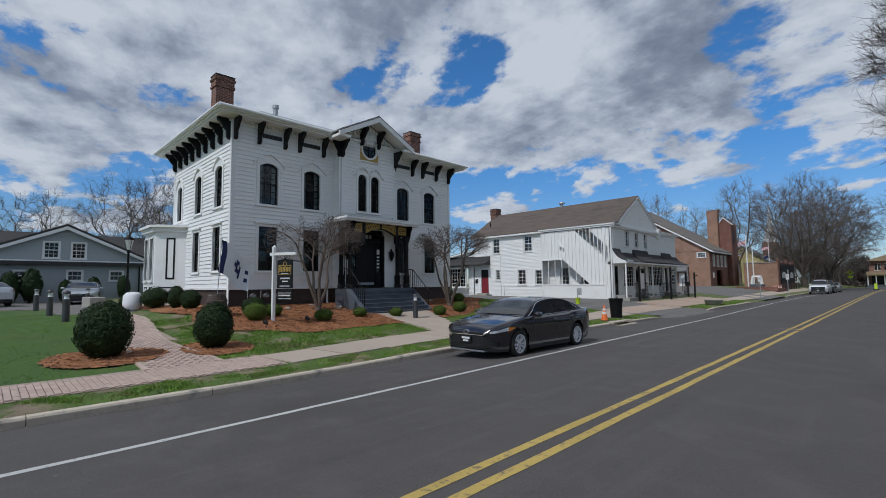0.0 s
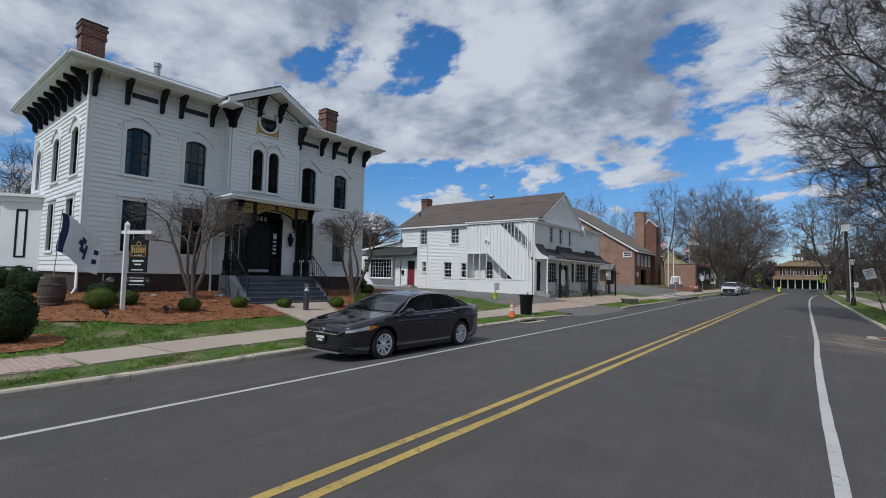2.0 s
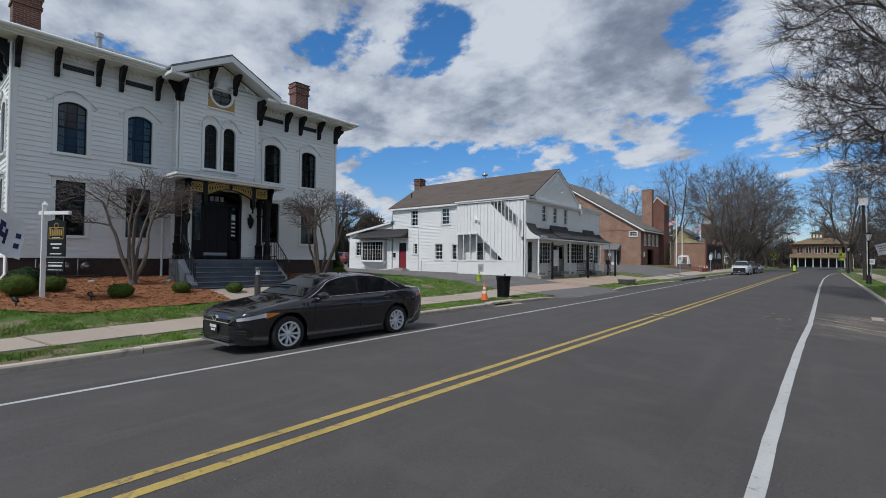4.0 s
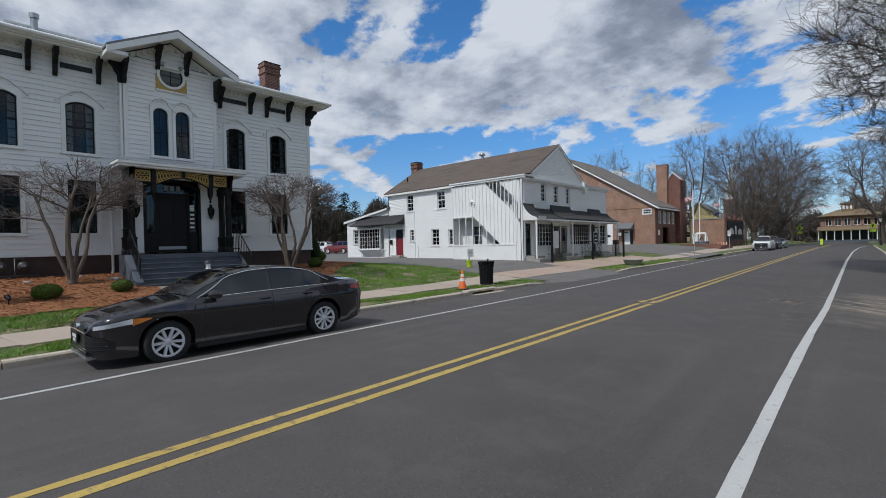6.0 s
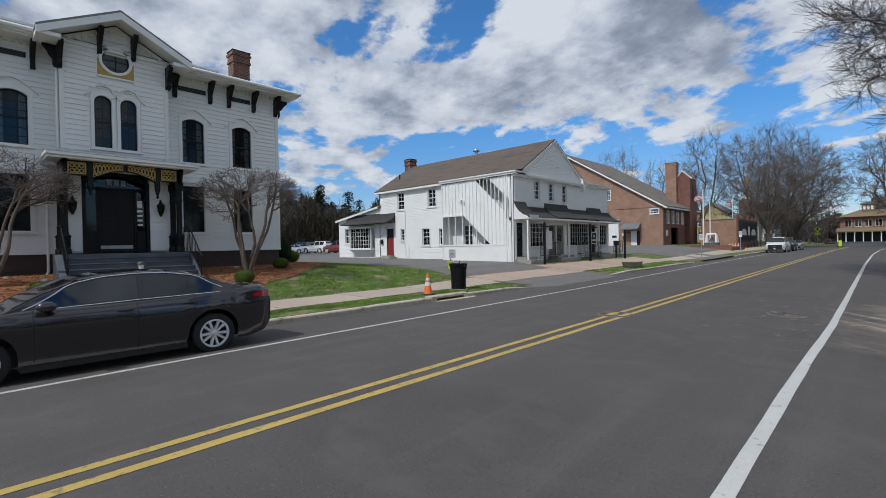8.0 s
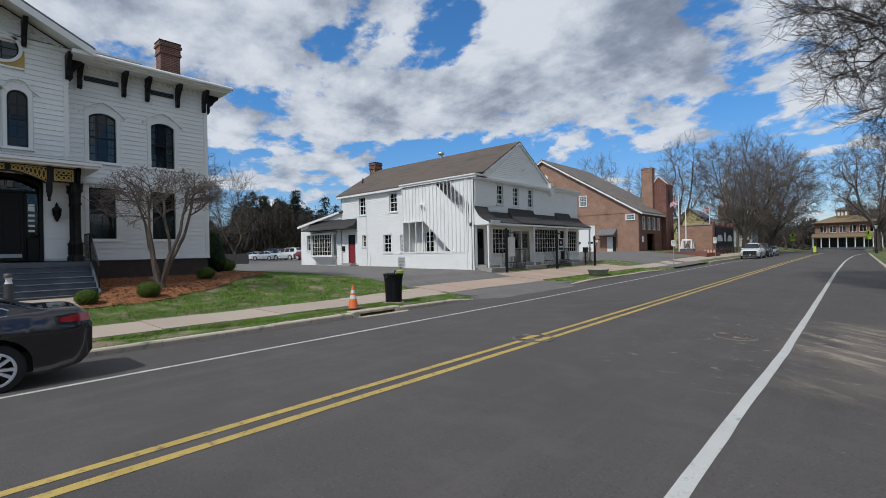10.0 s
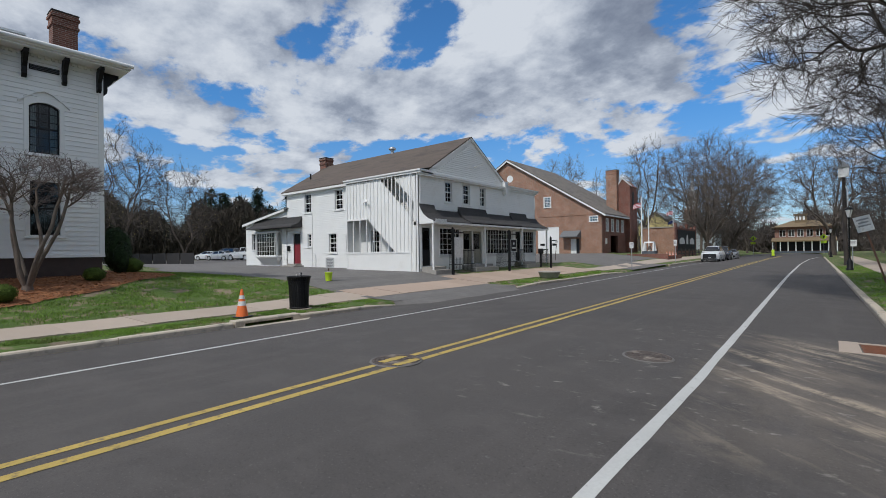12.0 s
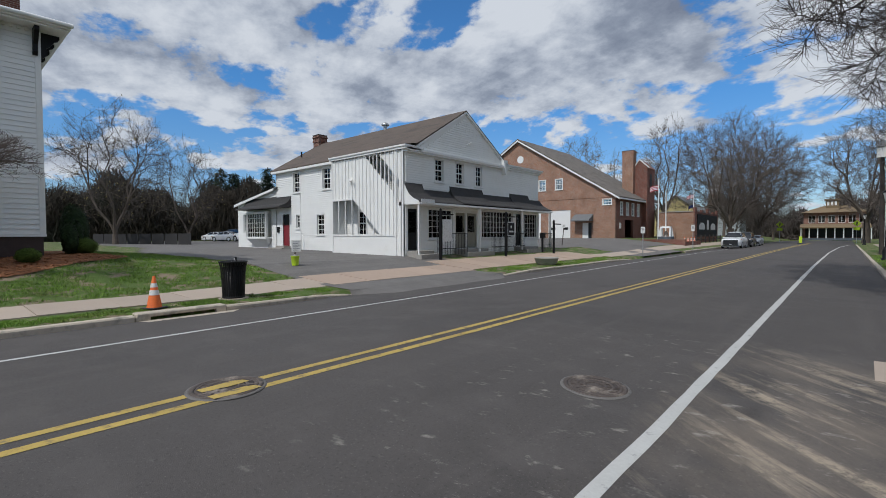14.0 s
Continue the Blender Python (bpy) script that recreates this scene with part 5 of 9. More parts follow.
    part("clapboard_rest", siding_joined(FF, siding_runs(g0 + 0.5, g1 - 0.5, 6.05, 8.3, st, [], lambda z: (g0 + 0.45 + (z - ge) * 1.58, g1 - 0.45 - (z - ge) * 1.58)), st), WHITE_B, h, kind="stuff")
    rf, rk = Build(), Build()
    for s in (-1, 1):
        e = g0 if s < 0 else g1
        rf.prism([(gy - YE, gz), (e, 6.12), (e, 6.20), (gy - YE, gz + 0.09)], -0.10, L0 + 0.25, FF)
        rk.prism([(gy - YE, gz), (e, 6.10), (e, 6.00), (gy - YE, gz - 0.12)], -0.12, -0.05, FF)
        rk.prism([(gy - YE, gz - 0.12), (e, 5.98), (e, 5.94), (gy - YE, gz - 0.17)], -0.05, 0.02, FF)
    part("roof", rf, SHINGLE_B, h, "brown asphalt shingle roof")
    rk.box((0.0, -0.28, 5.86), (g1 + 0.05, 0.0, 5.98), FF).box((0.0, -0.22, 5.78), (g1, 0.0, 5.86), FF)
    rk.box((XB - 0.2, Y0 - 0.30, 5.98), (-20.0, Y0 - 0.02, 6.12)).box((-20.2, YE - 0.12, 5.90), (X + 0.28, Y0, 6.02)).box((-20.2, YE - 0.18, 6.02), (X + 0.30, Y0, 6.10))
    part("cornice", rk, TRIM, h)
    part("lean_roof", Build().add([(-20.1, YE - 0.16, 6.10), (X + 0.25, YE - 0.16, 6.10), (X + 0.25, Y0 + 0.05, 6.34), (-20.1, Y0 + 0.05, 6.34)], [(0, 1, 2, 3)]).add([(-20.1, YE - 0.16, 6.08), (X + 0.25, YE - 0.16, 6.08), (X + 0.25, Y0 + 0.05, 6.08), (-20.1, Y0 + 0.05, 6.08)], [(3, 2, 1, 0)]), SHINGLE_B, h)
    # wing parapet with returned cornice
    wp = Build().box((41.5 - YE, -0.10, 5.80), (W + 0.02, 0.1, 5.92), FF).box((41.3 - YE, -0.22, 5.92), (W + 0.10, 0.1, 6.04), FF).box((41.3 - YE, -0.30, 6.04), (W + 0.16, 0.1, 6.12), FF)
    wp.prism([(41.25 - YE, 5.4), (41.5 - YE, 5.6), (41.5 - YE, 6.35), (41.05 - YE, 6.35), (41.1 - YE, 6.0)], -0.30, 0.0, FF)
    part("parapet_cornice", wp, TRIM, h)
    part("flat_roof", Build().box((-22, Y1, 5.80), (X, 46.0, 5.90)), SHINGLE_G, h)
    # swept awning along the front, in steps
    aw = Build()
    tall = [(0.0, 4.24), (0.10, 4.00), (0.28, 3.68), (0.60, 3.40), (1.02, 3.21), (1.06, 3.14), (0.0, 3.14)]
    low = [(0.0, 3.93), (0.14, 3.74), (0.34, 3.54), (0.64, 3.36), (1.02, 3.21), (1.06, 3.14), (0.0, 3.14)]
    for a, b, prof, dz in ((0.08, 1.35, tall, 0.0), (1.35, 3.62, low, 0.0), (3.60, 6.70, tall, 0.07), (6.70, 9.82, low, 0.07), (9.80, 12.2, tall, 0.03), (12.2, W + 0.2, low, 0.03)):
        aw.prism(prof, 0, b - a, FF @ pose(a, 0, dz, 0, 0, -90))
    part("awning", aw, SHINGLE_D, h, "dark shingled swept awning over the shopfront")
    part("awning_fascia", Build().box((0.06, -1.07, 3.04), (W + 0.2, -0.98, 3.14), FF).prism([(0, 4.1), (0.12, 3.86), (0.32, 3.58), (0.62, 3.36), (1.02, 3.20), (1.02, 3.05), (0, 3.05)], -0.02, 0.06, FF @ pose(0.06, 0, 0, 0, 0, -90)).box((0.06, -1.0, 3.04), (W + 0.2, -0.02, 3.07), FF), TRIM, h)
    for x in (0.10, 5.2, 9.9, W + 0.05):
        part("awning_post", Build().box((x, -0.98, 0.5), (x + 0.09, -0.89, 3.05), FF), TRIM, h)
    part("shop_sign", Build().box((0.2, -1.10, 3.10), (1.15, -1.07, 3.30), FF), REFLECT, h)
    # stair enclosure: boarded, with slots
    FE = facing(-20.05, YE, 0, 0)
    x1 = X + 20.05
    en = Build()
    en.prism([(0, 0.30), (5.55, 0.22), (5.55, 1.50), (0, 1.50)], 0, 0.06, FE)
    en.prism([(0.0, 3.55), (1.95, 3.55), (4.30, 1.50), (5.55, 1.50), (5.55, 3.55), (3.05, 5.85), (0.0, 5.95)], 0, 0.06, FE)
    en.prism([(4.1, 5.95), (x1, 5.92), (x1, 3.0), (5.80, 3.0), (5.80, 4.35)], 0.0, 0.06, FE)
    en.box((5.60, 0, 0.2), (x1, 0.06, 3.2), FE).box((0, 0, 5.85), (x1, 0.06, 6.0), FE)
    part("stair_screen", en, WHITE_B, h, "white boarded stair screen with slanting gaps")
    bt = Build()
    k = 0.0
    while k < 5.7:
        low = 1.45
        if round(k / 0.315) % 2 == 1 and k < 4.2:
            low = 3.55 - 0.872 * max(0.0, k - 1.95)
        bt.box((k, -0.045, low), (k + 0.055, 0.0, 5.9), FE)
        k += 0.315
    bt.box((5.50, -0.05, 0.2), (5.62, 0.05, 5.9), FE).box((x1 - 0.12, -0.04, 0.2), (x1, 0.02, 5.9), FE).box((0, -0.03, 1.43), (5.6, 0.0, 1.53), FE).box((-0.02, -0.04, 0.3), (0.08, 1.0, 5.95), FE).box((0.0, -0.06, 3.5), (1.95, 0.0, 3.6), FE)
    part("batten", bt, TRIM, h, kind="stuff")
    sr = Build()
    for i in range(15):
        sr.box((-15.0 - i * 0.27, YE + 0.12, 1.0 + (i + 3) * 0.185), (-14.7 - i * 0.27, Y0 - 0.05, 1.04 + (i + 3) * 0.185))
    sr.prism([(0, 1.3), (0.35, 1.3), (4.5, 4.3), (4.5, 4.6)], 0, 0.05, pose(-14.4, YE + 0.14, 0, 0, 0, 0) @ Matrix.Diagonal((-1, 1, 1, 1)))
    part("outside_stair", sr, TRIM, h)
    part("flood_lamp", Build().box((1.75, -0.2, 4.55), (1.95, 0.0, 4.7), FE).lathe([(0.05, 0), (0.09, 0.12), (0.09, 0.14)], 8, FE @ pose(2.05, -0.15, 4.6, 70, 0, 30)), TRIM, h)
    # rear annex with bay window, awning and red door
    AXL = -34.7
    FA = facing(AXL, Y0, 0, 0)
    La = XB - AXL
    bayw = (2.45, 5.45, 1.35, 3.18)
    aw2 = (1.05, 1.85, 1.85, 3.18)
    part("annex_wall", wall_cells(FA, 0, La + 0.0, 0.3, 3.9, 0.15, [bayw, aw2]).prism([(0, 3.9), (La, 3.9), (La, 4.9), (0, 4.0)], 0, 0.15, FA).box((0, 0.15, 0.3), (0.15, 5.5, 4.0), FA), WHITE_B, h)
    part("clapboard_rest", siding_joined(FA, siding_runs(0.08, La, 0.45, 3.9, st, [(bayw[0] - 0.1, bayw[1] + 0.1, 0.6, 3.3), (aw2[0] - 0.06, aw2[1] + 0.06, aw2[2] - 0.05, aw2[3] + 0.06)]), st), WHITE_B, h, kind="stuff")
    part("annex_roof", Build().prism([(-0.2, 3.98), (La + 0.3, 4.95), (La + 0.3, 5.05), (-0.2, 4.08)], -0.2, 5.7, FA), SHINGLE_G, h)
    part("annex_fascia", Build().prism([(-0.22, 3.82), (La, 4.80), (La, 4.96), (-0.22, 4.0)], -0.24, -0.20, FA), TRIM, h)
    window(h, FA, *aw2, 0.0, (2, 4), 0.07, 0.0, sash_mat=TRIM)
    FB2 = FA @ pose(0, -0.45, 0)
    window(h, FB2, *bayw, 0.0, (8, 5), 0.06, 0.0, sash_mat=TRIM, mid=False)
    part("bay_box", Build().box((bayw[0] - 0.08, 0.02, 3.18), (bayw[1] + 0.08, 0.45, 3.3), FB2).add([(bayw[0] - 0.1, -0.03, 1.28), (bayw[1] + 0.1, -0.03, 1.28), (bayw[1] - 0.5, 0.44, 0.62), (bayw[0] + 0.5, 0.44, 0.62), (bayw[0] - 0.1, 0.44, 1.28), (bayw[1] + 0.1, 0.44, 1.28)], [(0, 3, 2, 1), (0, 1, 5, 4), (0, 4, 3), (1, 2, 5)], FB2).box((bayw[0] - 0.1, -0.03, 1.25), (bayw[1] + 0.1, 0.45, 1.33), FB2), TRIM, h)
    T = FA @ pose(1.6, 0, 0, 0, 0, -90)
    part("awning", Build().prism([(0.0, 4.35), (0.1, 4.1), (0.35, 3.78), (0.95, 3.55), (0.98, 3.47), (0, 3.47)], 0, 6.7, T), SHINGLE_D, h, "dark shingled awning over the side door")
    a, b, c, d = annex_door
    dr = part("door", Build().ring([(a - 0.08, c), (b + 0.08, c), (b + 0.08, d + 0.08), (a - 0.08, d + 0.08)], [(a, c), (b, c), (b, d), (a, d)], -0.03, 0.05, FS), TRIM, h)
    part("door_leaf", Build().box((a, 0.05, c), (b, 0.09, d - 0.75), FS).box((a + 0.15, 0.04, c + 0.15), (b - 0.15, 0.05, c + 0.7), FS), DOORRED, dr, "red painted door")
    part("pane", Build().box((a, 0.06, d - 0.75), (b, 0.08, d), FS), BLACK, dr)
    part("door_step", Build().box((a - 0.5, -0.9, 0.3), (b + 0.4, -0.02, 0.62), FS).box((a - 0.1, -0.55, 0.62), (b + 0.1, -0.02, 0.74), FS), STONE, h)
    part("mailbox", Build().box((-28.25 - XB, -0.12, 1.7), (-28.0 - XB, 0.0, 2.1), FS), BLACK, h)
    chimney(h, -28.9, 37.4, 0.75, 0.75, 8.0, 9.5, CHIMNEY)
    part("roof_vent", Build().tube([(-20.9, 37.3, 8.7), (-20.9, 37.3, 9.05)], 0.13, 10).lathe([(0.26, 9.05), (0.28, 9.14), (0.12, 9.26)], 12, pose(-20.9, 37.3, 0)), STEEL, h)
    part("vent_pipe", Build().tube([(-27.6, 34.9, 7.0), (-27.6, 34.9, 7.75)], 0.06, 8), BLACK, h)
    pp = Build().tube([(-25.15, Y0 - 0.05, 0.5), (-25.15, Y0 - 0.05, 4.3)], 0.03, 6).tube([(-24.75, Y0 - 0.1, 0.5), (-24.75, Y0 - 0.1, 1.4), (-24.9, Y0 - 0.1, 1.5)], 0.03, 6)
    part("conduit", pp, TRIM, h)
    gl = Build().tube([(X + 0.05, gy + 0.2, 6.85), (X + 0.35, gy + 0.2, 6.95)], 0.04, 6)
    part("gable_lamp", gl, TRIM, h)
    # front steps, rails
    for a2, b2 in ((0.2, 1.5), (4.0, 6.4), (10.4, 12.4)):
        part("front_step", Build().box((a2, -0.75, 0.3), (b2, -0.02, 0.66), FF).box((a2 - 0.1, -1.15, 0.25), (b2 + 0.1, -0.75, 0.50), FF), STONE, h, bevel=0.01)
    for a2, b2 in ((1.45, 4.0), (6.4, 10.2), (12.4, 13.9)):
        r = Build()
        for z in (0.75, 1.55):
            r.tube([FF @ Vector((a2, -1.0, z)), FF @ Vector((b2, -1.0, z))], 0.02, 6)
        n = int((b2 - a2) / 0.13)
        for i in range(n + 1):
            x = a2 + (b2 - a2) * i / n
            r.tube([FF @ Vector((x, -1.0, 0.4)), FF @ Vector((x, -1.0, 1.6))], 0.011, 5)
        part("front_rail", r, BLACK, h, "black iron railing along the shopfront")
    return h


shop()


# ---- the brick hall ----
def brick_hall():
    h = thing("brick_hall", (-24, 76, 0.9), "long brick hall with a grey gabled roof and tall chimney", "building")
    X, Y, Z = -17.4, 70.4, 0.9
    L, DEP, APX = 27.0, 15.0, 13.35
    F, FR = facing(X - L, Y, 0, 0), facing(X, Y, 0, 90)
    ez, gz = 6.0, 14.3
    holes = [(L - 7.75, L - 6.85, 7.3, 8.6), (L - 10.15, L - 9.25, 7.3, 8.6), (L - 1.5, L - 0.5, 5.1, 5.7), (L - 8.8, L - 5.7, 0.95, 4.6), (L - 4.1, L - 2.9, 0.95, 2.95), (L - 13.0, L - 9.9, 0.95, 4.6)]
    part("wall", wall_cells(F, 0, L, 0.3, 5.95, 0.3, [q for q in holes if q[2] < 5.9]), BRICK, h)
    up = [q for q in holes if q[2] > 5.9]
    # gable field with the two upper windows cut by columns of wall
    b = Build()
    left, right, apex = L - 2 * APX, L, L - APX
    xs = sorted({left, right, apex, *[v for q in up for v in q[:2]]})
    top = lambda x: ez + (gz - ez) * (1 - abs(x - apex) / APX)
    for a, c in zip(xs, xs[1:]):
        hole = [q for q in up if q[0] < (a + c) / 2 < q[1]]
        if hole:
            q = hole[0]
            b.prism([(a, 5.9), (c, 5.9), (c, q[2]), (a, q[2])], 0, 0.3, F)
            b.prism([(a, q[3]), (c, q[3]), (c, top(c)), (a, top(a))], 0, 0.3, F)
        else:
            b.prism([(a, 5.9), (c, 5.9), (c, top(c)), (a, top(a))], 0, 0.3, F)
    part("gable_wall", b, BRICK, h)
    for q in (holes[0], holes[1], holes[2]):
        window(h, F, *q, 0.0, (4, 6) if q[3] - q[2] > 1 else (3, 2), 0.10, sash_mat=TRIM)
    for q in (holes[3], holes[5]):
        gd = Build().box((q[0], 0.05, q[2]), (q[1], 0.12, q[3]), F)
        for k in range(1, 5):
            gd.box((q[0], 0.04, q[2] + k * 0.73 - 0.02), (q[1], 0.05, q[2] + k * 0.73), F)
        g = part("garage_door", gd, TRIM, h, "white panelled garage door")
        part("pane", Build().box((q[0] + 0.35, 0.03, 2.1), (q[0] + 1.0, 0.045, 2.4), F).box((q[1] - 1.0, 0.03, 2.1), (q[1] - 0.35, 0.045, 2.4), F), BLACK, g)
    q = holes[4]
    part("door", Build().box((q[0], 0.05, q[2]), (q[1] - 0.45, 0.12, q[3]), F), TRIM, h)
    # black panel fills the open half of the doorway as its inner shade
    part("door_opening", Build().box((q[1] - 0.45, 0.10, q[2]), (q[1], 0.12, q[3]), F), PLASTIC, h)
    part("canopy", Build().add([(L - 5.1, -1.3, 3.25), (L - 2.7, -1.3, 3.25), (L - 2.7, 0, 4.0), (L - 5.1, 0, 4.0), (L - 5.1, -1.3, 3.12), (L - 2.7, -1.3, 3.12), (L - 2.7, 0, 3.12), (L - 5.1, 0, 3.12)], [(0, 1, 2, 3), (4, 7, 6, 5), (0, 4, 5, 1), (1, 5, 6, 2), (3, 7, 4, 0)], F), SHINGLE_G, h)
    part("round_louvre", Build().prism([(apex + 0.3 + 0.5 * math.cos(k * 0.3927), 11.75 + 0.5 * math.sin(k * 0.3927)) for k in range(16)], -0.06, 0.0, F), TRIM, h)
    # the road front takes the darker brick, its shade put into the colour
    part("wall", wall_cells(FR, 0.3, DEP, 0.3, ez, 0.3, [(1.6 + k * 2.0, 2.3 + k * 2.0, 3.9, 5.4) for k in range(6)] + [(3.2, 6.2, 0.9, 3.3)]).box((X - L, Y + DEP - 0.3, 0.3), (X, Y + DEP, ez)).box((X - L, Y, 0.3), (X - L + 0.3, Y + DEP, ez)), BRICK_D, h)
    for k in range(6):
        window(h, FR, 1.6 + k * 2.0, 2.3 + k * 2.0, 3.9, 5.4, 0.0, (2, 4), 0.10, sash_mat=TRIM)
    # black panel at the back of the recess stands for the shade in it
    part("porch_recess", Build().box((3.2, 1.2, 0.9), (6.2, 1.3, 3.3), FR), PLASTIC, h)
    rf, tr = Build(), Build()
    for s in (-1, 1):
        e = (left - 0.5) if s < 0 else (right + 0.6)
        zz = ez - 0.25
        rf.prism([(apex, gz + 0.1), (e, zz + 0.1), (e, zz + 0.25), (apex, gz + 0.27)], -0.35, DEP + 0.3, F)
        tr.prism([(apex, gz + 0.1), (e, zz + 0.1), (e, zz - 0.12), (apex, gz - 0.12)], -0.38, -0.28, F)
    tr.box((-0.3, -0.62, ez - 0.30), (DEP, -0.45, ez - 0.14), FR)
    part("roof", rf, SHINGLE_H, h, "weathered grey shingle roof")
    part("rake_trim", tr, TRIM, h)
    cx, cy = -19.0, 79.5
    chimney(h, cx, cy, 1.45, 1.1, 6.5, 12.7, BRICK)
    tw = Build().box((cx + 0.4, cy + 0.2, 1.0), (-16.7, cy + 3.4, 10.3)).prism([(cx + 0.2, 10.3), (-16.55, 10.3), (-17.7, 11.4)], cy + 0.2, cy + 3.4)
    part("stair_tower", tw, BRICK_D, h)
    part("tower_trim", Build().prism([(cx + 0.4, 10.22), (-17.7, 11.42), (-16.45, 10.22), (-16.45, 10.38), (-17.7, 11.6), (cx + 0.4, 10.38)], cy + 0.1, cy + 0.22), TRIM, h)
    part("tower_louvre", Build().box((-16.72, cy + 1.2, 7.5), (-16.66, cy + 2.0, 9.6)), PLASTIC, h)
    part("side_door_lamp", Build().box((-17.38, 71.6, 2.2), (-17.30, 72.1, 2.9)), REFLECT, h)
    return h


brick_hall()


def mural_hall():
    h = thing("small_brick_building", (-13.1, 88, 0.7), "low brick building with a stepped dark mural front", "building")
    b = Build().box((-15.6, 81, 0.2), (-11.4, 95, 4.35))
    part("wall", b, BRICK, h)
    d = Build().box((-11.4, 81.0, 0.3), (-11.25, 95, 4.4))
    for k, z in ((81.0, 4.9), (84.5, 4.7), (88, 5.0), (91.5, 4.7), (94, 4.9)):
        d.box((-11.45, k, 4.4), (-11.2, k + 1.0, z))
    part("front_wall", d, BRICK_D, h)
    m = Build().box((-11.25, 82.2, 1.2), (-11.18, 94, 4.1))
    p = part("mural_board", m, BLACK, h, "black mural board with white cottage shapes")
    s = Build()
    F = facing(-11.17, 82.2, 0, 90)
    for x, w, hh in ((0.8, 3.2, 0.9), (5.2, 1.2, 1.3), (7.6, 3.0, 0.9)):
        s.prism([(x, 2.1), (x + w, 2.1), (x + w, 2.1 + hh * 0.6), (x + w * 0.75, 2.1 + hh), (x + w * 0.3, 2.1 + hh), (x, 2.1 + hh * 0.6)], -0.02, 0.0, F)
    part("mural_shape", s, REFLECT, p)
    part("coping", Build().box((-15.7, 80.9, 4.35), (-11.5, 95.1, 4.47)), STONE, h)
    return h


mural_hall()


# ---- cars ----
def car(name, at, turn, material, label, kind="sedan", plates=True, group=""):
    """A parked car: x from the nose (0) to the tail, y to its sides, wheels on z = 0."""
    S = dict(
        sedan=dict(L=4.88, W=1.84, axle=(0.97, 3.795), r=0.335, arch=0.40,
                   top=[(0.0, 0.60), (0.05, 0.70), (0.25, 0.78), (0.7, 0.87), (1.2, 0.945), (1.45, 0.975), (2.2, 0.965), (3.2, 0.985), (3.9, 1.02), (4.4, 1.06), (4.72, 1.055), (4.84, 0.98), (4.88, 0.80)],
                   low=[(0, 0.30), (0.12, 0.19), (0.6, 0.18), (4.4, 0.20), (4.75, 0.27), (4.88, 0.42)],
                   wid=[(0, 0.52), (0.06, 0.66), (0.2, 0.79), (0.5, 0.885), (0.97, 0.92), (3.8, 0.92), (4.4, 0.885), (4.7, 0.80), (4.88, 0.66)],
                   roof=[(1.22, 0.955), (1.6, 1.17), (2.0, 1.345), (2.3, 1.415), (2.75, 1.445), (3.15, 1.43), (3.5, 1.365), (3.9, 1.22), (4.25, 1.09), (4.42, 1.06)],
                   glass=(1.32, 2.12, 3.42, 4.20), win=[(1.50, 2.66), (2.74, 3.40), (3.43, 3.86)]),
        suv=dict(L=5.2, W=2.05, axle=(0.95, 3.95), r=0.40, arch=0.47,
                 top=[(0, 0.75), (0.04, 1.0), (0.2, 1.08), (0.8, 1.14), (1.4, 1.17), (2.5, 1.17), (4.2, 1.19), (5.0, 1.19), (5.15, 1.1), (5.2, 0.9)],
                 low=[(0, 0.42), (0.15, 0.30), (4.9, 0.32), (5.2, 0.45)],
                 wid=[(0, 0.72), (0.06, 0.86), (0.25, 0.96), (0.7, 1.02), (4.6, 1.02), (5.1, 0.96), (5.2, 0.88)],
                 roof=[(1.35, 1.15), (1.75, 1.50), (2.1, 1.78), (2.5, 1.88), (3.6, 1.90), (4.6, 1.85), (4.9, 1.72), (5.1, 1.25)],
                 glass=(1.45, 2.15, 4.62, 5.02), win=[(1.7, 2.6), (2.7, 3.6), (3.7, 4.55)]))[kind]
    c = thing(name, at, label, "car", group)
    T = pose(*at, 0, 0, turn)
    L = S["L"]
    xs = sorted({*steps_of(0, L, 60), *[a + d for a in S["axle"] for d in [S["arch"] * math.cos(math.pi * k / 12) for k in range(13)]]})
    zc = S["r"] + 0.01

    def lower(x):
        z = lerp(S["low"], x)
        for a in S["axle"]:
            d = abs(x - a)
            if d < S["arch"]:
                z = max(z, zc + math.sqrt(max(0.0, S["arch"] ** 2 - d * d)) * 1.0)
        return z

    rows = 8

    def side(x, j):
        """Point on the flank, row j from the sill up."""
        lo, hi, w = lower(x), lerp(S["top"], x), lerp(S["wid"], x)
        t = j / rows
        z = lo + (hi - lo) * t
        f = (z - 0.2) / 0.8
        bulge = 0.94 + 0.06 * math.sin(min(1.0, max(0.0, f * 1.05)) * math.pi * 0.75) - 0.11 * max(0.0, f - 0.78) ** 1.5 * 4
        crease = 0.012 if 0.60 < f < 0.80 else 0.0
        return w * bulge + crease, z

    b = Build()
    n = rows + 1
    for s in (-1, 1):
        v = []
        for x in xs:
            for j in range(n):
                y, z = side(x, j)
                v.append((x, s * y, z))
        f = []
        for i in range(len(xs) - 1):
            for j in range(rows):
                q = (i * n + j, (i + 1) * n + j, (i + 1) * n + j + 1, i * n + j + 1)
                f.append(q if s < 0 else q[::-1])
        b.add(v, f, T, True)
    # bonnet, scuttle and boot between the flanks
    v, m = [], 9
    for x in xs:
        y, z = side(x, rows)
        for k in range(m):
            u = -1 + 2 * k / (m - 1)
            edge = 0.0
            v.append((x, y * u, z + 0.045 * (1 - u * u) * min(1.0, x / 0.25, (L - x) / 0.2) - edge * 0.15))
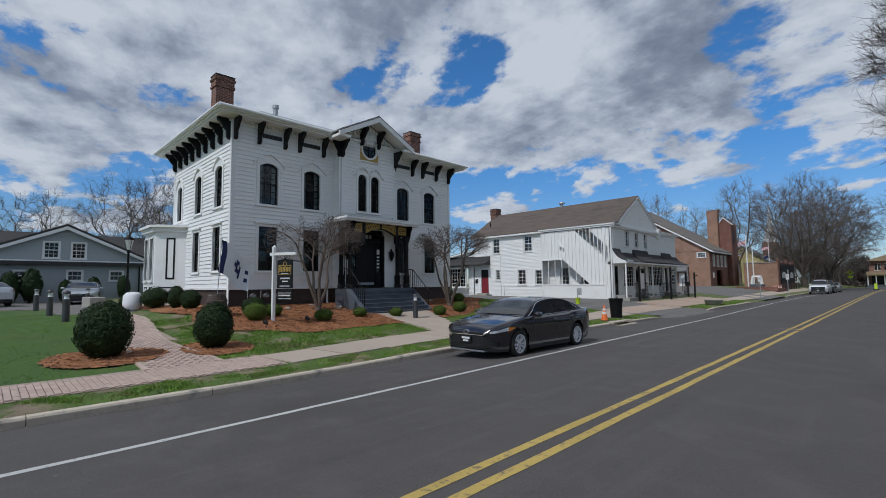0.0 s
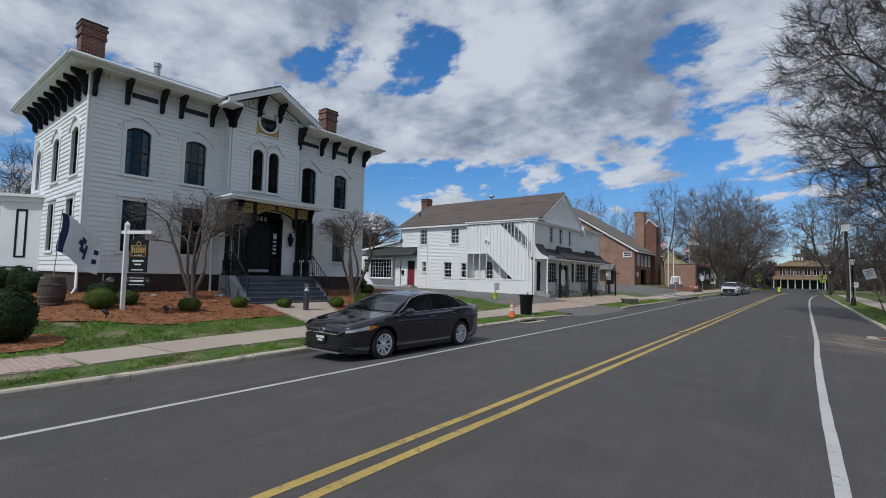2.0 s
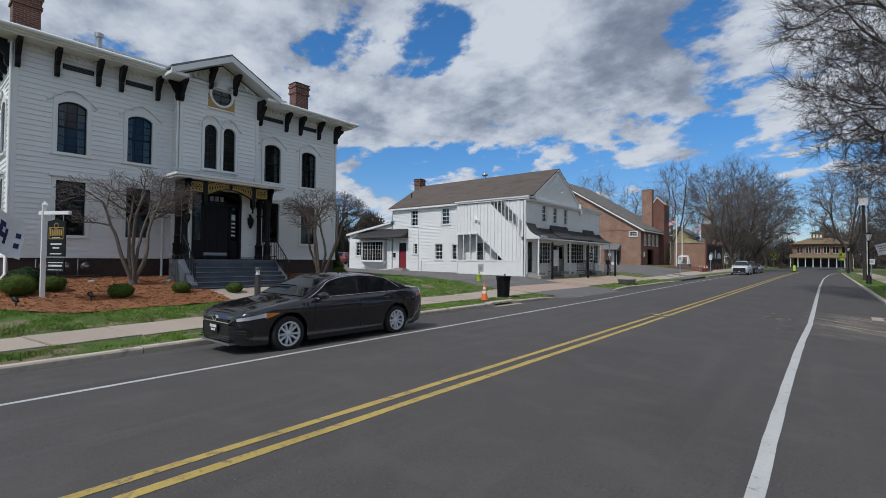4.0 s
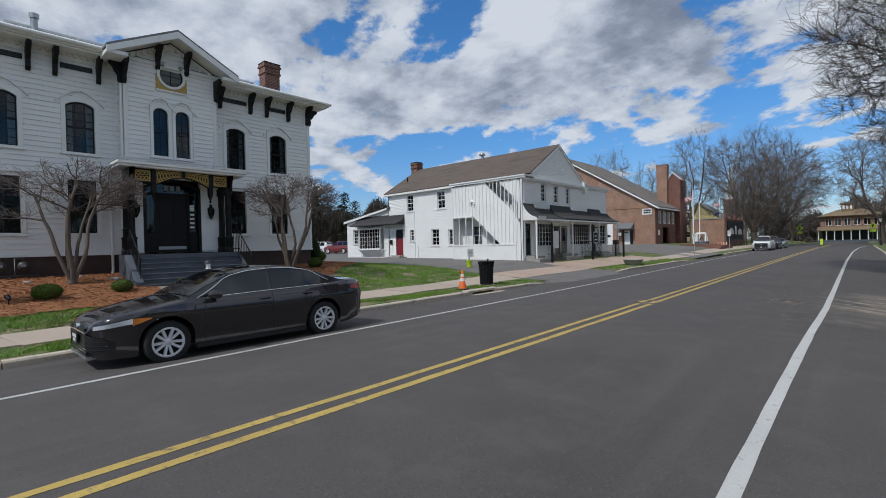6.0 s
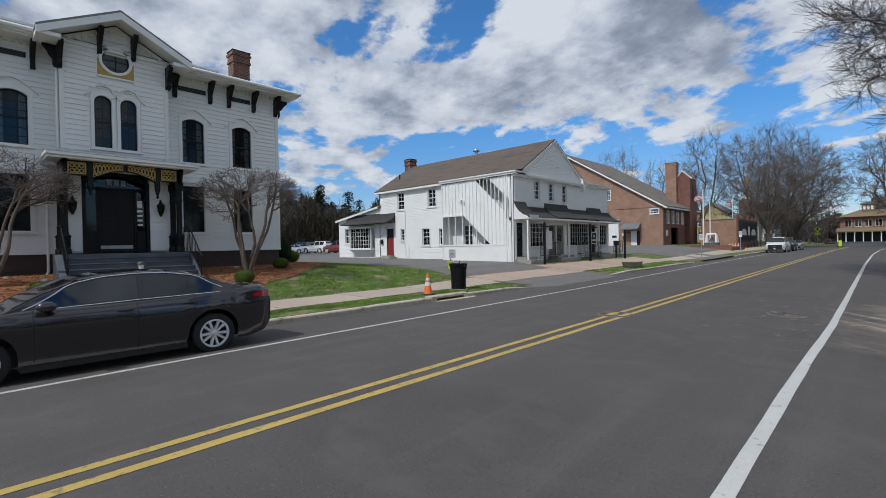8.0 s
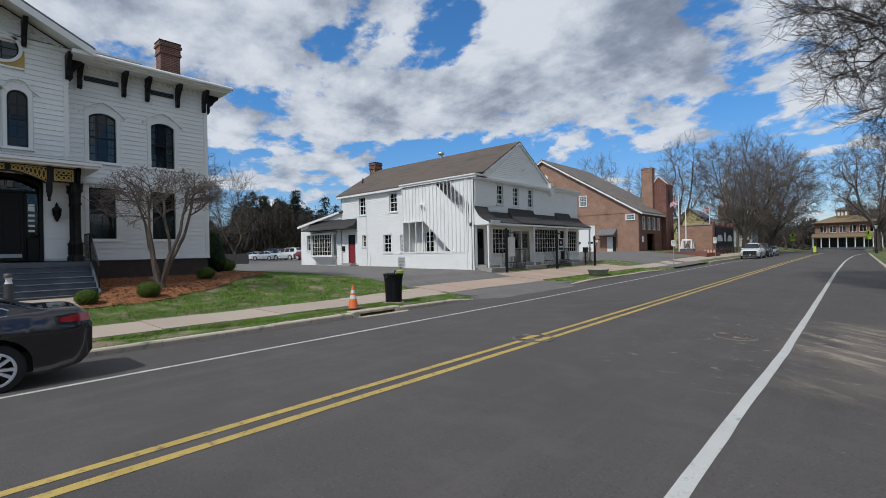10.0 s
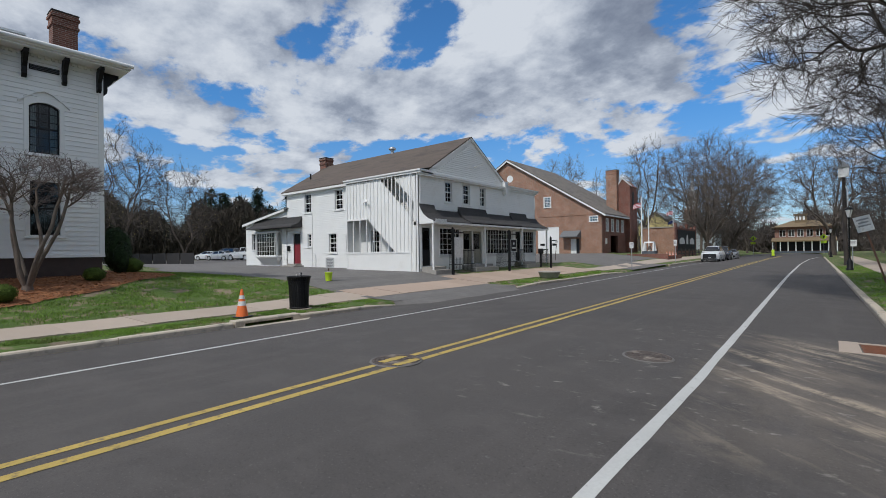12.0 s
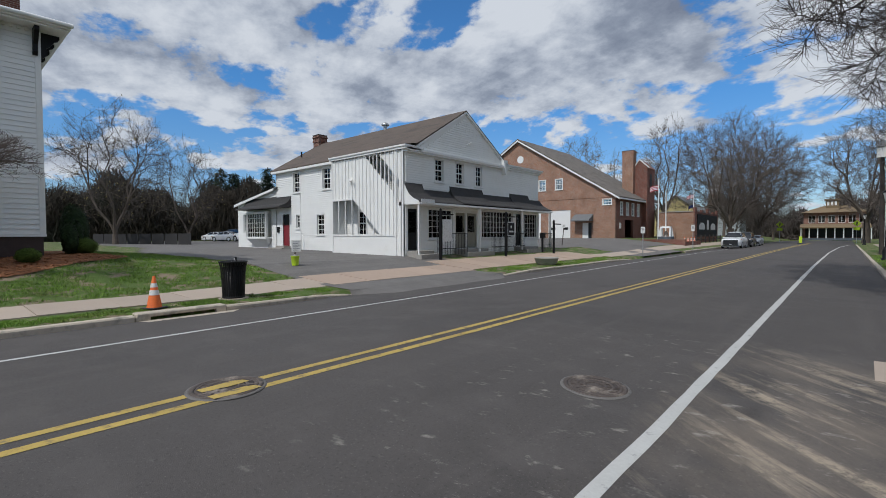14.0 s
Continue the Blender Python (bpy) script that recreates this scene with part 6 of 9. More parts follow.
    b.add(v, [(i * m + k, (i + 1) * m + k, (i + 1) * m + k + 1, i * m + k + 1) for i in range(len(xs) - 1) for k in range(m - 1)], T, True)
    for i in (0, len(xs) - 1):
        ring = [(xs[i], -side(xs[i], j)[0], side(xs[i], j)[1]) for j in range(n)] + [(xs[i], side(xs[i], j)[0], side(xs[i], j)[1]) for j in range(rows, -1, -1)]
        b.add(ring, [tuple(range(len(ring)))[::-1] if i == 0 else tuple(range(len(ring)))], T)
    body = part("body", b, material, c, weld=True)
    part("underbody", Build().box((0.25, -S["W"] * 0.36, 0.22), (L - 0.25, S["W"] * 0.36, 0.5), T), PLASTIC, c)
    # cabin
    ra, rb = S["roof"][0][0], S["roof"][-1][0]
    cx = steps_of(ra, rb, 44)

    def cab(x, t, lift=0.0):
        """t 0 at the shoulder, 1 at the roof's middle."""
        y0, z0 = side(min(x, L - 0.05), rows)
        y0 = y0 * 0.955
        z1 = lerp(S["roof"], x)
        hgt = max(0.0, z1 - z0)
        if t < 0.6:
            u = t / 0.6
            y = y0 - (0.10 + 0.42 * hgt * 0.42) * u * (hgt / 0.45 if hgt < 0.45 else 1)
            z = z0 - 0.03 + (hgt * 0.90 + 0.03) * u
        else:
            u = (t - 0.6) / 0.4
            ye = y0 - (0.10 + 0.42 * hgt * 0.42) * (hgt / 0.45 if hgt < 0.45 else 1)
            y = ye * math.cos(u * math.pi / 2) ** 0.8
            z = z0 + hgt * (0.90 + 0.10 * math.sin(u * math.pi / 2))
        out = Vector((0, 1.0, 0.42)).normalized() if t < 0.6 else Vector((0, 0.2, 1)).normalized()
        if lift and t >= 0.6:
            slope = (lerp(S["roof"], x + 0.05) - lerp(S["roof"], x - 0.05)) / 0.1
            out = Vector((-slope, 0, 1)).normalized()
        p = Vector((x, max(0.0, y), z)) + out * lift
        return p

    ts = [0, 0.15, 0.3, 0.45, 0.57, 0.62, 0.68, 0.76, 0.84, 0.92, 1.0]

    def patch(x0, x1, t0, t1, lift, sides=(-1, 1), nx=12, nt=5, shape=None):
        q = Build()
        for s in sides:
            v = []
            for i in range(nx + 1):
                for j in range(nt + 1):
                    x, t = x0 + (x1 - x0) * i / nx, t0 + (t1 - t0) * j / nt
                    if shape:
                        t = shape(x, j / nt)
                    p = cab(x, t, lift)
                    v.append((p.x, s * p.y, p.z))
            f = []
            for i in range(nx):
                for j in range(nt):
                    k = (i * (nt + 1) + j, (i + 1) * (nt + 1) + j, (i + 1) * (nt + 1) + j + 1, i * (nt + 1) + j + 1)
                    f.append(k if s < 0 else k[::-1])
            q.add(v, f, T, True)
        return q

    cb = Build()
    for s in (-1, 1):
        v = [(p.x, s * p.y, p.z) for x in cx for p in [cab(x, t) for t in ts]]
        k = len(ts)
        f = [(i * k + j, (i + 1) * k + j, (i + 1) * k + j + 1, i * k + j + 1) for i in range(len(cx) - 1) for j in range(k - 1)]
        cb.add(v, [q if s < 0 else q[::-1] for q in f], T, True)
    part("roof", cb, material, c, weld=True)
    g = S["glass"]
    part("windscreen", patch(g[0], g[1], 0.66, 1.0, 0.012, nx=14, nt=6), GLASS_CAR, c, "dark glossy windscreen")
    part("rear_window", patch(g[2] + 0.08, g[3] - 0.03, 0.66, 1.0, 0.012, nx=14, nt=6), GLASS_CAR, c)

    def side_shape(x, u):
        z0, z1 = side(x, rows)[1], lerp(S["roof"], x)
        top = 0.56 if z1 - z0 > 0.30 else 0.56 * max(0.05, (z1 - z0 - 0.02) / 0.30)
        return 0.10 + (top - 0.10) * u

    for s in (-1, 1):
        for w0, w1 in S["win"]:
            part("side_window", patch(w0, w1, 0.1, 0.56, 0.008, (s,), 12, 4, side_shape), GLASS_CAR, c)
        # bright line under and over the side glass
        t = Build()
        a0, a1 = S["win"][0][0] - 0.08, S["win"][-1][1] + 0.10
        for u in (0.0, 1.0):
            line = []
            for x in steps_of(a0, a1, 22):
                p = cab(x, side_shape(x, u) + (-0.035 if u == 0 else 0.03), 0.012)
                line.append(T @ Vector((p.x, s * p.y, p.z)))
            t.tube(line, 0.012, 4)
        part("window_trim", t, CHROME if kind == "sedan" else PLASTIC, c)
        # mirror, handles
        p = cab(S["win"][0][0] + 0.15, 0.05)
        mr = Build().lathe([(0.0, -0.11), (0.07, -0.09), (0.095, 0.0), (0.085, 0.07), (0.0, 0.09)], 10, T @ pose(p.x, s * (p.y + 0.16), p.z + 0.06, 90, 0, 0) @ Matrix.Diagonal((1.25, 0.75, 1, 1)))
        mr.box((p.x - 0.03, s * (p.y - 0.04), p.z + 0.0), (p.x + 0.03, s * (p.y + 0.1), p.z + 0.04), T)
        part("door_mirror", mr, material, c)
        for x in ((2.45, 3.32) if kind == "sedan" else (2.55, 3.55)):
            y, z = side(x, rows - 1)
            part("door_handle", Build().box((x, s * (y + 0.005), z - 0.02), (x + 0.20, s * (y + 0.035), z + 0.012), T), material, c, bevel=0.008)
        seams = Build()
        for x in (S["win"][0][0] + 0.02, S["win"][0][1] + 0.04, S["win"][1][1] + 0.10):
            pts = []
            for j in range(1, rows + 1):
                y, z = side(x, j)
                pts.append(T @ Vector((x, s * (y - 0.002), z)))
            seams.tube(pts, 0.005, 4)
        part("door_seam", seams, PLASTIC, c)
        part("sill_trim", Build().box((S["axle"][0] + S["arch"] + 0.02, s * S["W"] * 0.445, 0.17), (S["axle"][1] - S["arch"] - 0.02, s * S["W"] * 0.485, 0.25), T), PLASTIC, c)
        # lamps
        hl, tl, am = Build(), Build(), Build()
        z0 = lerp(S["top"], 0.25)

        def lamp_patch(q, x0, x1, zf, off=0.008, n2=8):
            v = []
            for i in range(n2 + 1):
                x = x0 + (x1 - x0) * i / n2
                za, zb = zf(i / n2)
                for zz in (za, zb):
                    t2 = (zz - lower(x)) / max(0.05, lerp(S["top"], x) - lower(x))
                    y = side(x, min(1.0, max(0.0, t2)) * rows)[0]
                    v.append((x - (0.012 if x < 0.3 else 0.0), s * (y + off), zz))
            fc = [(2 * i, 2 * i + 2, 2 * i + 3, 2 * i + 1) for i in range(n2)]
            q.add(v, fc if s < 0 else [k[::-1] for k in fc], T, True)

        hz = lerp(S["top"], 0.3) - 0.155
        lamp_patch(hl, 0.07, 0.50, lambda u: (hz - 0.01 + 0.06 * u, hz + 0.045 + 0.085 * u))
        lamp_patch(am, 0.50, 0.74, lambda u: (hz + 0.02 + 0.08 * u, hz + 0.13 - 0.01 * u))
        lamp_patch(tl, L - 0.40, L - 0.04, lambda u: (0.86 + 0.02 * (1 - u), 0.99 - 0.05 * (1 - u)))
        part("headlight", hl, LAMP_L, c)
        if kind == "sedan":
            si = Build()
            lamp_patch(si, 0.0, 0.30, lambda u: (0.30 + 0.03 * u, 0.56 - 0.12 * u), 0.006)
            part("side_intake", si, PLASTIC, c, "black mesh intake")
            bars = Build()
            for q in range(4):
                lamp_patch(bars, 0.0, 0.24 - 0.02 * q, lambda u, z=0.335 + 0.055 * q: (z, z + 0.014), 0.014)
            part("intake_bar", bars, CARPAINT, c, kind="stuff")
        part("side_marker", am, AMBER, c)
        part("tail_light", tl, REDLENS, c)
    # nose: grille, badge, plate
    gr = Build()
    wn = lerp(S["wid"], 0.02) * 0.92
    gh = 0.60 if kind == "sedan" else 0.95
    for k in range(9):
        z = 0.27 + k * (gh - 0.27) / 9
        ww = wn * (1.15 - 0.25 * k / 9)
        gr.box((-0.02 + 0.006 * k, -ww, z), (0.10, ww, z + 0.014), T)
    part("grille", gr, CARPAINT if kind == "sedan" else CHROME, c)
    if kind == "sedan":
        part("upper_grille", Build().box((-0.012, -wn * 0.96, 0.605), (0.10, wn * 0.96, 0.650), T), PLASTIC, c, "slim black slot beside the badge")
        part("grille_frame", Build().box((-0.022, -wn * 1.0, 0.585), (0.10, wn * 1.0, 0.600), T), CHROME, c)
    part("grille_backing", Build().box((-0.004, -wn * 0.98, 0.26), (0.09, wn * 0.98, gh + 0.02), T), PLASTIC, c)
    part("front_splitter", Build().box((-0.01, -wn * 1.05, 0.20), (0.22, wn * 1.05, 0.235), T), STEEL, c)
    part("badge", Build().ring([(0.085 * math.cos(k * 0.524), 0.65 + 0.055 * math.sin(k * 0.524)) for k in range(12)], [(0.065 * math.cos(k * 0.524), 0.65 + 0.04 * math.sin(k * 0.524)) for k in range(12)], -0.02, 0.02, T @ pose(-0.01, 0, 0.0 if kind == "sedan" else 0.15, 0, 0, -90)), CHROME, c)
    if plates:
        p = part("number_plate", Build().box((-0.045, -0.16, 0.40), (-0.025, 0.16, 0.55), T), PLASTIC, c)
        part("plate_bar", Build().box((-0.05, -0.13, 0.485), (-0.045, 0.13, 0.535), T).box((-0.05, -0.08, 0.425), (-0.045, 0.08, 0.465), T), REFLECT, p)
    # wheels
    R = S["r"]
    for a in S["axle"]:
        for s in (-1, 1):
            T2 = T @ pose(a, s * (S["W"] / 2 - 0.125), R, 90 if s < 0 else -90, 0, 0)
            ty = Build().hoop([(R * 0.68, -0.10), (R * 0.90, -0.11), (R * 0.985, -0.085), (R, -0.04), (R, 0.04), (R * 0.985, 0.085), (R * 0.90, 0.11), (R * 0.68, 0.10)], 36, T2)
            w = part("wheel", Build().lathe([(0.03, 0.02), (R * 0.66, 0.02), (R * 0.66, -0.06), (0.03, -0.06)], 24, T2), PLASTIC, c)
            part("tyre", ty, TYRE, w)
            rm = Build()
            rm.hoop([(R * 0.60, 0.085), (R * 0.70, 0.105), (R * 0.70, 0.0), (R * 0.62, 0.0)], 36, T2)
            rm.lathe([(0.0, 0.085), (R * 0.13, 0.085), (R * 0.17, 0.06), (R * 0.17, 0.0)], 16, T2)
            for k in range(10):
                A = T2 @ pose(0, 0, 0, 0, 0, 36 * k + (3 if k % 2 else -3))
                rm.add([(R * 0.12, -0.02, 0.03), (R * 0.12, 0.02, 0.03), (R * 0.66, 0.024, 0.05), (R * 0.66, -0.024, 0.05), (R * 0.12, -0.016, 0.078), (R * 0.12, 0.016, 0.078), (R * 0.66, 0.020, 0.095), (R * 0.66, -0.020, 0.095)],
                       [(4, 7, 6, 5), (0, 4, 5, 1), (1, 5, 6, 2), (3, 7, 4, 0)][0:1] + [(0, 1, 5, 4), (1, 2, 6, 5), (3, 0, 4, 7)], A)
            part("rim", rm, ALLOY, w)
    return c


GLASS_CAR = mat("dark car glass", (0.006, 0.007, 0.009), 0.05, vary=0.02, bump=0, coat=0.6, spec=0.6)
car("parked_sedan", (-6.33, 7.56, road_z(-6.3, 10) + 0.0), 90, CARPAINT, "dark graphite saloon car parked at the kerb")
car("parked_suv", (-6.35, 75.0, road_z(-6.3, 75)), 90, CARWHITE, "white sport utility car parked at the kerb", "suv")
car("parked_suv", (-6.30, 81.5, road_z(-6.3, 82)), 90, CARDARK, "black sport utility car parked behind another", "suv")
car("parked_sedan", (-6.20, 89.0, road_z(-6.2, 90)), 90, CARSILVER, "silver saloon car parked far down the kerb")


# ---- kerbs, pavements, ironwork ----
def kerb_run(x, y0, y1, side, z_of, length=2.4):
    """Kerb stones in a row; side -1 stands on the left of the road."""
    k = thing("kerb", (x, y0, z_of((y0 + y1) / 2)), "worn pale concrete kerb stones in a row", "kerb", kind="structure")
    b = Build()
    w = 0.17
    pts = [(-w, -0.3), (0, -0.3), (0, 0.085), (-0.02, 0.115), (-w, 0.12)] if side < 0 else [(0, -0.3), (w, -0.3), (w, 0.12), (0.02, 0.115), (0, 0.085)]
    b.prism(pts, 0, length - 0.012)
    me = b.mesh("kerb_stone", KERB)
    y, i = y0, 0
    rnd = random.Random(int(y0 * 7) + 5)
    while y < y1 - 0.2:
        ln = min(length, y1 - y)
        tilt = math.degrees(math.atan2(z_of(y + ln) - z_of(y), ln))
        piece("kerb_stone", me, k, pose((warp(x, y) if side < 0 else x) + rnd.uniform(-0.006, 0.006), y, z_of(y) + rnd.uniform(-0.008, 0.008), tilt, 0, rnd.uniform(-0.15, 0.15) + (math.degrees(math.atan2(warp(x, y) - warp(x, y + ln), ln)) if side < 0 else 0)) @ Matrix.Diagonal((1, ln / length, 1, 1)))
        y += ln
    return k


kerb_run(KERB_L, -22, 18.75, -1, lambda y: land(KERB_L, y) - 0.12)
kerb_run(KERB_L, 20.6, 24.3, -1, lambda y: land(KERB_L, y) - 0.12 - 0.10 * ease(22.6, 24.2, y))
kerb_run(KERB_L, 32.3, 47.5, -1, lambda y: land(KERB_L, y) - 0.12 - 0.08 * ease(46, 47.5, y) - 0.08 * (1 - ease(32.3, 33.8, y)))
kerb_run(KERB_L, 62.0, 100, -1, lambda y: land(KERB_L, y) - 0.12)
kerb_run(KERB_R, -22, 100, 1, lambda y: land(KERB_R + 0.1, y) - 0.12)

# storm inlet in the kerb
inl = thing("storm_inlet", (-7.8, 19.7, -0.3), "concrete kerb inlet with a dark open mouth", "storm drain")
zi = land(KERB_L, 19.7)
part("inlet_lid", Build().box((-8.05, 18.77, zi - 0.05), (-7.73, 20.58, zi + 0.035)), KERB, inl, bevel=0.02)
part("inlet_wall", Build().box((-8.5, 18.77, zi - 0.3), (-7.73, 19.02, zi - 0.03)).box((-8.5, 20.36, zi - 0.3), (-7.73, 20.58, zi - 0.03)).box((-8.5, 18.8, zi - 0.3), (-8.3, 20.5, zi - 0.03)), KERB, inl)
part("inlet_apron", Build().add([(-7.74, 18.8, road_z(-7.74, 19) + 0.006), (-7.42, 18.9, road_z(-7.42, 19) + 0.006), (-7.38, 20.6, road_z(-7.38, 20) + 0.006), (-7.74, 20.9, road_z(-7.74, 20) + 0.006)], [(0, 1, 2, 3)]), KERB, inl, "pale cement apron in the gutter")

# gully grate on the far side of the road
dr = thing("gully_grate", (3.9, 23.6, road_z(3.9, 23.6)), "rusty iron gully grate set in pale concrete", "storm drain")
zd = road_z(3.85, 23.6)
part("gully_frame", Build().box((3.42, 23.05, zd - 0.1), (3.72, 24.15, zd + 0.018)).box((3.72, 23.05, zd - 0.1), (4.28, 23.17, zd + 0.012)).box((3.72, 24.03, zd - 0.1), (4.28, 24.15, zd + 0.012)), SLAB, dr)
for k in range(14):
    part("grate_bar", Build().box((3.74, 23.19 + k * 0.06, zd - 0.05), (4.27, 23.215 + k * 0.06, zd + 0.008)), RUST, dr)
part("grate_cross", Build().box((3.74, 23.18, zd - 0.06), (3.77, 24.02, zd + 0.004)).box((3.99, 23.18, zd - 0.06), (4.02, 24.02, zd + 0.004)).box((4.24, 23.18, zd - 0.06), (4.27, 24.02, zd + 0.004)), RUST, dr)
part("gully_pit", Build().box((3.72, 23.17, zd - 0.30), (4.28, 24.03, zd - 0.10)), SOOT, dr)


def manhole(x, y, r, label):
    z = road_z(x, y)
    tilt = math.degrees(math.atan(0.045)) * (1 if x > -1 else -1) * (abs(x + 1.26) > 0.5)
    T = pose(x, y, z, 0, tilt, 0)
    m = thing("manhole", (x, y, z), label, "manhole cover")
    part("manhole_collar", Build().hoop([(r + 0.055, 0.002), (r + 0.05, 0.009), (r + 0.02, 0.012), (r + 0.01, 0.002)], 28, T), LOT, m, "patched asphalt collar")
    part("manhole_ring", Build().hoop([(r + 0.02, 0.0), (r + 0.02, 0.018), (r - 0.02, 0.018), (r - 0.025, 0.006)], 32, T), CAST, m)
    c = Build().lathe([(r - 0.03, 0.004), (r - 0.03, 0.014), (0.0, 0.014)], 32, T)
    for q in (0.3, 0.55, 0.8):
        c.hoop([(r * q, 0.013), (r * q + 0.005, 0.020), (r * q + 0.03, 0.020), (r * q + 0.035, 0.013)], 28, T)
    for k in range(12):
        c.box((r * 0.28, -0.012, 0.012), (r * 0.86, 0.012, 0.019), T @ pose(0, 0, 0, 0, 0, k * 30))
    part("manhole_lid", c, CAST, m)
    return T, m, r


T, mh, r = manhole(-1.34, 17.82, 0.31, "round cast-iron manhole cover splashed with yellow line paint")
for x0, x1 in ((-0.10, 0.01), (0.16, 0.27)):
    part("paint_splash", Build().add([(x0, -r * 0.8, 0.0215), (x1, -r * 0.75, 0.0215), (x1 + 0.02, 0, 0.0215), (x1, r * 0.7, 0.0215), (x0 + 0.02, r * 0.62, 0.0215), (x0 - 0.02, 0.1, 0.0215)], [(0, 1, 2, 3, 4, 5)], T), LINE_Y, mh)
manhole(1.22, 20.48, 0.30, "round cast-iron manhole cover in the lane")


def pavement(x0, x1, y0, y1, step, height, label, material=SLAB):
    p = thing("pavement", ((x0 + x1) / 2, y0, height(x0, y0)), label, "pavement", kind="structure")
    b = Build().box((0, 0, -0.12), (1, 1, 0.0))
    me = b.mesh("slab", material)
    rnd = random.Random(int(y0) + 77)
    y = y0
    while y < y1 - 0.1:
        ym = y + step / 2
        xm = (x0 + x1) / 2
        za, zb = height(x0, ym), height(x1, ym)
        roll = math.degrees(math.atan2(zb - za, x1 - x0))
        pitch = math.degrees(math.atan2(height(xm, y + step) - height(xm, y), step))
        piece("slab", me, p, pose(warp(x0, y), y + 0.008, (height(x0, y)) + 0.025 + rnd.uniform(-0.006, 0.006), pitch, -roll, rnd.uniform(-0.1, 0.1) + math.degrees(math.atan2(warp(xm, y) - warp(xm, y + step), step))) @ Matrix.Diagonal((warp(x1, ym) - warp(x0, ym), step - 0.016, 1, 1)))
        y += step
    return p


pavement(-10.95, -9.05, 3.9, 24.6, 1.5, land, "pale buff concrete pavement slabs")
pavement(-11.25, -9.15, 24.6, 32.2, 1.52, land, "buff concrete pavement slabs crossing the drive", SLAB_P)
pavement(-12.35, -9.40, 32.2, 47.4, 1.52, land, "buff concrete pavement in front of the shop", SLAB_P)
pavement(-10.6, -9.0, 47.4, 99, 2.0, land, "pale concrete pavement far along the street")
pavement(6.0, 7.6, -24, 100, 2.0, land, "pale concrete pavement along the far side")

# brick walk: the pavement by the drive and the path to the side lot
walk_p = thing("pavement", (-10, 0, -0.12), "darkened pinkish brick paver walk with worn joints", "pavement", kind="structure")
part("walk_bed", drape(Build(), steps_of(-26.5, -9.0, 50), steps_of(-14, 4.0, 40), 0.010, lambda x, y: (x > -10.95) or (1.75 + 0.35 * ease(-11, -16, x) < y < 2.75 + 0.55 * ease(-11, -19, x) + 1.1 * (1 - ease(-10.9, -12.2, -(-x)) if x > -12.2 else 0) * 0)), GRAVEL, walk_p)
paver = Build().box((0, 0, -0.05), (0.19, 0.09, 0.0)).mesh("brick", PAVER)
rest = Build()
rnd = random.Random(21)
count = 0


def lay_paver(x, y, near):
    global count
    z = land(x, y) + 0.026 + rnd.uniform(-0.003, 0.003)
    sx = (land(x + 0.2, y) - land(x, y)) / 0.2
    x = warp(x, y)
    if near and count < 300:
        piece("brick", paver, walk_p, pose(x, y, z, 0, -math.degrees(math.atan(sx)), rnd.uniform(-0.6, 0.6)))
        count += 1
    else:
        e = rnd.uniform(-0.002, 0.002)
        rest.add([(x, y, z), (x + 0.19, y, z + sx * 0.19 + e), (x + 0.19, y + 0.09, z + sx * 0.19), (x, y + 0.09, z + e), (x, y, z - 0.04), (x + 0.19, y, z - 0.04), (x + 0.19, y + 0.09, z - 0.04), (x, y + 0.09, z - 0.04)], [(0, 1, 2, 3), (0, 4, 5, 1), (1, 5, 6, 2), (2, 6, 7, 3), (3, 7, 4, 0)])


def path_band(x):
    """The side path's two edges at x."""
    a = ease(-10.9, -13.5, x)
    lo = 1.55 + 0.75 * ease(-11.0, -17.0, x) + 0.4 * ease(-17, -26, x)
    hi = 3.05 - 0.25 * a + 0.55 * ease(-13, -19, x) + 0.3 * ease(-19, -26, x)
    return lo, hi


for i in range(10):
    for j in range(int(18 / 0.1)):
        x, y = -10.95 + i * 0.195 + (0.0975 if j % 2 else 0), -14 + j * 0.1
        if y < 3.88 and x < -9.2:
            lay_paver(x, y, y > 0.2 and x > -10.6)
for i in range(80):
    for j in range(40):
        x, y = -26.5 + i * 0.195 + (0.0975 if j % 2 else 0), 1.0 + j * 0.1
        lo, hi = path_band(x)
        if x < -10.98 and lo < y < hi:
            lay_paver(x, y, False)
for k in range(2):
    edging = Build()
    for i in range(78):
        q = [(x, path_band(x)[k] + d, land(x, path_band(x)[k]) + 0.034) for x in (-26.4 + 0.198 * i, -26.4 + 0.198 * i + 0.192) for d in (-0.055, 0.055)]
        q = [(warp(x, y), y, z) for x, y, z in q]
        edging.add(q + [(x, y, z - 0.05) for x, y, z in q], [(0, 2, 3, 1), (0, 4, 6, 2), (1, 3, 7, 5), (0, 1, 5, 4), (2, 6, 7, 3)])
    part("edging", edging, PAVER, walk_p, kind="stuff")
part("brick_rest", rest, PAVER, walk_p, kind="stuff")
part("path_bed", drape(Build(), steps_of(-26.5, -10.9, 60), steps_of(1.2, 4.6, 34), 0.006, lambda x, y: path_band(x)[0] - 0.05 < y < path_band(x)[1] + 0.05), GRAVEL, walk_p)
# concrete path up to the steps
pc = Build()
drape(pc, steps_of(-14.9, -10.9, 20), steps_of(9.8, 15.0, 26), 0.022, lambda x, y: 11.0 + (x + 14.9) * -0.05 < y < 14.2 - (x + 14.9) * 0.42 and (x > -14.85))
solid("path", pc, SLAB, "pale concrete path up to the porch steps", "path", kind="structure")


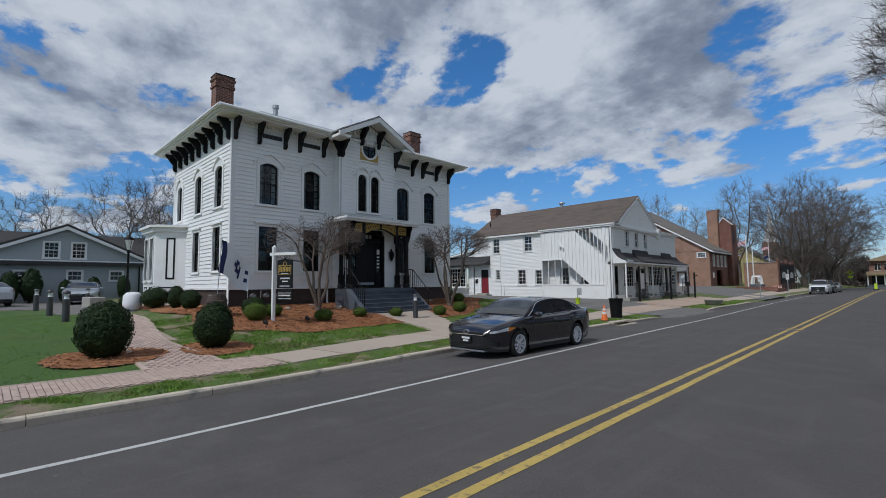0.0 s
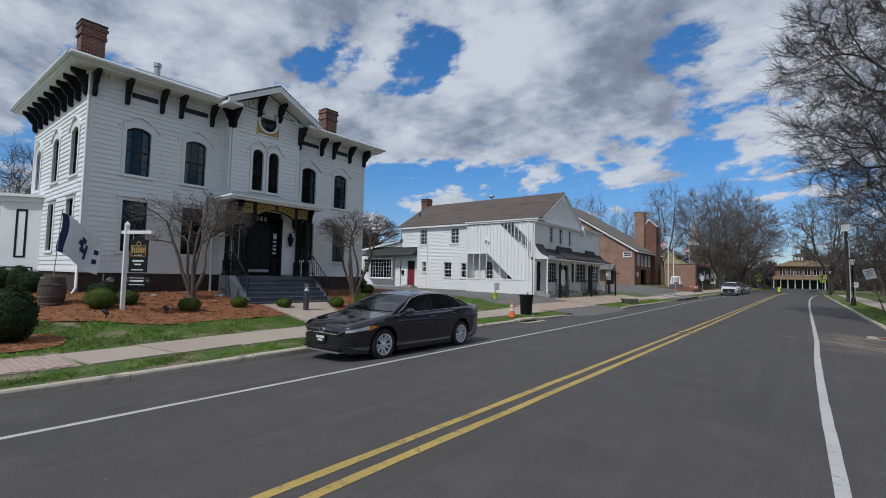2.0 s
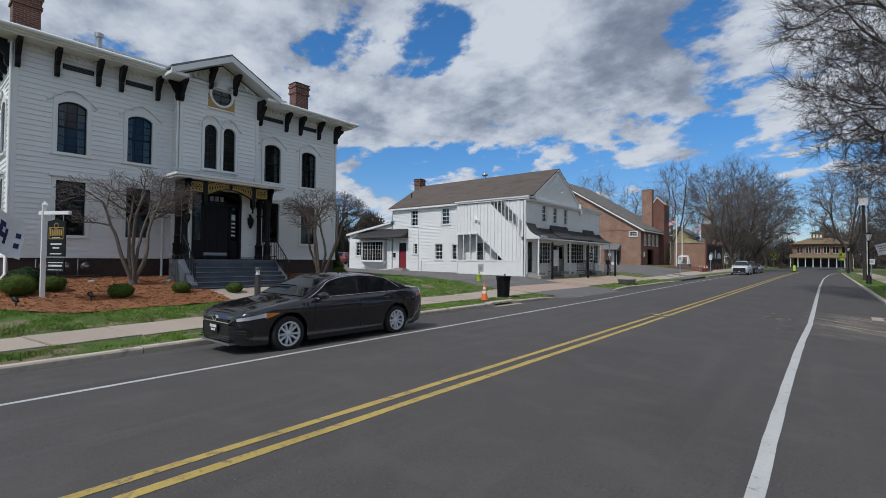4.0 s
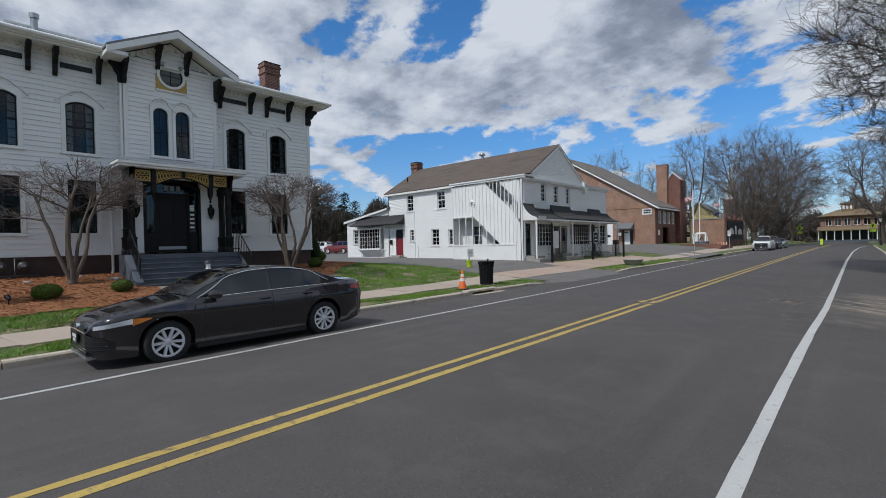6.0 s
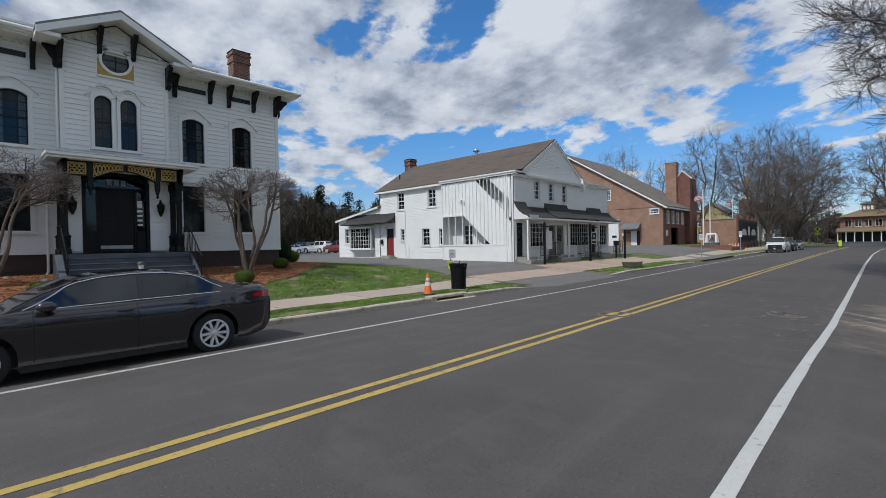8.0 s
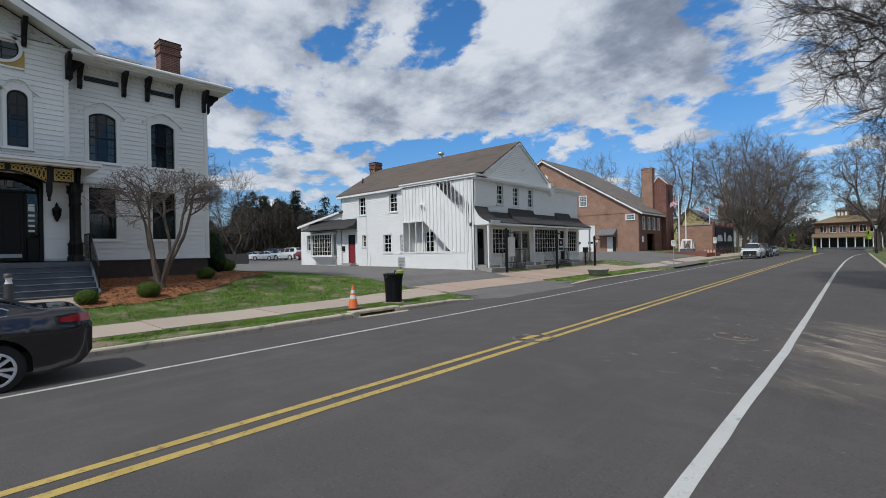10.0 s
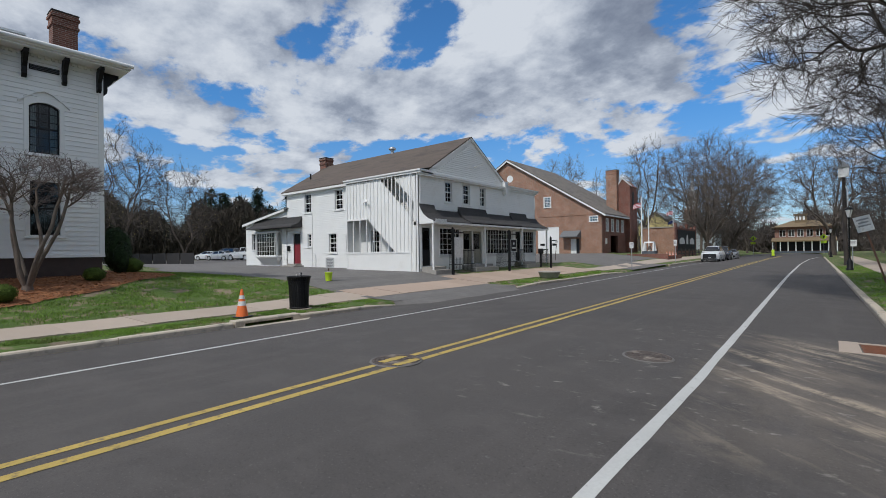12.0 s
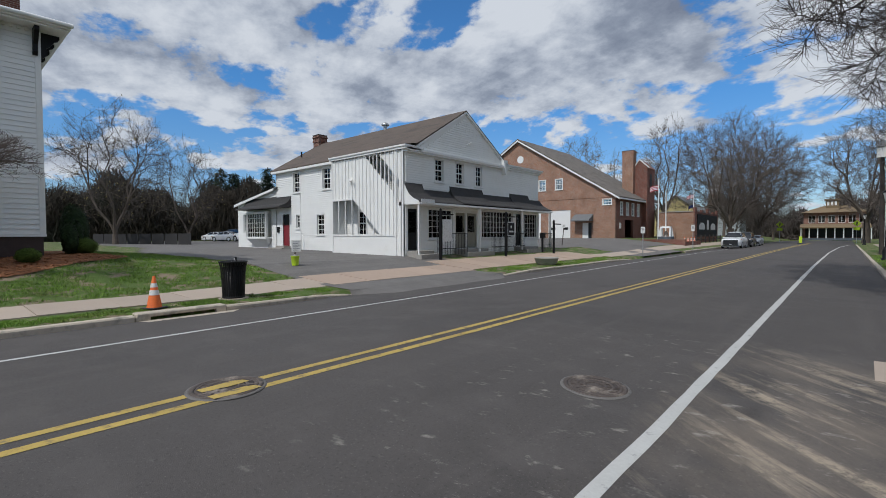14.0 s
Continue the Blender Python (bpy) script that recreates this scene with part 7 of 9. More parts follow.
# ---- planting beds and grass ----
def in_mulch(x, y):
    e = 0.35 * noise.noise(Vector((x * 0.6, y * 0.6, 1.0))) + 0.08 * noise.noise(Vector((x * 3, y * 3, 2.0)))
    if 11.0 < y < 14.2 - (x + 14.9) * 0.42 and x > -14.9:
        return False
    front = -12.55 if y < 13 else -13.1 - 0.5 * (y - 13) * ease(13, 21, y)
    if y < 7:
        front -= 1.6 * ease(7.0, 4.0, y)
    if -17.7 < x < front + e and 4.4 + e < y < 20.6 + e + max(0, (-15.5 - x)) * 0.2:
        return True
    if -26 < x <= -17.7 and (4.2 + e < y < 6.05 or 18.7 < y < 20.6 + e and x > -24):
        return True
    for cx, cy, rx, ry in ((-12.3, 1.15, 0.75, 1.25), (-12.15, 3.55, 0.75, 0.85)):
        if ((x - cx) / rx) ** 2 + ((y - cy) / ry) ** 2 < 1 + e:
            return True
    return False


bed = Build()
nx, ny = 230, 260
drape(bed, steps_of(-26, -10.9, nx), steps_of(-0.2, 21.8, ny), 0.035, in_mulch, lambda x, y: land(x, y) + 0.03 * noise.noise(Vector((x * 1.5, y * 1.5, 0))))
bed_ob = solid("mulch_bed", bed, MULCH, "reddish brown bark mulch beds round the house", "mulch", kind="stuff")
chips = Build()
rnd = random.Random(5)
n = 0
while n < 22000:
    x, y = rnd.uniform(-19.5, -10.9), rnd.uniform(0, 21)
    if not in_mulch(x, y):
        continue
    n += 1
    a, ln, w = rnd.uniform(0, 6.28), rnd.uniform(0.015, 0.045), rnd.uniform(0.005, 0.013)
    z = land(x, y) + 0.045 + rnd.uniform(0, 0.02)
    x = warp(x, y)
    c, s = math.cos(a), math.sin(a)
    t = rnd.uniform(-0.012, 0.018)
    chips.add([(x - c * ln - s * w, y - s * ln + c * w, z), (x - c * ln + s * w, y - s * ln - c * w, z + t), (x + c * ln + s * w, y + s * ln - c * w, z + t), (x + c * ln - s * w, y + s * ln + c * w, z + rnd.uniform(0, 0.012))], [(0, 1, 2, 3)])
solid("mulch_chips", chips, CHIP, "loose bark chips on the beds", "mulch", kind="stuff")


def on_grass(x, y):
    if KERB_L - 0.22 < x < KERB_R + 0.22:
        return False
    if x < 0:
        if y < 3.9 and -10.98 < x < -8.98 or 3.9 <= y < 24.6 and -10.98 < x < -9.02:
            return False
        if 24.3 + wobble(x, 0) < y < 32.2 and x < KERB_L:
            return False
        if y > 32.2 and not (-9.35 < x < -7.95 and 32.4 < y < 47.2):
            return False
        if 18.7 < y < 20.7 and x > -8.12:
            return False
        lo, hi = path_band(x)
        if x < -10.9 and lo - 0.03 < y < hi + 0.03:
            return False
        if -14.95 < x < -10.9 and 11.0 < y < 14.2 - (x + 14.9) * 0.42:
            return False
        if x < -17.5 and 6 < y < 18.8 or in_mulch(x, y) or lot_keep(x, y):
            return False
        if -8.98 < x and noise.noise(Vector((x * 1.4, y * 0.8, 9))) > 0.22:
            return False
    else:
        if 5.98 < x < 7.62:
            return False
    return True


solid("lawn", drape(Build(), steps_of(-28, -10.98, 120), steps_of(-20, 1.9, 150), 0.010, on_grass), LAWN, "dense dark green mown lawn beside the brick walk", "lawn", kind="stuff")


def grass(name, x0, x1, y0, y1, count, hgt, seed, label):
    g = Build()
    rnd = random.Random(seed)
    tries = 0
    n = 0
    while n < count and tries < count * 4:
        tries += 1
        cx, cy = rnd.uniform(x0, x1), rnd.uniform(y0, y1)
        if not on_grass(cx, cy):
            continue
        thick = noise.noise(Vector((cx * 1.1, cy * 1.1, 4)))
        rough = noise.noise(Vector((cx * 3.1, cy * 3.1, 7)))
        if thick + 0.5 * rough < -0.16 and (cx > -11 or cy > 2) and rnd.random() < 0.88:
            continue
        # worn bare along the pavement's edges
        edge = min(abs(cx + 10.98), abs(cx + 9.02), abs(cx + 7.95)) if cx < 0 else 1.0
        if edge < 0.34 and rough + rnd.gauss(0, 0.15) > edge * 1.6 - 0.25:
            continue
        z = land(cx, cy)
        for _ in range(4):
            x, y = warp(cx, cy) + rnd.gauss(0, 0.035), cy + rnd.gauss(0, 0.035)
            a, hh, w = rnd.uniform(0, 6.28), hgt * rnd.uniform(0.5, 1.3) * (1 + 0.6 * thick), rnd.uniform(0.006, 0.012)
            lx, ly2 = rnd.gauss(0, 0.5) * hh, rnd.gauss(0, 0.5) * hh
            g.add([(x - w * math.cos(a), y - w * math.sin(a), z - 0.01), (x + w * math.cos(a), y + w * math.sin(a), z - 0.01), (x + lx, y + ly2, z + hh)], [(0, 1, 2)])
            n += 1
    return solid(name, g, BLADE, label, "grass", kind="stuff")


grass("grass_verge", -9.05, -7.9, -6, 24.3, 36000, 0.042, 1, "patchy worn grass verge between kerb and pavement")
grass("grass_lawn", -24, -10.9, -8, 2.6, 44000, 0.030, 2, "mown green lawn beside the brick walk")
grass("grass_lawn", -17.5, -10.9, 2.8, 13.0, 22000, 0.055, 3, "green lawn strip in front of the beds")
grass("grass_lawn", -24, -10.9, 13.5, 24.6, 34000, 0.065, 4, "rough green lawn beside the drive")
grass("grass_verge", -9.4, -7.9, 32.3, 47.3, 8000, 0.06, 5, "grass island between road and pavement")
grass("grass_verge", 4.45, 6.0, 22, 60, 14000, 0.06, 6, "grass verge along the far pavement")


# ---- plants ----
def shrub(name, x, y, rx, rz, leaves, material, label, seed, size=0.05, ry=None, lift=0.0, group="", flat=0.0):
    """A clipped bush: a rough ball of small leaves on stems."""
    ry = ry or rx
    z = land(x, y) + lift
    rnd = random.Random(seed)
    s = thing(name, (x, y, z), label, "shrub", group)
    core = Build()
    v, f = [], []
    nu, nv = 14, 9
    for j in range(nv + 1):
        for i in range(nu):
            th, ph = 2 * math.pi * i / nu, math.pi * j / nv
            d = Vector((math.sin(ph) * math.cos(th), math.sin(ph) * math.sin(th), -math.cos(ph)))
            k = 0.86 + 0.10 * noise.noise(d * 2.2 + Vector((seed, 0, 0)))
            v.append((x + d.x * rx * k, y + d.y * ry * k, z + rz * (1.0 - flat) + d.z * rz * k * 0.98))
    for j in range(nv):
        for i in range(nu):
            f.append((j * nu + i, j * nu + (i + 1) % nu, (j + 1) * nu + (i + 1) % nu, (j + 1) * nu + i))
    core.add(v, f, None, True)
    part("inner_foliage", core, material, s)
    b = Build()
    for _ in range(leaves):
        d = Vector((rnd.gauss(0, 1), rnd.gauss(0, 1), rnd.gauss(0, 1)))
        if d.length < 1e-3:
            continue
        d.normalize()
        k = 0.93 + 0.12 * noise.noise(d * 2.2 + Vector((seed, 0, 0))) + 0.05 * noise.noise(d * 7 + Vector((0, seed, 0))) + rnd.uniform(-0.09, 0.06)
        p = Vector((x + d.x * rx * k, y + d.y * ry * k, z + rz * (1.0 - flat) + d.z * rz * k))
        if p.z < z + 0.02:
            continue
        u = d.cross(Vector((rnd.gauss(0, 1), rnd.gauss(0, 1), rnd.gauss(0, 1)))).normalized()
        w = (d.cross(u) + d * rnd.uniform(-0.7, 0.7)).normalized()
        a, c = size * rnd.uniform(0.6, 1.3), size * rnd.uniform(0.35, 0.6)
        b.add([p - u * a, p + w * c, p + u * a, p - w * c], [(0, 1, 2, 3)])
    part("foliage", b, material, s)
    part("stem", Build().tube([(x, y, z - 0.05), (x, y, z + rz * 0.7)], 0.03, 6), BARK, s)
    return s


shrub("holly_bush", -11.75, 1.12, 0.58, 0.68, 8500, LEAF_Y, "large dark green clipped holly bush in mulch", 3, 0.036)
shrub("holly_bush", -11.60, 3.45, 0.49, 0.64, 7500, LEAF_Y, "tall dark green clipped holly bush in mulch", 8, 0.034)
k = 0
for x, y, r, h in ((-14.05, 8.15, 0.36, 0.24), (-14.3, 9.95, 0.30, 0.21), (-14.05, 11.62, 0.30, 0.19), (-14.9, 5.95, 0.44, 0.34), (-15.3, 6.75, 0.36, 0.26), (-13.6, 13.8, 0.32, 0.24), (-13.9, 15.45, 0.36, 0.28),
                   (-16.5, 18.15, 0.36, 0.26), (-19.4, 20.15, 0.48, 0.36)):
    k += 1
    shrub("boxwood_bush", x, y, r, h, 2200, LEAF_B, "low rounded green boxwood bush in the mulch", 30 + k, 0.026, group="boxwood bushes", flat=0.05)
for x, y, r, h in ((-19.6, 5.2, 0.42, 0.42), (-21.2, 5.1, 0.36, 0.5), (-22.9, 4.7, 0.62, 0.5), (-24.6, 4.1, 0.5, 0.42), (-15.7, 6.2, 0.44, 0.36)):
    k += 1
    shrub("foundation_shrub", x, y, r, h, 1800, LEAF_Y, "dark loose shrub against the foundation", 60 + k, 0.045)
for x, y, r, h in ((-18.8, 19.6, 0.28, 0.62), (-19.6, 19.9, 0.3, 0.7), (-20.7, 20.1, 0.5, 1.0), (-22.2, 20.3, 0.5, 1.1)):
    k += 1
    shrub("yew_shrub", x, y, r, h, 2200, LEAF_Y, "upright dark yew shrub beside the house", 90 + k, 0.05)


def bare_tree(name, at, crown, radii, tips, seed, label, fork=0.4, trunk=0.2, stems=4, hairs=4, hair=0.5, fine=0.008, floor_at=-0.15, sink=0.0, twig_mat=None, buds=0, bend=0.10, category="tree"):
    """A leafless tree: limbs part again and again on their way to the tips that fill its crown."""
    rnd = random.Random(seed)
    rng = np.random.default_rng(seed)
    t = thing(name, at, label, category)
    base, mid, ext = Vector(at), Vector(crown), Vector(radii)
    head = base + Vector((0, 0, fork))
    pts = []
    while len(pts) < tips:
        d = Vector((rnd.gauss(0, 1), rnd.gauss(0, 1), rnd.gauss(0, 1))).normalized() * rnd.random() ** 0.42
        d *= 1.0 + 0.10 * math.sin(5 * d.x + seed) * math.cos(4 * d.y + seed)
        p = mid + Vector((d.x * ext.x, d.y * ext.y, d.z * ext.z))
        if (p - head).normalized().z > floor_at:
            pts.append(p)
    pts = np.array([tuple(p) for p in pts])
    limbs, twigs, ends = Build(), Build(), []
    big = trunk / len(pts) ** 0.45

    def radius(n):
        return max(fine, big * n ** 0.45)

    def branch(p, d, ids, level):
        n = len(ids)
        c = Vector(pts[ids].mean(axis=0))
        v = c - p
        share = 1.0 if n == 1 else (0.30 if level == 0 else 0.38)
        q = p + v * share
        if sink and n > 1:
            q.z -= sink * v.length * 0.1
        size = (q - p).length
        q += Vector((rnd.gauss(0, bend), rnd.gauss(0, bend), rnd.gauss(0, bend))) * size * (0.0 if n == 1 else 1.0)
        ctrl = p + d * size * 0.45
        way = [p.lerp(ctrl, u).lerp(ctrl.lerp(q, u), u) for u in ((0, 0.35, 0.7, 1.0) if n > 12 else (0, 0.5, 1.0))]
        r0, r1 = radius(n), radius(max(1, n * 0.62)) if n > 1 else fine * 0.6
        rad = [r0 + (r1 - r0) * k / (len(way) - 1) for k in range(len(way))]
        thick = n > max(24, tips * 0.03)
        (limbs if thick else twigs).tube(way, rad, 7 if thick else (5 if n > 12 else 3), None, thick)
        e = (q - ctrl).normalized() if (q - ctrl).length > 1e-5 else d
        if n <= 2:
            ends.append(q)
            for k in range(hairs):
                f = rnd.random()
                s = way[0].lerp(way[-1], f)
                h = (e + Vector((rnd.gauss(0, 0.55), rnd.gauss(0, 0.55), rnd.gauss(0.15, 0.5)))).normalized()
                m = s + h * hair * rnd.uniform(0.3, 0.6)
                g = m + (h + Vector((rnd.gauss(0, 0.35), rnd.gauss(0, 0.35), rnd.gauss(0.1, 0.3)))).normalized() * hair * rnd.uniform(0.25, 0.6)
                if fine > 0.012:
                    twigs.tube([s, g], [fine * 0.85, fine * 0.4], 3, None, False)
                else:
                    twigs.tube([s, m, g], [fine * 0.85, fine * 0.7, fine * 0.4], 3, None, False)
        if n == 1:
            return
        off = pts[ids] - np.array(tuple(q))
        w, ax = np.linalg.eigh(np.cov(off.T) + np.eye(3) * 1e-6)
        key = off @ (ax[:, 2] + rng.normal(0, 0.25, 3))
        order = np.argsort(key)
        cut = max(1, min(n - 1, int(round(n * rnd.uniform(0.36, 0.64)))))
        for group in (order[:cut], order[cut:]):
            branch(q, e, ids[group], level + 1)

    limbs.tube([base - Vector((0, 0, 0.15)), base.lerp(head, 0.4) + Vector((0.03 * fork, 0, 0)), head], [trunk * 1.25, trunk * 1.02, trunk * 0.95], 10, None, True)
    # sectors round the trunk, one for each stem
    ang = np.arctan2(pts[:, 1] - head.y, pts[:, 0] - head.x)
    order = np.argsort(ang)
    for ids in np.array_split(order, stems):
        c = Vector(pts[ids].mean(axis=0)) - head
        branch(head - Vector((0, 0, 0.1 * fork)), (c.normalized() * 0.6 + Vector((0, 0, 0.8))).normalized(), ids, 0)
    part("trunk", limbs, BARK, t)
    part("crown", twigs, twig_mat or TWIG, t)
    if buds:
        b = Build()
        for p in ends:
            for _ in range(buds):
                q = p + Vector((rnd.gauss(0, 0.25), rnd.gauss(0, 0.25), rnd.gauss(0, 0.25)))
                s2 = rnd.uniform(0.04, 0.10)
                u = Vector((rnd.gauss(0, 1), rnd.gauss(0, 1), rnd.gauss(0, 1))).normalized() * s2
                w = u.cross(Vector((0.3, 0.5, 1))).normalized() * s2 * 0.6
                b.add([q - u, q + w, q + u, q - w], [(0, 1, 2, 3)])
        part("buds", b, BUD, t, kind="stuff")
    return t


# the two clipped dogwoods in front of the house
def vase_tree(name, at, mid, ext, stems, seed, label):
    """A small spreading tree: several bowed stems from the ground, then tiers of crooked twigs."""
    rnd = random.Random(seed)
    t = thing(name, at, label, "tree")
    base = Vector(at)
    limbs, twigs = Build(), Build()

    def inside(p):
        return ((p.x - mid[0]) / ext[0]) ** 2 + ((p.y - mid[1]) / ext[1]) ** 2 + ((p.z - mid[2]) / ext[2]) ** 2

    def grow(p, d, length, r, level):
        step = (0.28, 0.22, 0.16, 0.11, 0.08)[level]
        n = max(2, int(length / step))
        way, rad = [p.copy()], [r]
        for i in range(n):
            out = Vector((p.x - base.x, p.y - base.y, 0))
            out = out.normalized() if out.length > 0.05 else Vector((0, 0, 0))
            pull = (Vector((0, 0, 0.10)), out * 0.10 + Vector((0, 0, 0.02)), out * 0.08 + Vector((0, 0, 0.03)), Vector((0, 0, 0.12)), Vector((0, 0, 0.16)))[level]
            k = (0.10, 0.17, 0.24, 0.30, 0.32)[level]
            d = (d + pull + Vector((rnd.gauss(0, k), rnd.gauss(0, k), rnd.gauss(0, k * 0.8)))).normalized()
            p = p + d * step
            if level and inside(p) > 1.05 + rnd.uniform(-0.12, 0.10):
                break
            way.append(p.copy())
            rad.append(r * (1 - 0.55 * (i + 1) / n))
            if level < 4 and i >= (n * 0.58 if level == 0 else 0):
                for _ in range((1 + (level > 0 and rnd.random() < 0.35)) if rnd.random() < (0.95, 0.9, 0.95, 0.60)[level] else 0):
                    side = d.cross(Vector((rnd.gauss(0, 1), rnd.gauss(0, 1), rnd.gauss(0, 1)))).normalized()
                    side.z *= 0.5
                    grow(p, (d * 0.55 + side * 0.85 + out * 0.25).normalized(), (1.5, 1.15, 0.62, 0.30)[level] * rnd.uniform(0.6, 1.2), max(0.0054, rad[-1] * (0.72, 0.60, 0.58, 0.62)[level]), level + 1)
        if len(way) > 1:
            (limbs if level < 2 else twigs).tube(way, rad, (8, 6, 4, 3, 3)[level], None, level < 2)

    limbs.tube([base - Vector((0, 0, 0.1)), base + Vector((0, 0, 0.12)), base + Vector((0, 0, 0.32))], [0.17, 0.14, 0.10], 10)
    for k in range(stems):
        a = 6.283 * (k + rnd.uniform(-0.25, 0.25)) / stems
        d = Vector((math.cos(a) * 0.30, math.sin(a) * 0.42, 1.0)).normalized()
        grow(base + Vector((math.cos(a) * 0.07, math.sin(a) * 0.07, 0.2)), d, (mid[2] - base.z) * rnd.uniform(0.95, 1.25), rnd.uniform(0.055, 0.072), 0)
    part("trunk", limbs, BARK, t)
    part("crown", twigs, TWIG_P, t)
    return t


# the two small spreading trees in front of the house
vase_tree("ornamental_tree", (-15.95, 9.0, land(-15.95, 9.0)), (-15.9, 8.95, 3.40), (1.9, 2.15, 1.22), 5, 11, "small leafless multi-stemmed tree with a rounded crown")
vase_tree("ornamental_tree", (-15.3, 16.2, land(-15.3, 16.2)), (-15.2, 16.3, 3.52), (1.9, 2.15, 1.22), 6, 23, "small leafless multi-stemmed tree with a spreading crown")
# street and woodland trees
bare_tree("street_tree", (9.2, 31.0, 0.0), (8.6, 31.0, 11.8), (8.5, 9.0, 7.9), 3600, 5, "large leafless street tree arching over the road", 3.2, 0.40, 7, 10, 0.9, 0.0088, -0.1, sink=0.1, bend=0.07)
bare_tree("street_tree", (10.4, 60, 0.05), (10.2, 60, 9.6), (7.0, 7.0, 7.6), 900, 6, "leafless street tree on the far pavement", 2.6, 0.34, 5, 5, 1.0, 0.014, -0.1, sink=0.2)
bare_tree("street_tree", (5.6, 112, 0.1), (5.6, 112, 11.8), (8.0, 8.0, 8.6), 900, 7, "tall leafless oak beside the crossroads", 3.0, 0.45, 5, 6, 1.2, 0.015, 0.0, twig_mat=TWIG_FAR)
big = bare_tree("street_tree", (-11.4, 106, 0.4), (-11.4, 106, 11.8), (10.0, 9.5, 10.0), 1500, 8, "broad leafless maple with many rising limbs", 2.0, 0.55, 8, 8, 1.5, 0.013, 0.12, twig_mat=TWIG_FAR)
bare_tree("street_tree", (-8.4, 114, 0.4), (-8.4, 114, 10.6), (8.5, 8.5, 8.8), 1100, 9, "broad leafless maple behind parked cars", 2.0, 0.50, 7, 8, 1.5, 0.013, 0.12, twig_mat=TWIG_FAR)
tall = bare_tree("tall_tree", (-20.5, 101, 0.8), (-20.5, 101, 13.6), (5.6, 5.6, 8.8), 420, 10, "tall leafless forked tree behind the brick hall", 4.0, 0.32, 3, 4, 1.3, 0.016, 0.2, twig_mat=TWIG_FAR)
wood = bare_tree("woodland_tree", (-55, 29.5, 0.5), (-55, 29.5, 9.0), (6.2, 6.2, 6.6), 650, 12, "leafless woodland tree with pale spring buds", 1.2, 0.28, 4, 4, 1.0, 0.013, 0.1, buds=1)
wood2 = bare_tree("woodland_tree", (-64, 40, 0.5), (-64, 40, 8.6), (5.4, 5.4, 6.4), 420, 13, "slender leafless woodland tree behind the car park", 1.0, 0.22, 3, 4, 1.0, 0.015, 0.1, buds=1)
wood3 = bare_tree("woodland_tree", (-96, 40, 0.5), (-96, 40, 7.6), (5.6, 5.6, 6.4), 210, 14, "leafless brown tree at the edge of the woods", 1.0, 0.24, 4, 3, 1.3, 0.032, 0.0)
# copies right of the road are mostly unseen, added to darken the window reflections
rnd = random.Random(44)
for src, spots in ((tall, ((-31, 112), (-37, 103), (-27, 120), (-46, 96), (-16, 128))), (wood2, ((-62, 10), (-66, 3), (-50, 13), (13, 72), (16, 92), (-34, 96))),
                   (wood3, ((-72, 17), (-58, -8), (16, 64), (11.5, 100), (19, 80), (18, 45), (21, 30), (20, 12), (22, -4), (20, -22), (15, 104), (22, 56), (-16, 140), (-9, 143), (13, 128), (12, 88), (12.5, 112), (-60, -24), (-44, -40)))):
    for x, y in spots:
        s = rnd.uniform(0.8, 1.05)
        copy_thing(src, pose(x, y, 0.3, 0, 0, rnd.uniform(0, 360)) @ Matrix.Diagonal((s, s, s, 1)))
# the edge of the woods, far behind the car park
for k in range(34):
    a = 0.14 + 0.50 * (k + rnd.uniform(-0.3, 0.3)) / 34
    d = rnd.uniform(98, 128)
    s = rnd.uniform(0.75, 1.0)
    copy_thing(wood3, pose(3 - d * math.cos(a), 14 + d * math.sin(a), 0.3, 0, 0, rnd.uniform(0, 360)) @ Matrix.Diagonal((s, s, s * 0.92, 1)))


def conifer(name, x, y, z, h, r, seed, label):
    rnd = random.Random(seed)
    t = thing(name, (x, y, z), label, "tree")
    part("trunk", Build().tube([(x, y, z - 0.2), (x, y, z + h * 0.95)], [0.22, 0.03], 7), BARK, t)
    b = Build()
    layers = 26
    for i in range(layers):
        f = i / layers
        zz = z + h * (0.10 + 0.88 * f)
        rr = r * (1 - f) ** 0.5 * rnd.uniform(0.75, 1.15) + 0.15
        for _ in range(int(16 - 8 * f)):
            a = rnd.uniform(0, 6.28)
            for q in range(7):
                u = (q + rnd.random()) / 7
                p = Vector((x + math.cos(a) * rr * u, y + math.sin(a) * rr * u, zz - rr * 0.35 * u + rnd.gauss(0, 0.12)))
                s2 = rnd.uniform(0.35, 0.72)
                v1 = Vector((math.cos(a) + rnd.gauss(0, 0.4), math.sin(a) + rnd.gauss(0, 0.4), -0.3 + rnd.gauss(0, 0.3))).normalized() * s2
                v2 = v1.cross(Vector((0, 0, 1))).normalized() * s2 * 0.45
                b.add([p - v2 * 0.6, p + v1, p + v2 * 0.6, p - v1 * 0.4], [(0, 1, 2, 3)])
    part("foliage", b, NEEDLE, t)
    return t


pine = conifer("pine_tree", -88, 64, 0.3, 15, 4.0, 2, "dark green pine at the edge of the woods")
for k in range(46):
    a = 0.385 + 0.20 * k / 46 + rnd.uniform(-0.006, 0.006)
    d = rnd.uniform(104, 122)
    s = rnd.uniform(0.8, 1.08)
    copy_thing(pine, pose(3 - d * math.cos(a), 14 + d * math.sin(a), 0.3, 0, 0, rnd.uniform(0, 360)) @ Matrix.Diagonal((s, s, s * rnd.uniform(0.80, 1.06), 1)))
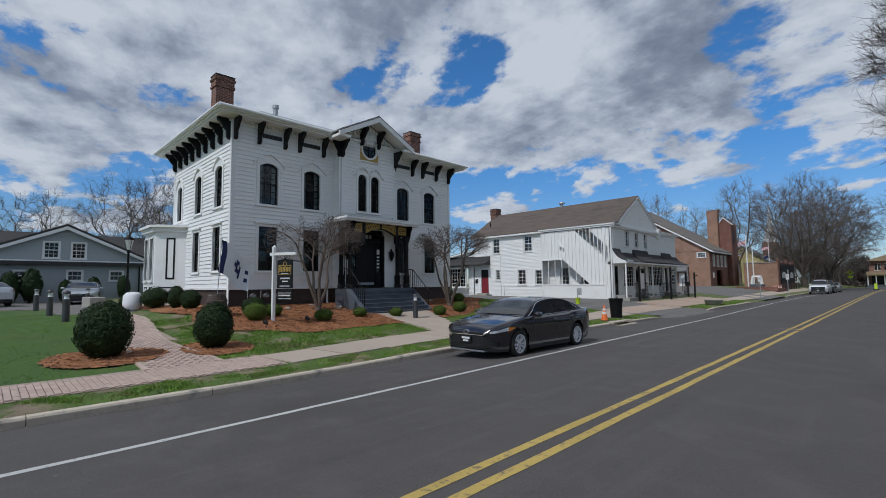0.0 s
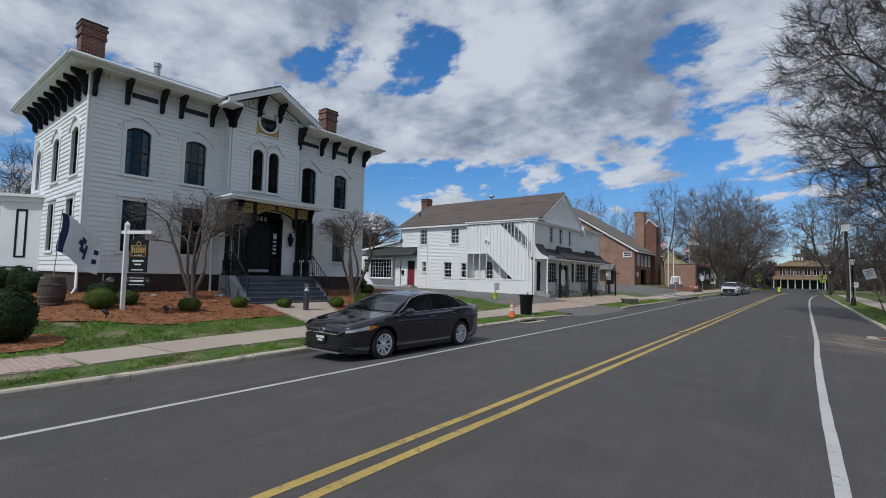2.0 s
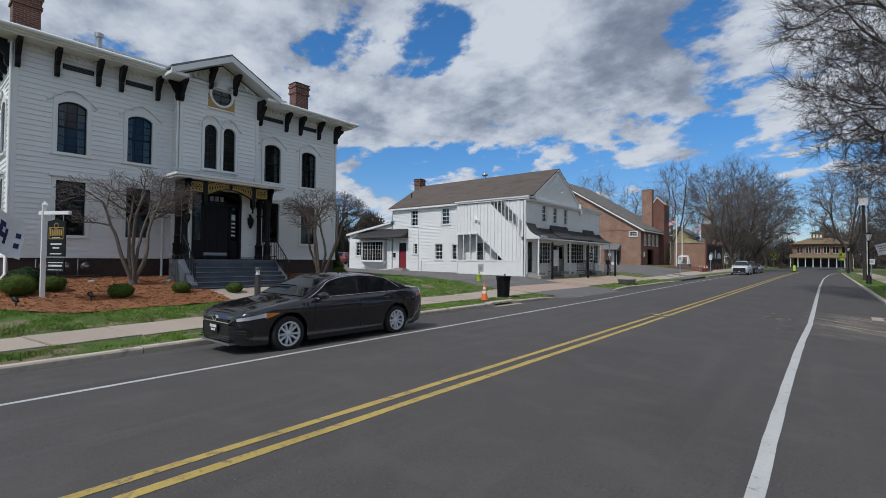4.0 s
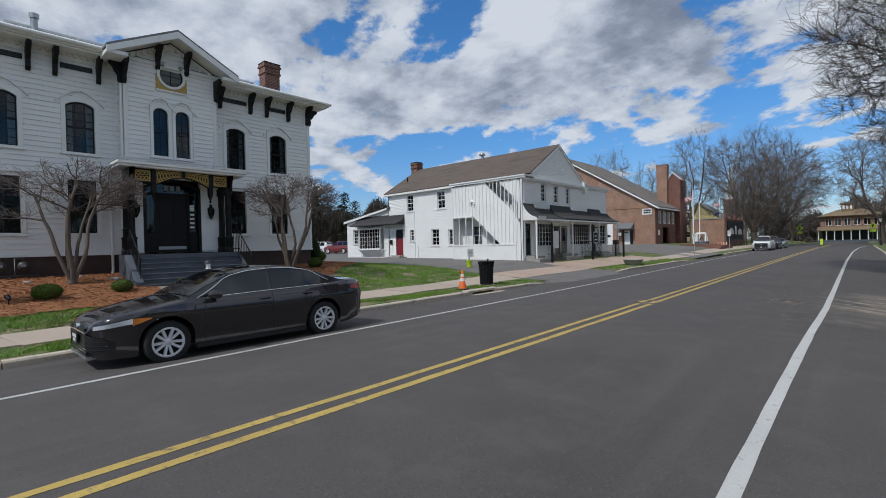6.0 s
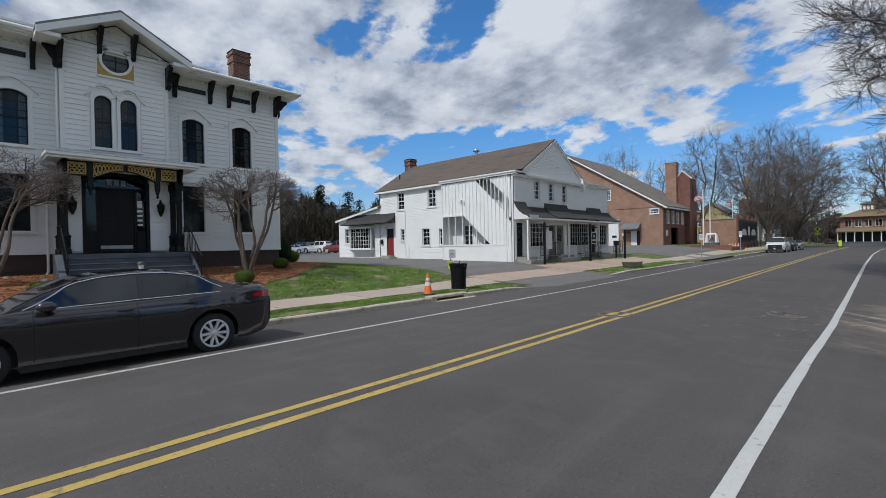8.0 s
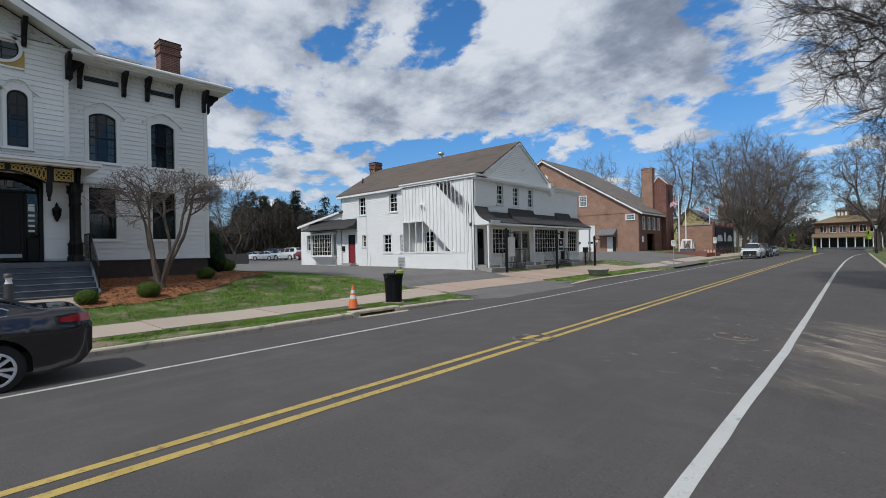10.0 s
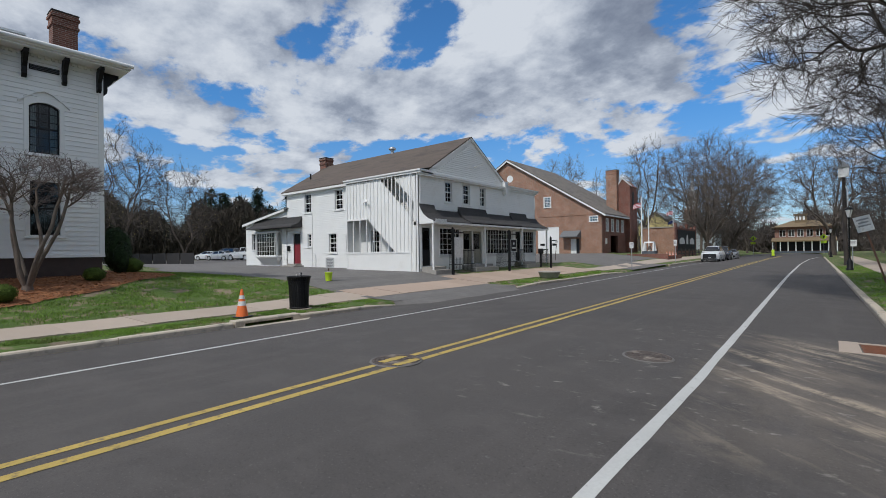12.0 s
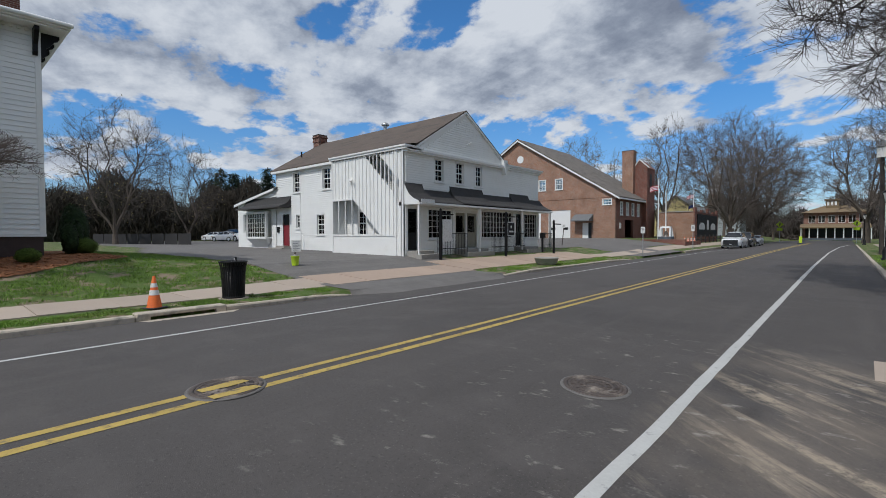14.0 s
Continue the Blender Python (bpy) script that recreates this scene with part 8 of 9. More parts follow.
# undergrowth band and board fence at the back of the car park
ub = Build()
rr = random.Random(9)
for _ in range(42000):
    a, d = rr.uniform(0.10, 0.66), rr.uniform(92, 108)
    p = Vector((3 - d * math.cos(a), 14 + d * math.sin(a), 0.4 + rr.random() ** 1.15 * (9.0 + 2.0 * math.sin(a * 31) + 1.3 * math.sin(a * 83))))
    u = Vector((rr.gauss(0, 0.7), rr.gauss(0, 0.7), rr.gauss(1.6, 0.9))).normalized() * rr.uniform(0.5, 1.5)
    w = u.cross(Vector((rr.gauss(0, 1), rr.gauss(0, 1), 0.2))).normalized() * 0.085
    ub.add([p - u, p + w, p + u, p - w], [(0, 1, 2, 3)])
solid("undergrowth", ub, BRUSH, "tangled brown brush along the woods", "brush", kind="stuff")
fc = thing("board_fence", (-58, 30, 0.5), "low dark board fence behind the car park", "fence")
me = Build().box((0, 0, 0), (1.9, 0.04, 1.25)).mesh("fence_panel", FENCE)
for k in range(8):
    piece("fence_panel", me, fc, pose(-62 + k * 1.95, 29.0 + k * 0.62, 0.48, 0, 0, 17.6))
# right-hand brush runs on out of view, added for the panes to reflect
rb = Build()
for _ in range(15000):
    p = Vector((rr.uniform(13, 26), rr.uniform(-30, 118), 0.1 + rr.random() ** 1.6 * 4.5))
    if abs(p.x - 14.5) < 5 and 72 < p.y < 88:
        continue
    u = Vector((rr.gauss(0, 1), rr.gauss(0, 1), rr.gauss(0, 1) + 1.0)).normalized() * rr.uniform(0.3, 0.9)
    w = u.cross(Vector((rr.gauss(0, 1), rr.gauss(0, 1), 0.2))).normalized() * 0.12
    rb.add([p - u, p + w, p + u, p - w], [(0, 1, 2, 3)])
for _ in range(30000):
    x = rr.uniform(-62, 70)
    p = Vector((x, rr.uniform(164, 182), 0.2 + rr.random() ** 1.1 * (8.5 + 2.5 * math.sin(x * 0.21) + 1.5 * math.sin(x * 0.73))))
    u = Vector((rr.gauss(0, 0.7), rr.gauss(0, 0.7), rr.gauss(1.6, 0.9))).normalized() * rr.uniform(0.8, 2.2)
    w = u.cross(Vector((rr.gauss(0, 1), rr.gauss(0, 1), 0.2))).normalized() * 0.13
    rb.add([p - u, p + w, p + u, p - w], [(0, 1, 2, 3)])
solid("undergrowth", rb, TWIG, "brown brush along the far side's gardens", "brush", kind="stuff")


# ---- in the front yard ----
def lease_sign():
    x, y = -14.5, 6.40
    z = land(x, y)
    R = pose(x, y, 0, 0, 0, -65) @ pose(-x, -y, 0)
    s = thing("post_sign", (x, y, z), "white post with a hanging black lease board", "sign")
    part("post", Build().box((x - 0.055, y - 0.055, z - 0.1), (x + 0.055, y + 0.055, z + 2.62)).add([(x - 0.07, y - 0.07, z + 2.62), (x + 0.07, y - 0.07, z + 2.62), (x + 0.07, y + 0.07, z + 2.62), (x - 0.07, y + 0.07, z + 2.62), (x, y, z + 2.74)], [(0, 1, 4), (1, 2, 4), (2, 3, 4), (3, 0, 4), (3, 2, 1, 0)]), TRIM, s, bevel=0.006)
    part("arm", Build().box((x - 0.045, y - 0.16, z + 2.34), (x + 0.045, y + 0.95, z + 2.44), R), TRIM, s, bevel=0.006)
    F = R @ facing(x + 0.02, y + 0.16, z, 90)
    b = part("board", Build().prism([(0, 1.18), (0.66, 1.18), (0.66, 2.16), (0.42, 2.20), (0.33, 2.26), (0.24, 2.20), (0, 2.16)], 0, 0.03, F), BLACK, s, "black sign board with a gold frame")
    part("rider", Build().box((0.02, 0.0, 0.76), (0.64, 0.03, 1.12), F), BLACK, s)
    g = Build().ring([(0.06, 1.66), (0.60, 1.66), (0.60, 1.99), (0.06, 1.99)], [(0.08, 1.68), (0.58, 1.68), (0.58, 1.97), (0.08, 1.97)], -0.006, 0.0, F)
    g.ring([(0.33 + 0.08 * math.cos(k * 0.6283), 2.03 + 0.09 * math.sin(k * 0.6283)) for k in range(10)], [(0.33 + 0.06 * math.cos(k * 0.6283), 2.03 + 0.07 * math.sin(k * 0.6283)) for k in range(10)], -0.006, 0.0, F)
    for k in range(7):
        g.box((0.10 + k * 0.068, -0.006, 1.76), (0.145 + k * 0.068, 0.0, 1.93 if k else 1.96), F)
    part("gold_mark", g, GOLD, b, "gold frame and bars")
    w = Build()
    for a, c, z0, z1 in ((0.18, 0.48, 1.69, 1.71), (0.14, 0.54, 1.50, 1.55), (0.22, 0.46, 1.40, 1.44), (0.12, 0.54, 1.24, 1.27)):
        w.box((a, -0.006, z0), (c, 0.0, z1), F)
    part("white_bar", w, REFLECT, b)
    part("white_bar", Build().box((0.06, -0.006, 1.0), (0.60, 0.0, 1.02), F).box((0.08, -0.006, 0.90), (0.58, 0.0, 0.95), F).box((0.06, -0.006, 0.80), (0.60, 0.0, 0.82), F), REFLECT, b)
    for dx in (0.1, 0.56):
        part("chain", Build().tube([F @ Vector((dx, 0.015, 2.17)), F @ Vector((dx, 0.015, 2.35))], 0.008, 5), STEEL, s)


lease_sign()


def bollard(x, y, z, h=1.02):
    b = thing("bollard_light", (x, y, z), "bronze bollard light with a clear louvred head", "bollard", "bollard lights")
    T = pose(x, y, z)
    part("shaft", Build().lathe([(0.105, -0.05), (0.105, h * 0.72)], 16, T), BOLLARD, b)
    part("lens", Build().lathe([(0.085, h * 0.72), (0.06, h * 0.80), (0.085, h * 0.88)], 16, T), ALLOY, b, "pale reflector cone")
    part("cap", Build().lathe([(0.108, h * 0.88), (0.108, h * 0.93), (0.085, h * 0.98), (0.0, h)], 16, T), BOLLARD, b)


bollard(-13.4, 12.15, land(-13.4, 12.15) + 0.02)
for x, y in ((-18.6, 1.1), (-22.6, 1.0), (-27.6, 0.9), (-30.5, 3.2)):
    bollard(x, y, land(x, y), 1.05)


def barrel_flag():
    x, y = -16.1, 5.05
    z = land(x, y)
    b = thing("barrel", (x, y, z), "dark weathered oak barrel with iron hoops", "barrel")
    R = [(0.27, 0), (0.33, 0.25), (0.345, 0.44), (0.33, 0.65), (0.28, 0.88)]
    part("barrel_body", Build().lathe(R, 20, pose(x, y, z), False), WOODDARK, b)
    for zz in (0.06, 0.26, 0.62, 0.82):
        r = lerp([(q, p) for p, q in R], zz) + 0.006
        part("hoop", Build().hoop([(r, zz), (r + 0.004, zz + 0.02), (r, zz + 0.045)], 20, pose(x, y, z)), CAST, b)
    f = thing("flag", (x, y, z + 0.7), "white and navy feather flag on a leaning pole", "flag")
    base, top = Vector((x, y, z + 0.7)), Vector((x + 0.05, y + 0.10, z + 2.95))
    part("pole", Build().tube([base, top], 0.013, 6), STEEL, f)
    v, n, m = [], 18, 8
    for i in range(n + 1):
        for j in range(m + 1):
            t, u = i / n, j / m
            p = top.lerp(base, 0.05 + 0.52 * u)
            v.append((p.x + 0.10 * math.sin(t * 5 + u * 2) * t, p.y + t * 1.05 + 0.04 * math.sin(u * 5), p.z - 0.75 * t + 0.06 * math.sin(t * 7)))
    idx = lambda i, j: i * (m + 1) + j
    part("cloth", Build().add(v, [(idx(i, j), idx(i + 1, j), idx(i + 1, j + 1), idx(i, j + 1)) for i in range(3, n) for j in range(m)], None, True), FLAGW, f)
    part("cloth_band", Build().add(v, [(idx(i, j), idx(i + 1, j), idx(i + 1, j + 1), idx(i, j + 1)) for i in range(3) for j in range(m)], None, True), FLAGB, f, "navy hoist band")
    off = [(a + 0.015, b2 - 0.004, c) for a, b2, c in v]
    part("emblem", Build().add(off, [(idx(i, j), idx(i + 1, j), idx(i + 1, j + 1), idx(i, j + 1)) for i, j in ((8, 3), (9, 2), (9, 3), (9, 4), (10, 2), (10, 4), (11, 3), (11, 4), (11, 5), (15, 3), (16, 3), (15, 5), (16, 5))], None, True), FLAGB, f, "plain navy patches")


barrel_flag()


def gas_meters():
    g = thing("gas_meter", (-17.45, 7.4, 0.75), "row of dark grey gas meters and pipes at the wall", "gas meter")
    for k in range(3):
        y = 6.9 + k * 0.55
        part("meter_case", Build().lathe([(0.0, -0.10), (0.13, -0.08), (0.15, 0.0), (0.13, 0.08), (0.0, 0.10)], 12, pose(-17.45, y, 1.18, 0, 90, 0)), BOLLARD, g)
        part("meter_dial", Build().box((-17.35, y - 0.06, 1.16), (-17.33, y + 0.06, 1.24)), STEEL, g)
        part("pipe", Build().tube([(-17.5, y - 0.2, 0.7), (-17.5, y - 0.2, 1.42), (-17.5, y + 0.02, 1.42), (-17.5, y + 0.02, 1.25)], 0.025, 6), BOLLARD, g)
    part("manifold", Build().tube([(-17.5, 6.5, 0.86), (-17.5, 8.4, 0.86)], 0.03, 6), BOLLARD, g)


gas_meters()
for x, y in ((-13.6, 5.75), (-13.75, 7.35)):
    z = land(x, y)
    s = thing("spot_light", (x, y, z), "small black garden spot light on a spike", "garden light", "garden spot lights")
    part("spike", Build().tube([(x, y, z - 0.05), (x, y, z + 0.16)], 0.015, 6), BLACK, s)
    part("lamp_head", Build().lathe([(0.03, -0.08), (0.06, 0.0), (0.065, 0.09)], 10, pose(x, y, z + 0.2, 0, -60, 20)), BLACK, s)
for x, y, r in ((-16.6, 8.0, 0.12), (-16.3, 10.2, 0.16), (-17.2, 9.4, 0.10), (-17.0, 16.4, 0.14)):
    b = Build().lathe([(r * 0.8, -0.03), (r, 0.03), (r * 0.7, r * 0.7), (0.0, r * 0.8)], 9, pose(x, y, land(x, y) + 0.03, 0, 0, 20) @ Matrix.Diagonal((1.3, 0.9, 0.8, 1)))
    solid("rock", b, STONE, "small pale rock in the mulch bed", "rock", "rocks in the bed", at=(x, y, land(x, y)))
tank = Build().lathe([(0.02, 0), (0.62, 0.05), (0.66, 0.5), (0.62, 1.1), (0.4, 1.32), (0.0, 1.36)], 18, pose(-23.6, 3.95, land(-23.6, 3.95)) @ Matrix.Diagonal((0.72, 0.58, 0.62, 1)))
solid("covered_cart", tank, FLAGW, "bulky thing under a white tarpaulin by the lamp", "tarpaulin", at=(-23.6, 3.95, land(-23.6, 3.95)))


def post_lamp(x, y, z, h, label):
    s = thing("street_lamp", (x, y, z), label, "street lamp")
    T = pose(x, y, z)
    part("base", Build().lathe([(0.20, -0.05), (0.20, 0.10), (0.15, 0.16), (0.16, 0.55), (0.10, 0.68), (0.06, 0.80)], 12, T), BLACK, s)
    part("pole", Build().lathe([(0.055, 0.75), (0.045, h - 0.85), (0.09, h - 0.80), (0.05, h - 0.72)], 12, T), BLACK, s)
    part("lantern_cage", Build().lathe([(0.08, h - 0.72), (0.10, h - 0.70)], 8, T).lathe([(0.22, h - 0.22), (0.24, h - 0.18), (0.10, h - 0.06), (0.03, h - 0.03), (0.02, h + 0.06), (0.0, h + 0.08)], 8, T), BLACK, s)
    bars = Build()
    for k in range(4):
        a = k * math.pi / 2 + 0.4
        bars.tube([T @ Vector((0.09 * math.cos(a), 0.09 * math.sin(a), h - 0.72)), T @ Vector((0.215 * math.cos(a), 0.215 * math.sin(a), h - 0.20))], 0.010, 5)
    part("lantern_bar", bars, BLACK, s)
    part("lantern_glass", Build().hoop([(0.085, h - 0.70), (0.20, h - 0.22)], 8, T), FROST, s)
    return s


FROST = mat("frosted lamp glass", (0.62, 0.63, 0.62), 0.3, vary=0.05, bump=0)
post_lamp(-25.1, 4.0, land(-25.1, 4.0), 3.55, "black lantern lamp post beside the house")
post_lamp(4.95, 52.5, land(4.95, 52.5), 4.1, "black lantern street lamp on the grass verge")
post_lamp(5.1, 98, land(5.1, 98), 4.1, "black lantern street lamp near the crossroads")
post_lamp(-40, 37.5, land(-40, 37.5), 3.6, "black lantern lamp post in the car park")


# ---- kerbside things ----
def cone(x, y, z, s=1.0):
    c = thing("traffic_cone", (x, y, z), "orange traffic cone with two pale bands", "traffic cone", "traffic cones")
    T = pose(x, y, z, 0, 0, 25) @ Matrix.Diagonal((s, s, s, 1))
    part("base", Build().box((-0.19, -0.19, 0.0), (0.19, 0.19, 0.035), T), PLASTIC, c, "black rubber base", bevel=0.01)
    part("body", Build().lathe([(0.15, 0.035), (0.145, 0.06), (0.028, 0.70), (0.022, 0.715)], 18, T), ORANGE, c)
    r = lambda q: 0.145 - (q - 0.06) * 0.183 + 0.003
    for a, b in ((0.30, 0.41), (0.47, 0.56)):
        part("band", Build().hoop([(r(a), a), (r(b), b)], 18, T), REFLECT, c)


cone(-8.42, 19.3, land(-8.42, 19.3) + 0.01, 1.02)
for k in range(4):
    cone(-11.2 + k * 0.15, 76.0 + k * 0.9, land(-11.2, 76) + 0.02, 1.0)


def litter_bin(x, y, z):
    b = thing("litter_bin", (x, y, z), "black slatted steel litter bin with a flared rim", "litter bin")
    H = 0.93
    prof = [(0.262, 0.03), (0.272, 0.35), (0.286, 0.66), (0.302, 0.80), (0.335, H)]
    part("liner", Build().hoop([(0.225, 0.05), (0.262, 0.78), (0.235, 0.78), (0.2, 0.1)], 20, pose(x, y, z)), PLASTIC, b)
    sl = Build()
    w = 0.019
    v = [(q, -r - e, zz) for r, zz in prof for e in (0.0, 0.007) for q in (-w, w)]
    f = []
    for i in range(len(prof) - 1):
        o = 4 * i
        f += [(o + 2, o + 3, o + 7, o + 6), (o, o + 4, o + 5, o + 1), (o, o + 2, o + 6, o + 4), (o + 1, o + 5, o + 7, o + 3)]
    me = sl.add(v, f).mesh("slat", BLACK)
    for k in range(32):
        piece("slat", me, b, pose(x, y, z, 0, 0, 11.25 * k))
    for zz, r in ((0.02, 0.276), (0.76, 0.300)):
        part("hoop", Build().hoop([(r - 0.014, zz), (r, zz), (r, zz + 0.045), (r - 0.014, zz + 0.045)], 28, pose(x, y, z)), BLACK, b)
    part("rim", Build().hoop([(0.328, H - 0.015), (0.345, H - 0.01), (0.352, H + 0.012), (0.340, H + 0.03), (0.322, H + 0.02), (0.318, H - 0.01)], 28, pose(x, y, z)), BLACK, b)
    part("inner_collar", Build().hoop([(0.322, H + 0.01), (0.25, H - 0.03), (0.20, H - 0.10)], 28, pose(x, y, z)), PLASTIC, b)
    part("lid_cable", Build().tube([(x - 0.12, y, z + H - 0.05), (x - 0.10, y, z + H + 0.10), (x + 0.10, y, z + H + 0.11), (x + 0.13, y, z + H - 0.05)], 0.006, 5), STEEL, b)
    part("handle_post", Build().box((x + 0.02, y + 0.03, z + H - 0.08), (x + 0.045, y + 0.055, z + H + 0.13)).box((x + 0.06, y + 0.03, z + H - 0.08), (x + 0.085, y + 0.055, z + H + 0.13)), BLACK, b)
    part("pad", Build().lathe([(0.36, -0.06), (0.36, 0.012)], 18, pose(x, y, z)), SLAB, b)


litter_bin(-8.72, 21.2, land(-8.72, 21.2) + 0.012)


def bucket_sign(x, y, z):
    b = thing("bucket", (x, y, z), "fluorescent yellow bucket weighting a paper sign", "bucket")
    part("pail", Build().lathe([(0.13, 0), (0.165, 0.36), (0.175, 0.37), (0.16, 0.38), (0.14, 0.3)], 16, pose(x, y, z)), NEON, b)
    part("filling", Build().lathe([(0.15, 0.30), (0.10, 0.40), (0.0, 0.44)], 10, pose(x, y, z)), STONE, b)
    part("stake", Build().box((x - 0.015, y - 0.02, z + 0.3), (x + 0.015, y + 0.02, z + 1.0)), WOODDARK, b)
    F = facing(x + 0.03, y - 0.17, z, 60)
    p = part("notice", Build().box((0, 0, 0.55), (0.36, 0.01, 1.0), F), REFLECT, b, "white paper notice")
    l = Build()
    for k in range(6):
        l.box((0.05, -0.004, 0.92 - k * 0.065), (0.31 - 0.05 * (k % 2), 0.0, 0.945 - k * 0.065), F)
    part("text_bar", l, INK, p)


bucket_sign(-13.2, 25.65, land(-13.2, 25.65) + 0.02)


def yard_sign(x, y, z, h, board, label, frame=True):
    """A black post with an arm and a hanging board."""
    s = thing("hanging_sign", (x, y, z), label, "sign")
    part("post", Build().box((x - 0.06, y - 0.06, z - 0.05), (x + 0.06, y + 0.06, z + h)).lathe([(0.05, 0), (0.07, 0.05), (0.0, 0.12)], 8, pose(x, y, z + h)), BLACK, s)
    part("arm", Build().box((x - 0.03, y - 0.1, z + h - 0.22), (x + 0.03, y + 1.0, z + h - 0.15)), BLACK, s)
    F = facing(x + 0.02, y + 0.14, z, 90)
    col, w, z0, z1 = board
    if col is not None:
        b = part("board", Build().box((0, 0, z0), (w, 0.04, z1), F), col, s)
        if col is BLACK:
            part("board_edge", Build().ring([(0, z0), (w, z0), (w, z1), (0, z1)], [(0.05, z0 + 0.05), (w - 0.05, z0 + 0.05), (w - 0.05, z1 - 0.05), (0.05, z1 - 0.05)], -0.01, 0.0, F), REFLECT, b)
            part("board_mark", Build().box((0.16, -0.01, z0 + 0.22), (w - 0.16, 0.0, z0 + 0.32), F).prism([(w / 2 + 0.09 * math.cos(k * 0.785), z0 + 0.55 + 0.09 * math.sin(k * 0.785)) for k in range(8)], -0.01, 0.0, F), REFLECT, b, "plain white marks")
    return s


yard_sign(-12.45, 33.5, land(-12.45, 33.5), 2.55, (REFLECT, 0.75, 0.95, 2.1), "black post with a white hanging board by the shop")
s2p = yard_sign(-12.1, 39.0, land(-12.1, 39.0), 2.6, (BLACK, 0.80, 1.25, 2.1), "black post with a framed black hanging board")
yard_sign(-12.0, 44.8, land(-12.0, 44.8), 2.25, (None, 0, 0, 0), "bare black sign post with an empty arm")
mb = thing("mailbox", (-12.2, 43.6, land(-12.2, 43.6)), "black letter box on a post", "mailbox")
part("post", Build().box((-12.25, 43.55, 0.3), (-12.15, 43.65, 1.25)), BLACK, mb)
part("box", Build().box((-12.33, 43.4, 1.25), (-12.07, 43.8, 1.62)), BLACK, mb, bevel=0.03)
pl = thing("planter", (-8.7, 37.7, land(-8.7, 37.7)), "low round stone planter on the grass island", "planter")
part("bowl", Build().lathe([(0.42, 0.0), (0.55, 0.12), (0.62, 0.34), (0.66, 0.36), (0.60, 0.40), (0.5, 0.34)], 20, pose(-8.7, 37.7, land(-8.7, 37.7))), STONE, pl)
part("soil", Build().lathe([(0.56, 0.33), (0.0, 0.36)], 16, pose(-8.7, 37.7, land(-8.7, 37.7))), SOOT, pl)


def street_sign(x, y, z, h, w, hh, lean=0.0, post=None, label="", faces=-1, board=None, bars=3, name="street_sign"):
    s = thing(name, (x, y, z), label, "sign")
    T = pose(x, y, z) @ pose(0, 0, 0, 0, lean, 0)
    part("post", Build().box((-0.028, -0.02, -0.1), (0.028, 0.02, h), T), post or STEEL, s)
    b = part("plate", Build().box((-w / 2, -0.03, h - hh), (w / 2, -0.022, h), T), board or REFLECT, s, bevel=0.003)
    l = Build()
    for k in range(bars):
        zz = h - hh * (0.22 + 0.2 * k)
        l.box((-w * (0.36 - 0.06 * (k % 2)), -0.034, zz - hh * 0.05), (w * (0.36 - 0.06 * (k % 2)), -0.03, zz + hh * 0.05), T)
    if bars:
        part("text_bar", l, INK, b)
    return s


street_sign(5.15, 35.0, land(5.1, 35), 2.70, 0.46, 0.55, -15, RUSTPOST, "white parking sign on a leaning rusty post")
street_sign(5.15, 53.5, land(5.1, 53.5), 1.95, 0.42, 0.42, 0, STEEL, "small white sign beside the street lamp")
street_sign(-8.35, 52.0, land(-8.35, 50), 2.15, 0.32, 0.48, 0, STEEL, "small sign on a steel post by the entrance")
street_sign(-8.3, 67.0, land(-8.3, 67), 2.4, 0.32, 0.62, 0, STEEL, "tall narrow sign on a steel post by the kerb")
street_sign(-16.0, 54.0, land(-16, 54), 1.9, 0.3, 0.3, 6, WOODDARK, "leaning stake with a small paper notice")


def crossing_sign(x, y, z, h):
    s = thing("crossing_sign", (x, y, z), "fluorescent yellow diamond crossing sign on a post", "sign", "crossing signs")
    part("post", Build().box((x - 0.03, y, z - 0.1), (x + 0.03, y + 0.05, z + h)), STEEL, s)
    F = pose(x, y - 0.02, z)
    d = 0.56
    p = part("diamond", Build().prism([(0, h - 2 * d * 0.5 - 0.35), (d, h - 0.35), (0, h + d - 0.35), (-d, h - 0.35)], -0.01, 0.0, F), NEON, s, bevel=0.0)
    part("mark", Build().prism([(-0.10, h - 0.62), (0.06, h - 0.62), (0.14, h - 0.25), (0.02, h - 0.05), (-0.08, h - 0.25)], -0.02, -0.011, F), PLASTIC, p, "plain black mark")
    part("arrow_plate", Build().box((-0.4, -0.01, h - 1.45), (0.4, 0.0, h - 1.0), F), NEON, s)


crossing_sign(-5.6, 117, 0.1, 3.4)
crossing_sign(4.6, 116, 0.1, 3.4)
pm = thing("crossing_paddle", (-1.6, 99, 0.09), "yellow crossing paddle standing in the road", "sign")
part("paddle", Build().box((-1.78, 98.98, 0.2), (-1.42, 99.02, 1.1)), NEON, pm)
part("foot", Build().box((-1.95, 98.8, road_z(-1.6, 99)), (-1.25, 99.2, 0.2)), PLASTIC, pm)

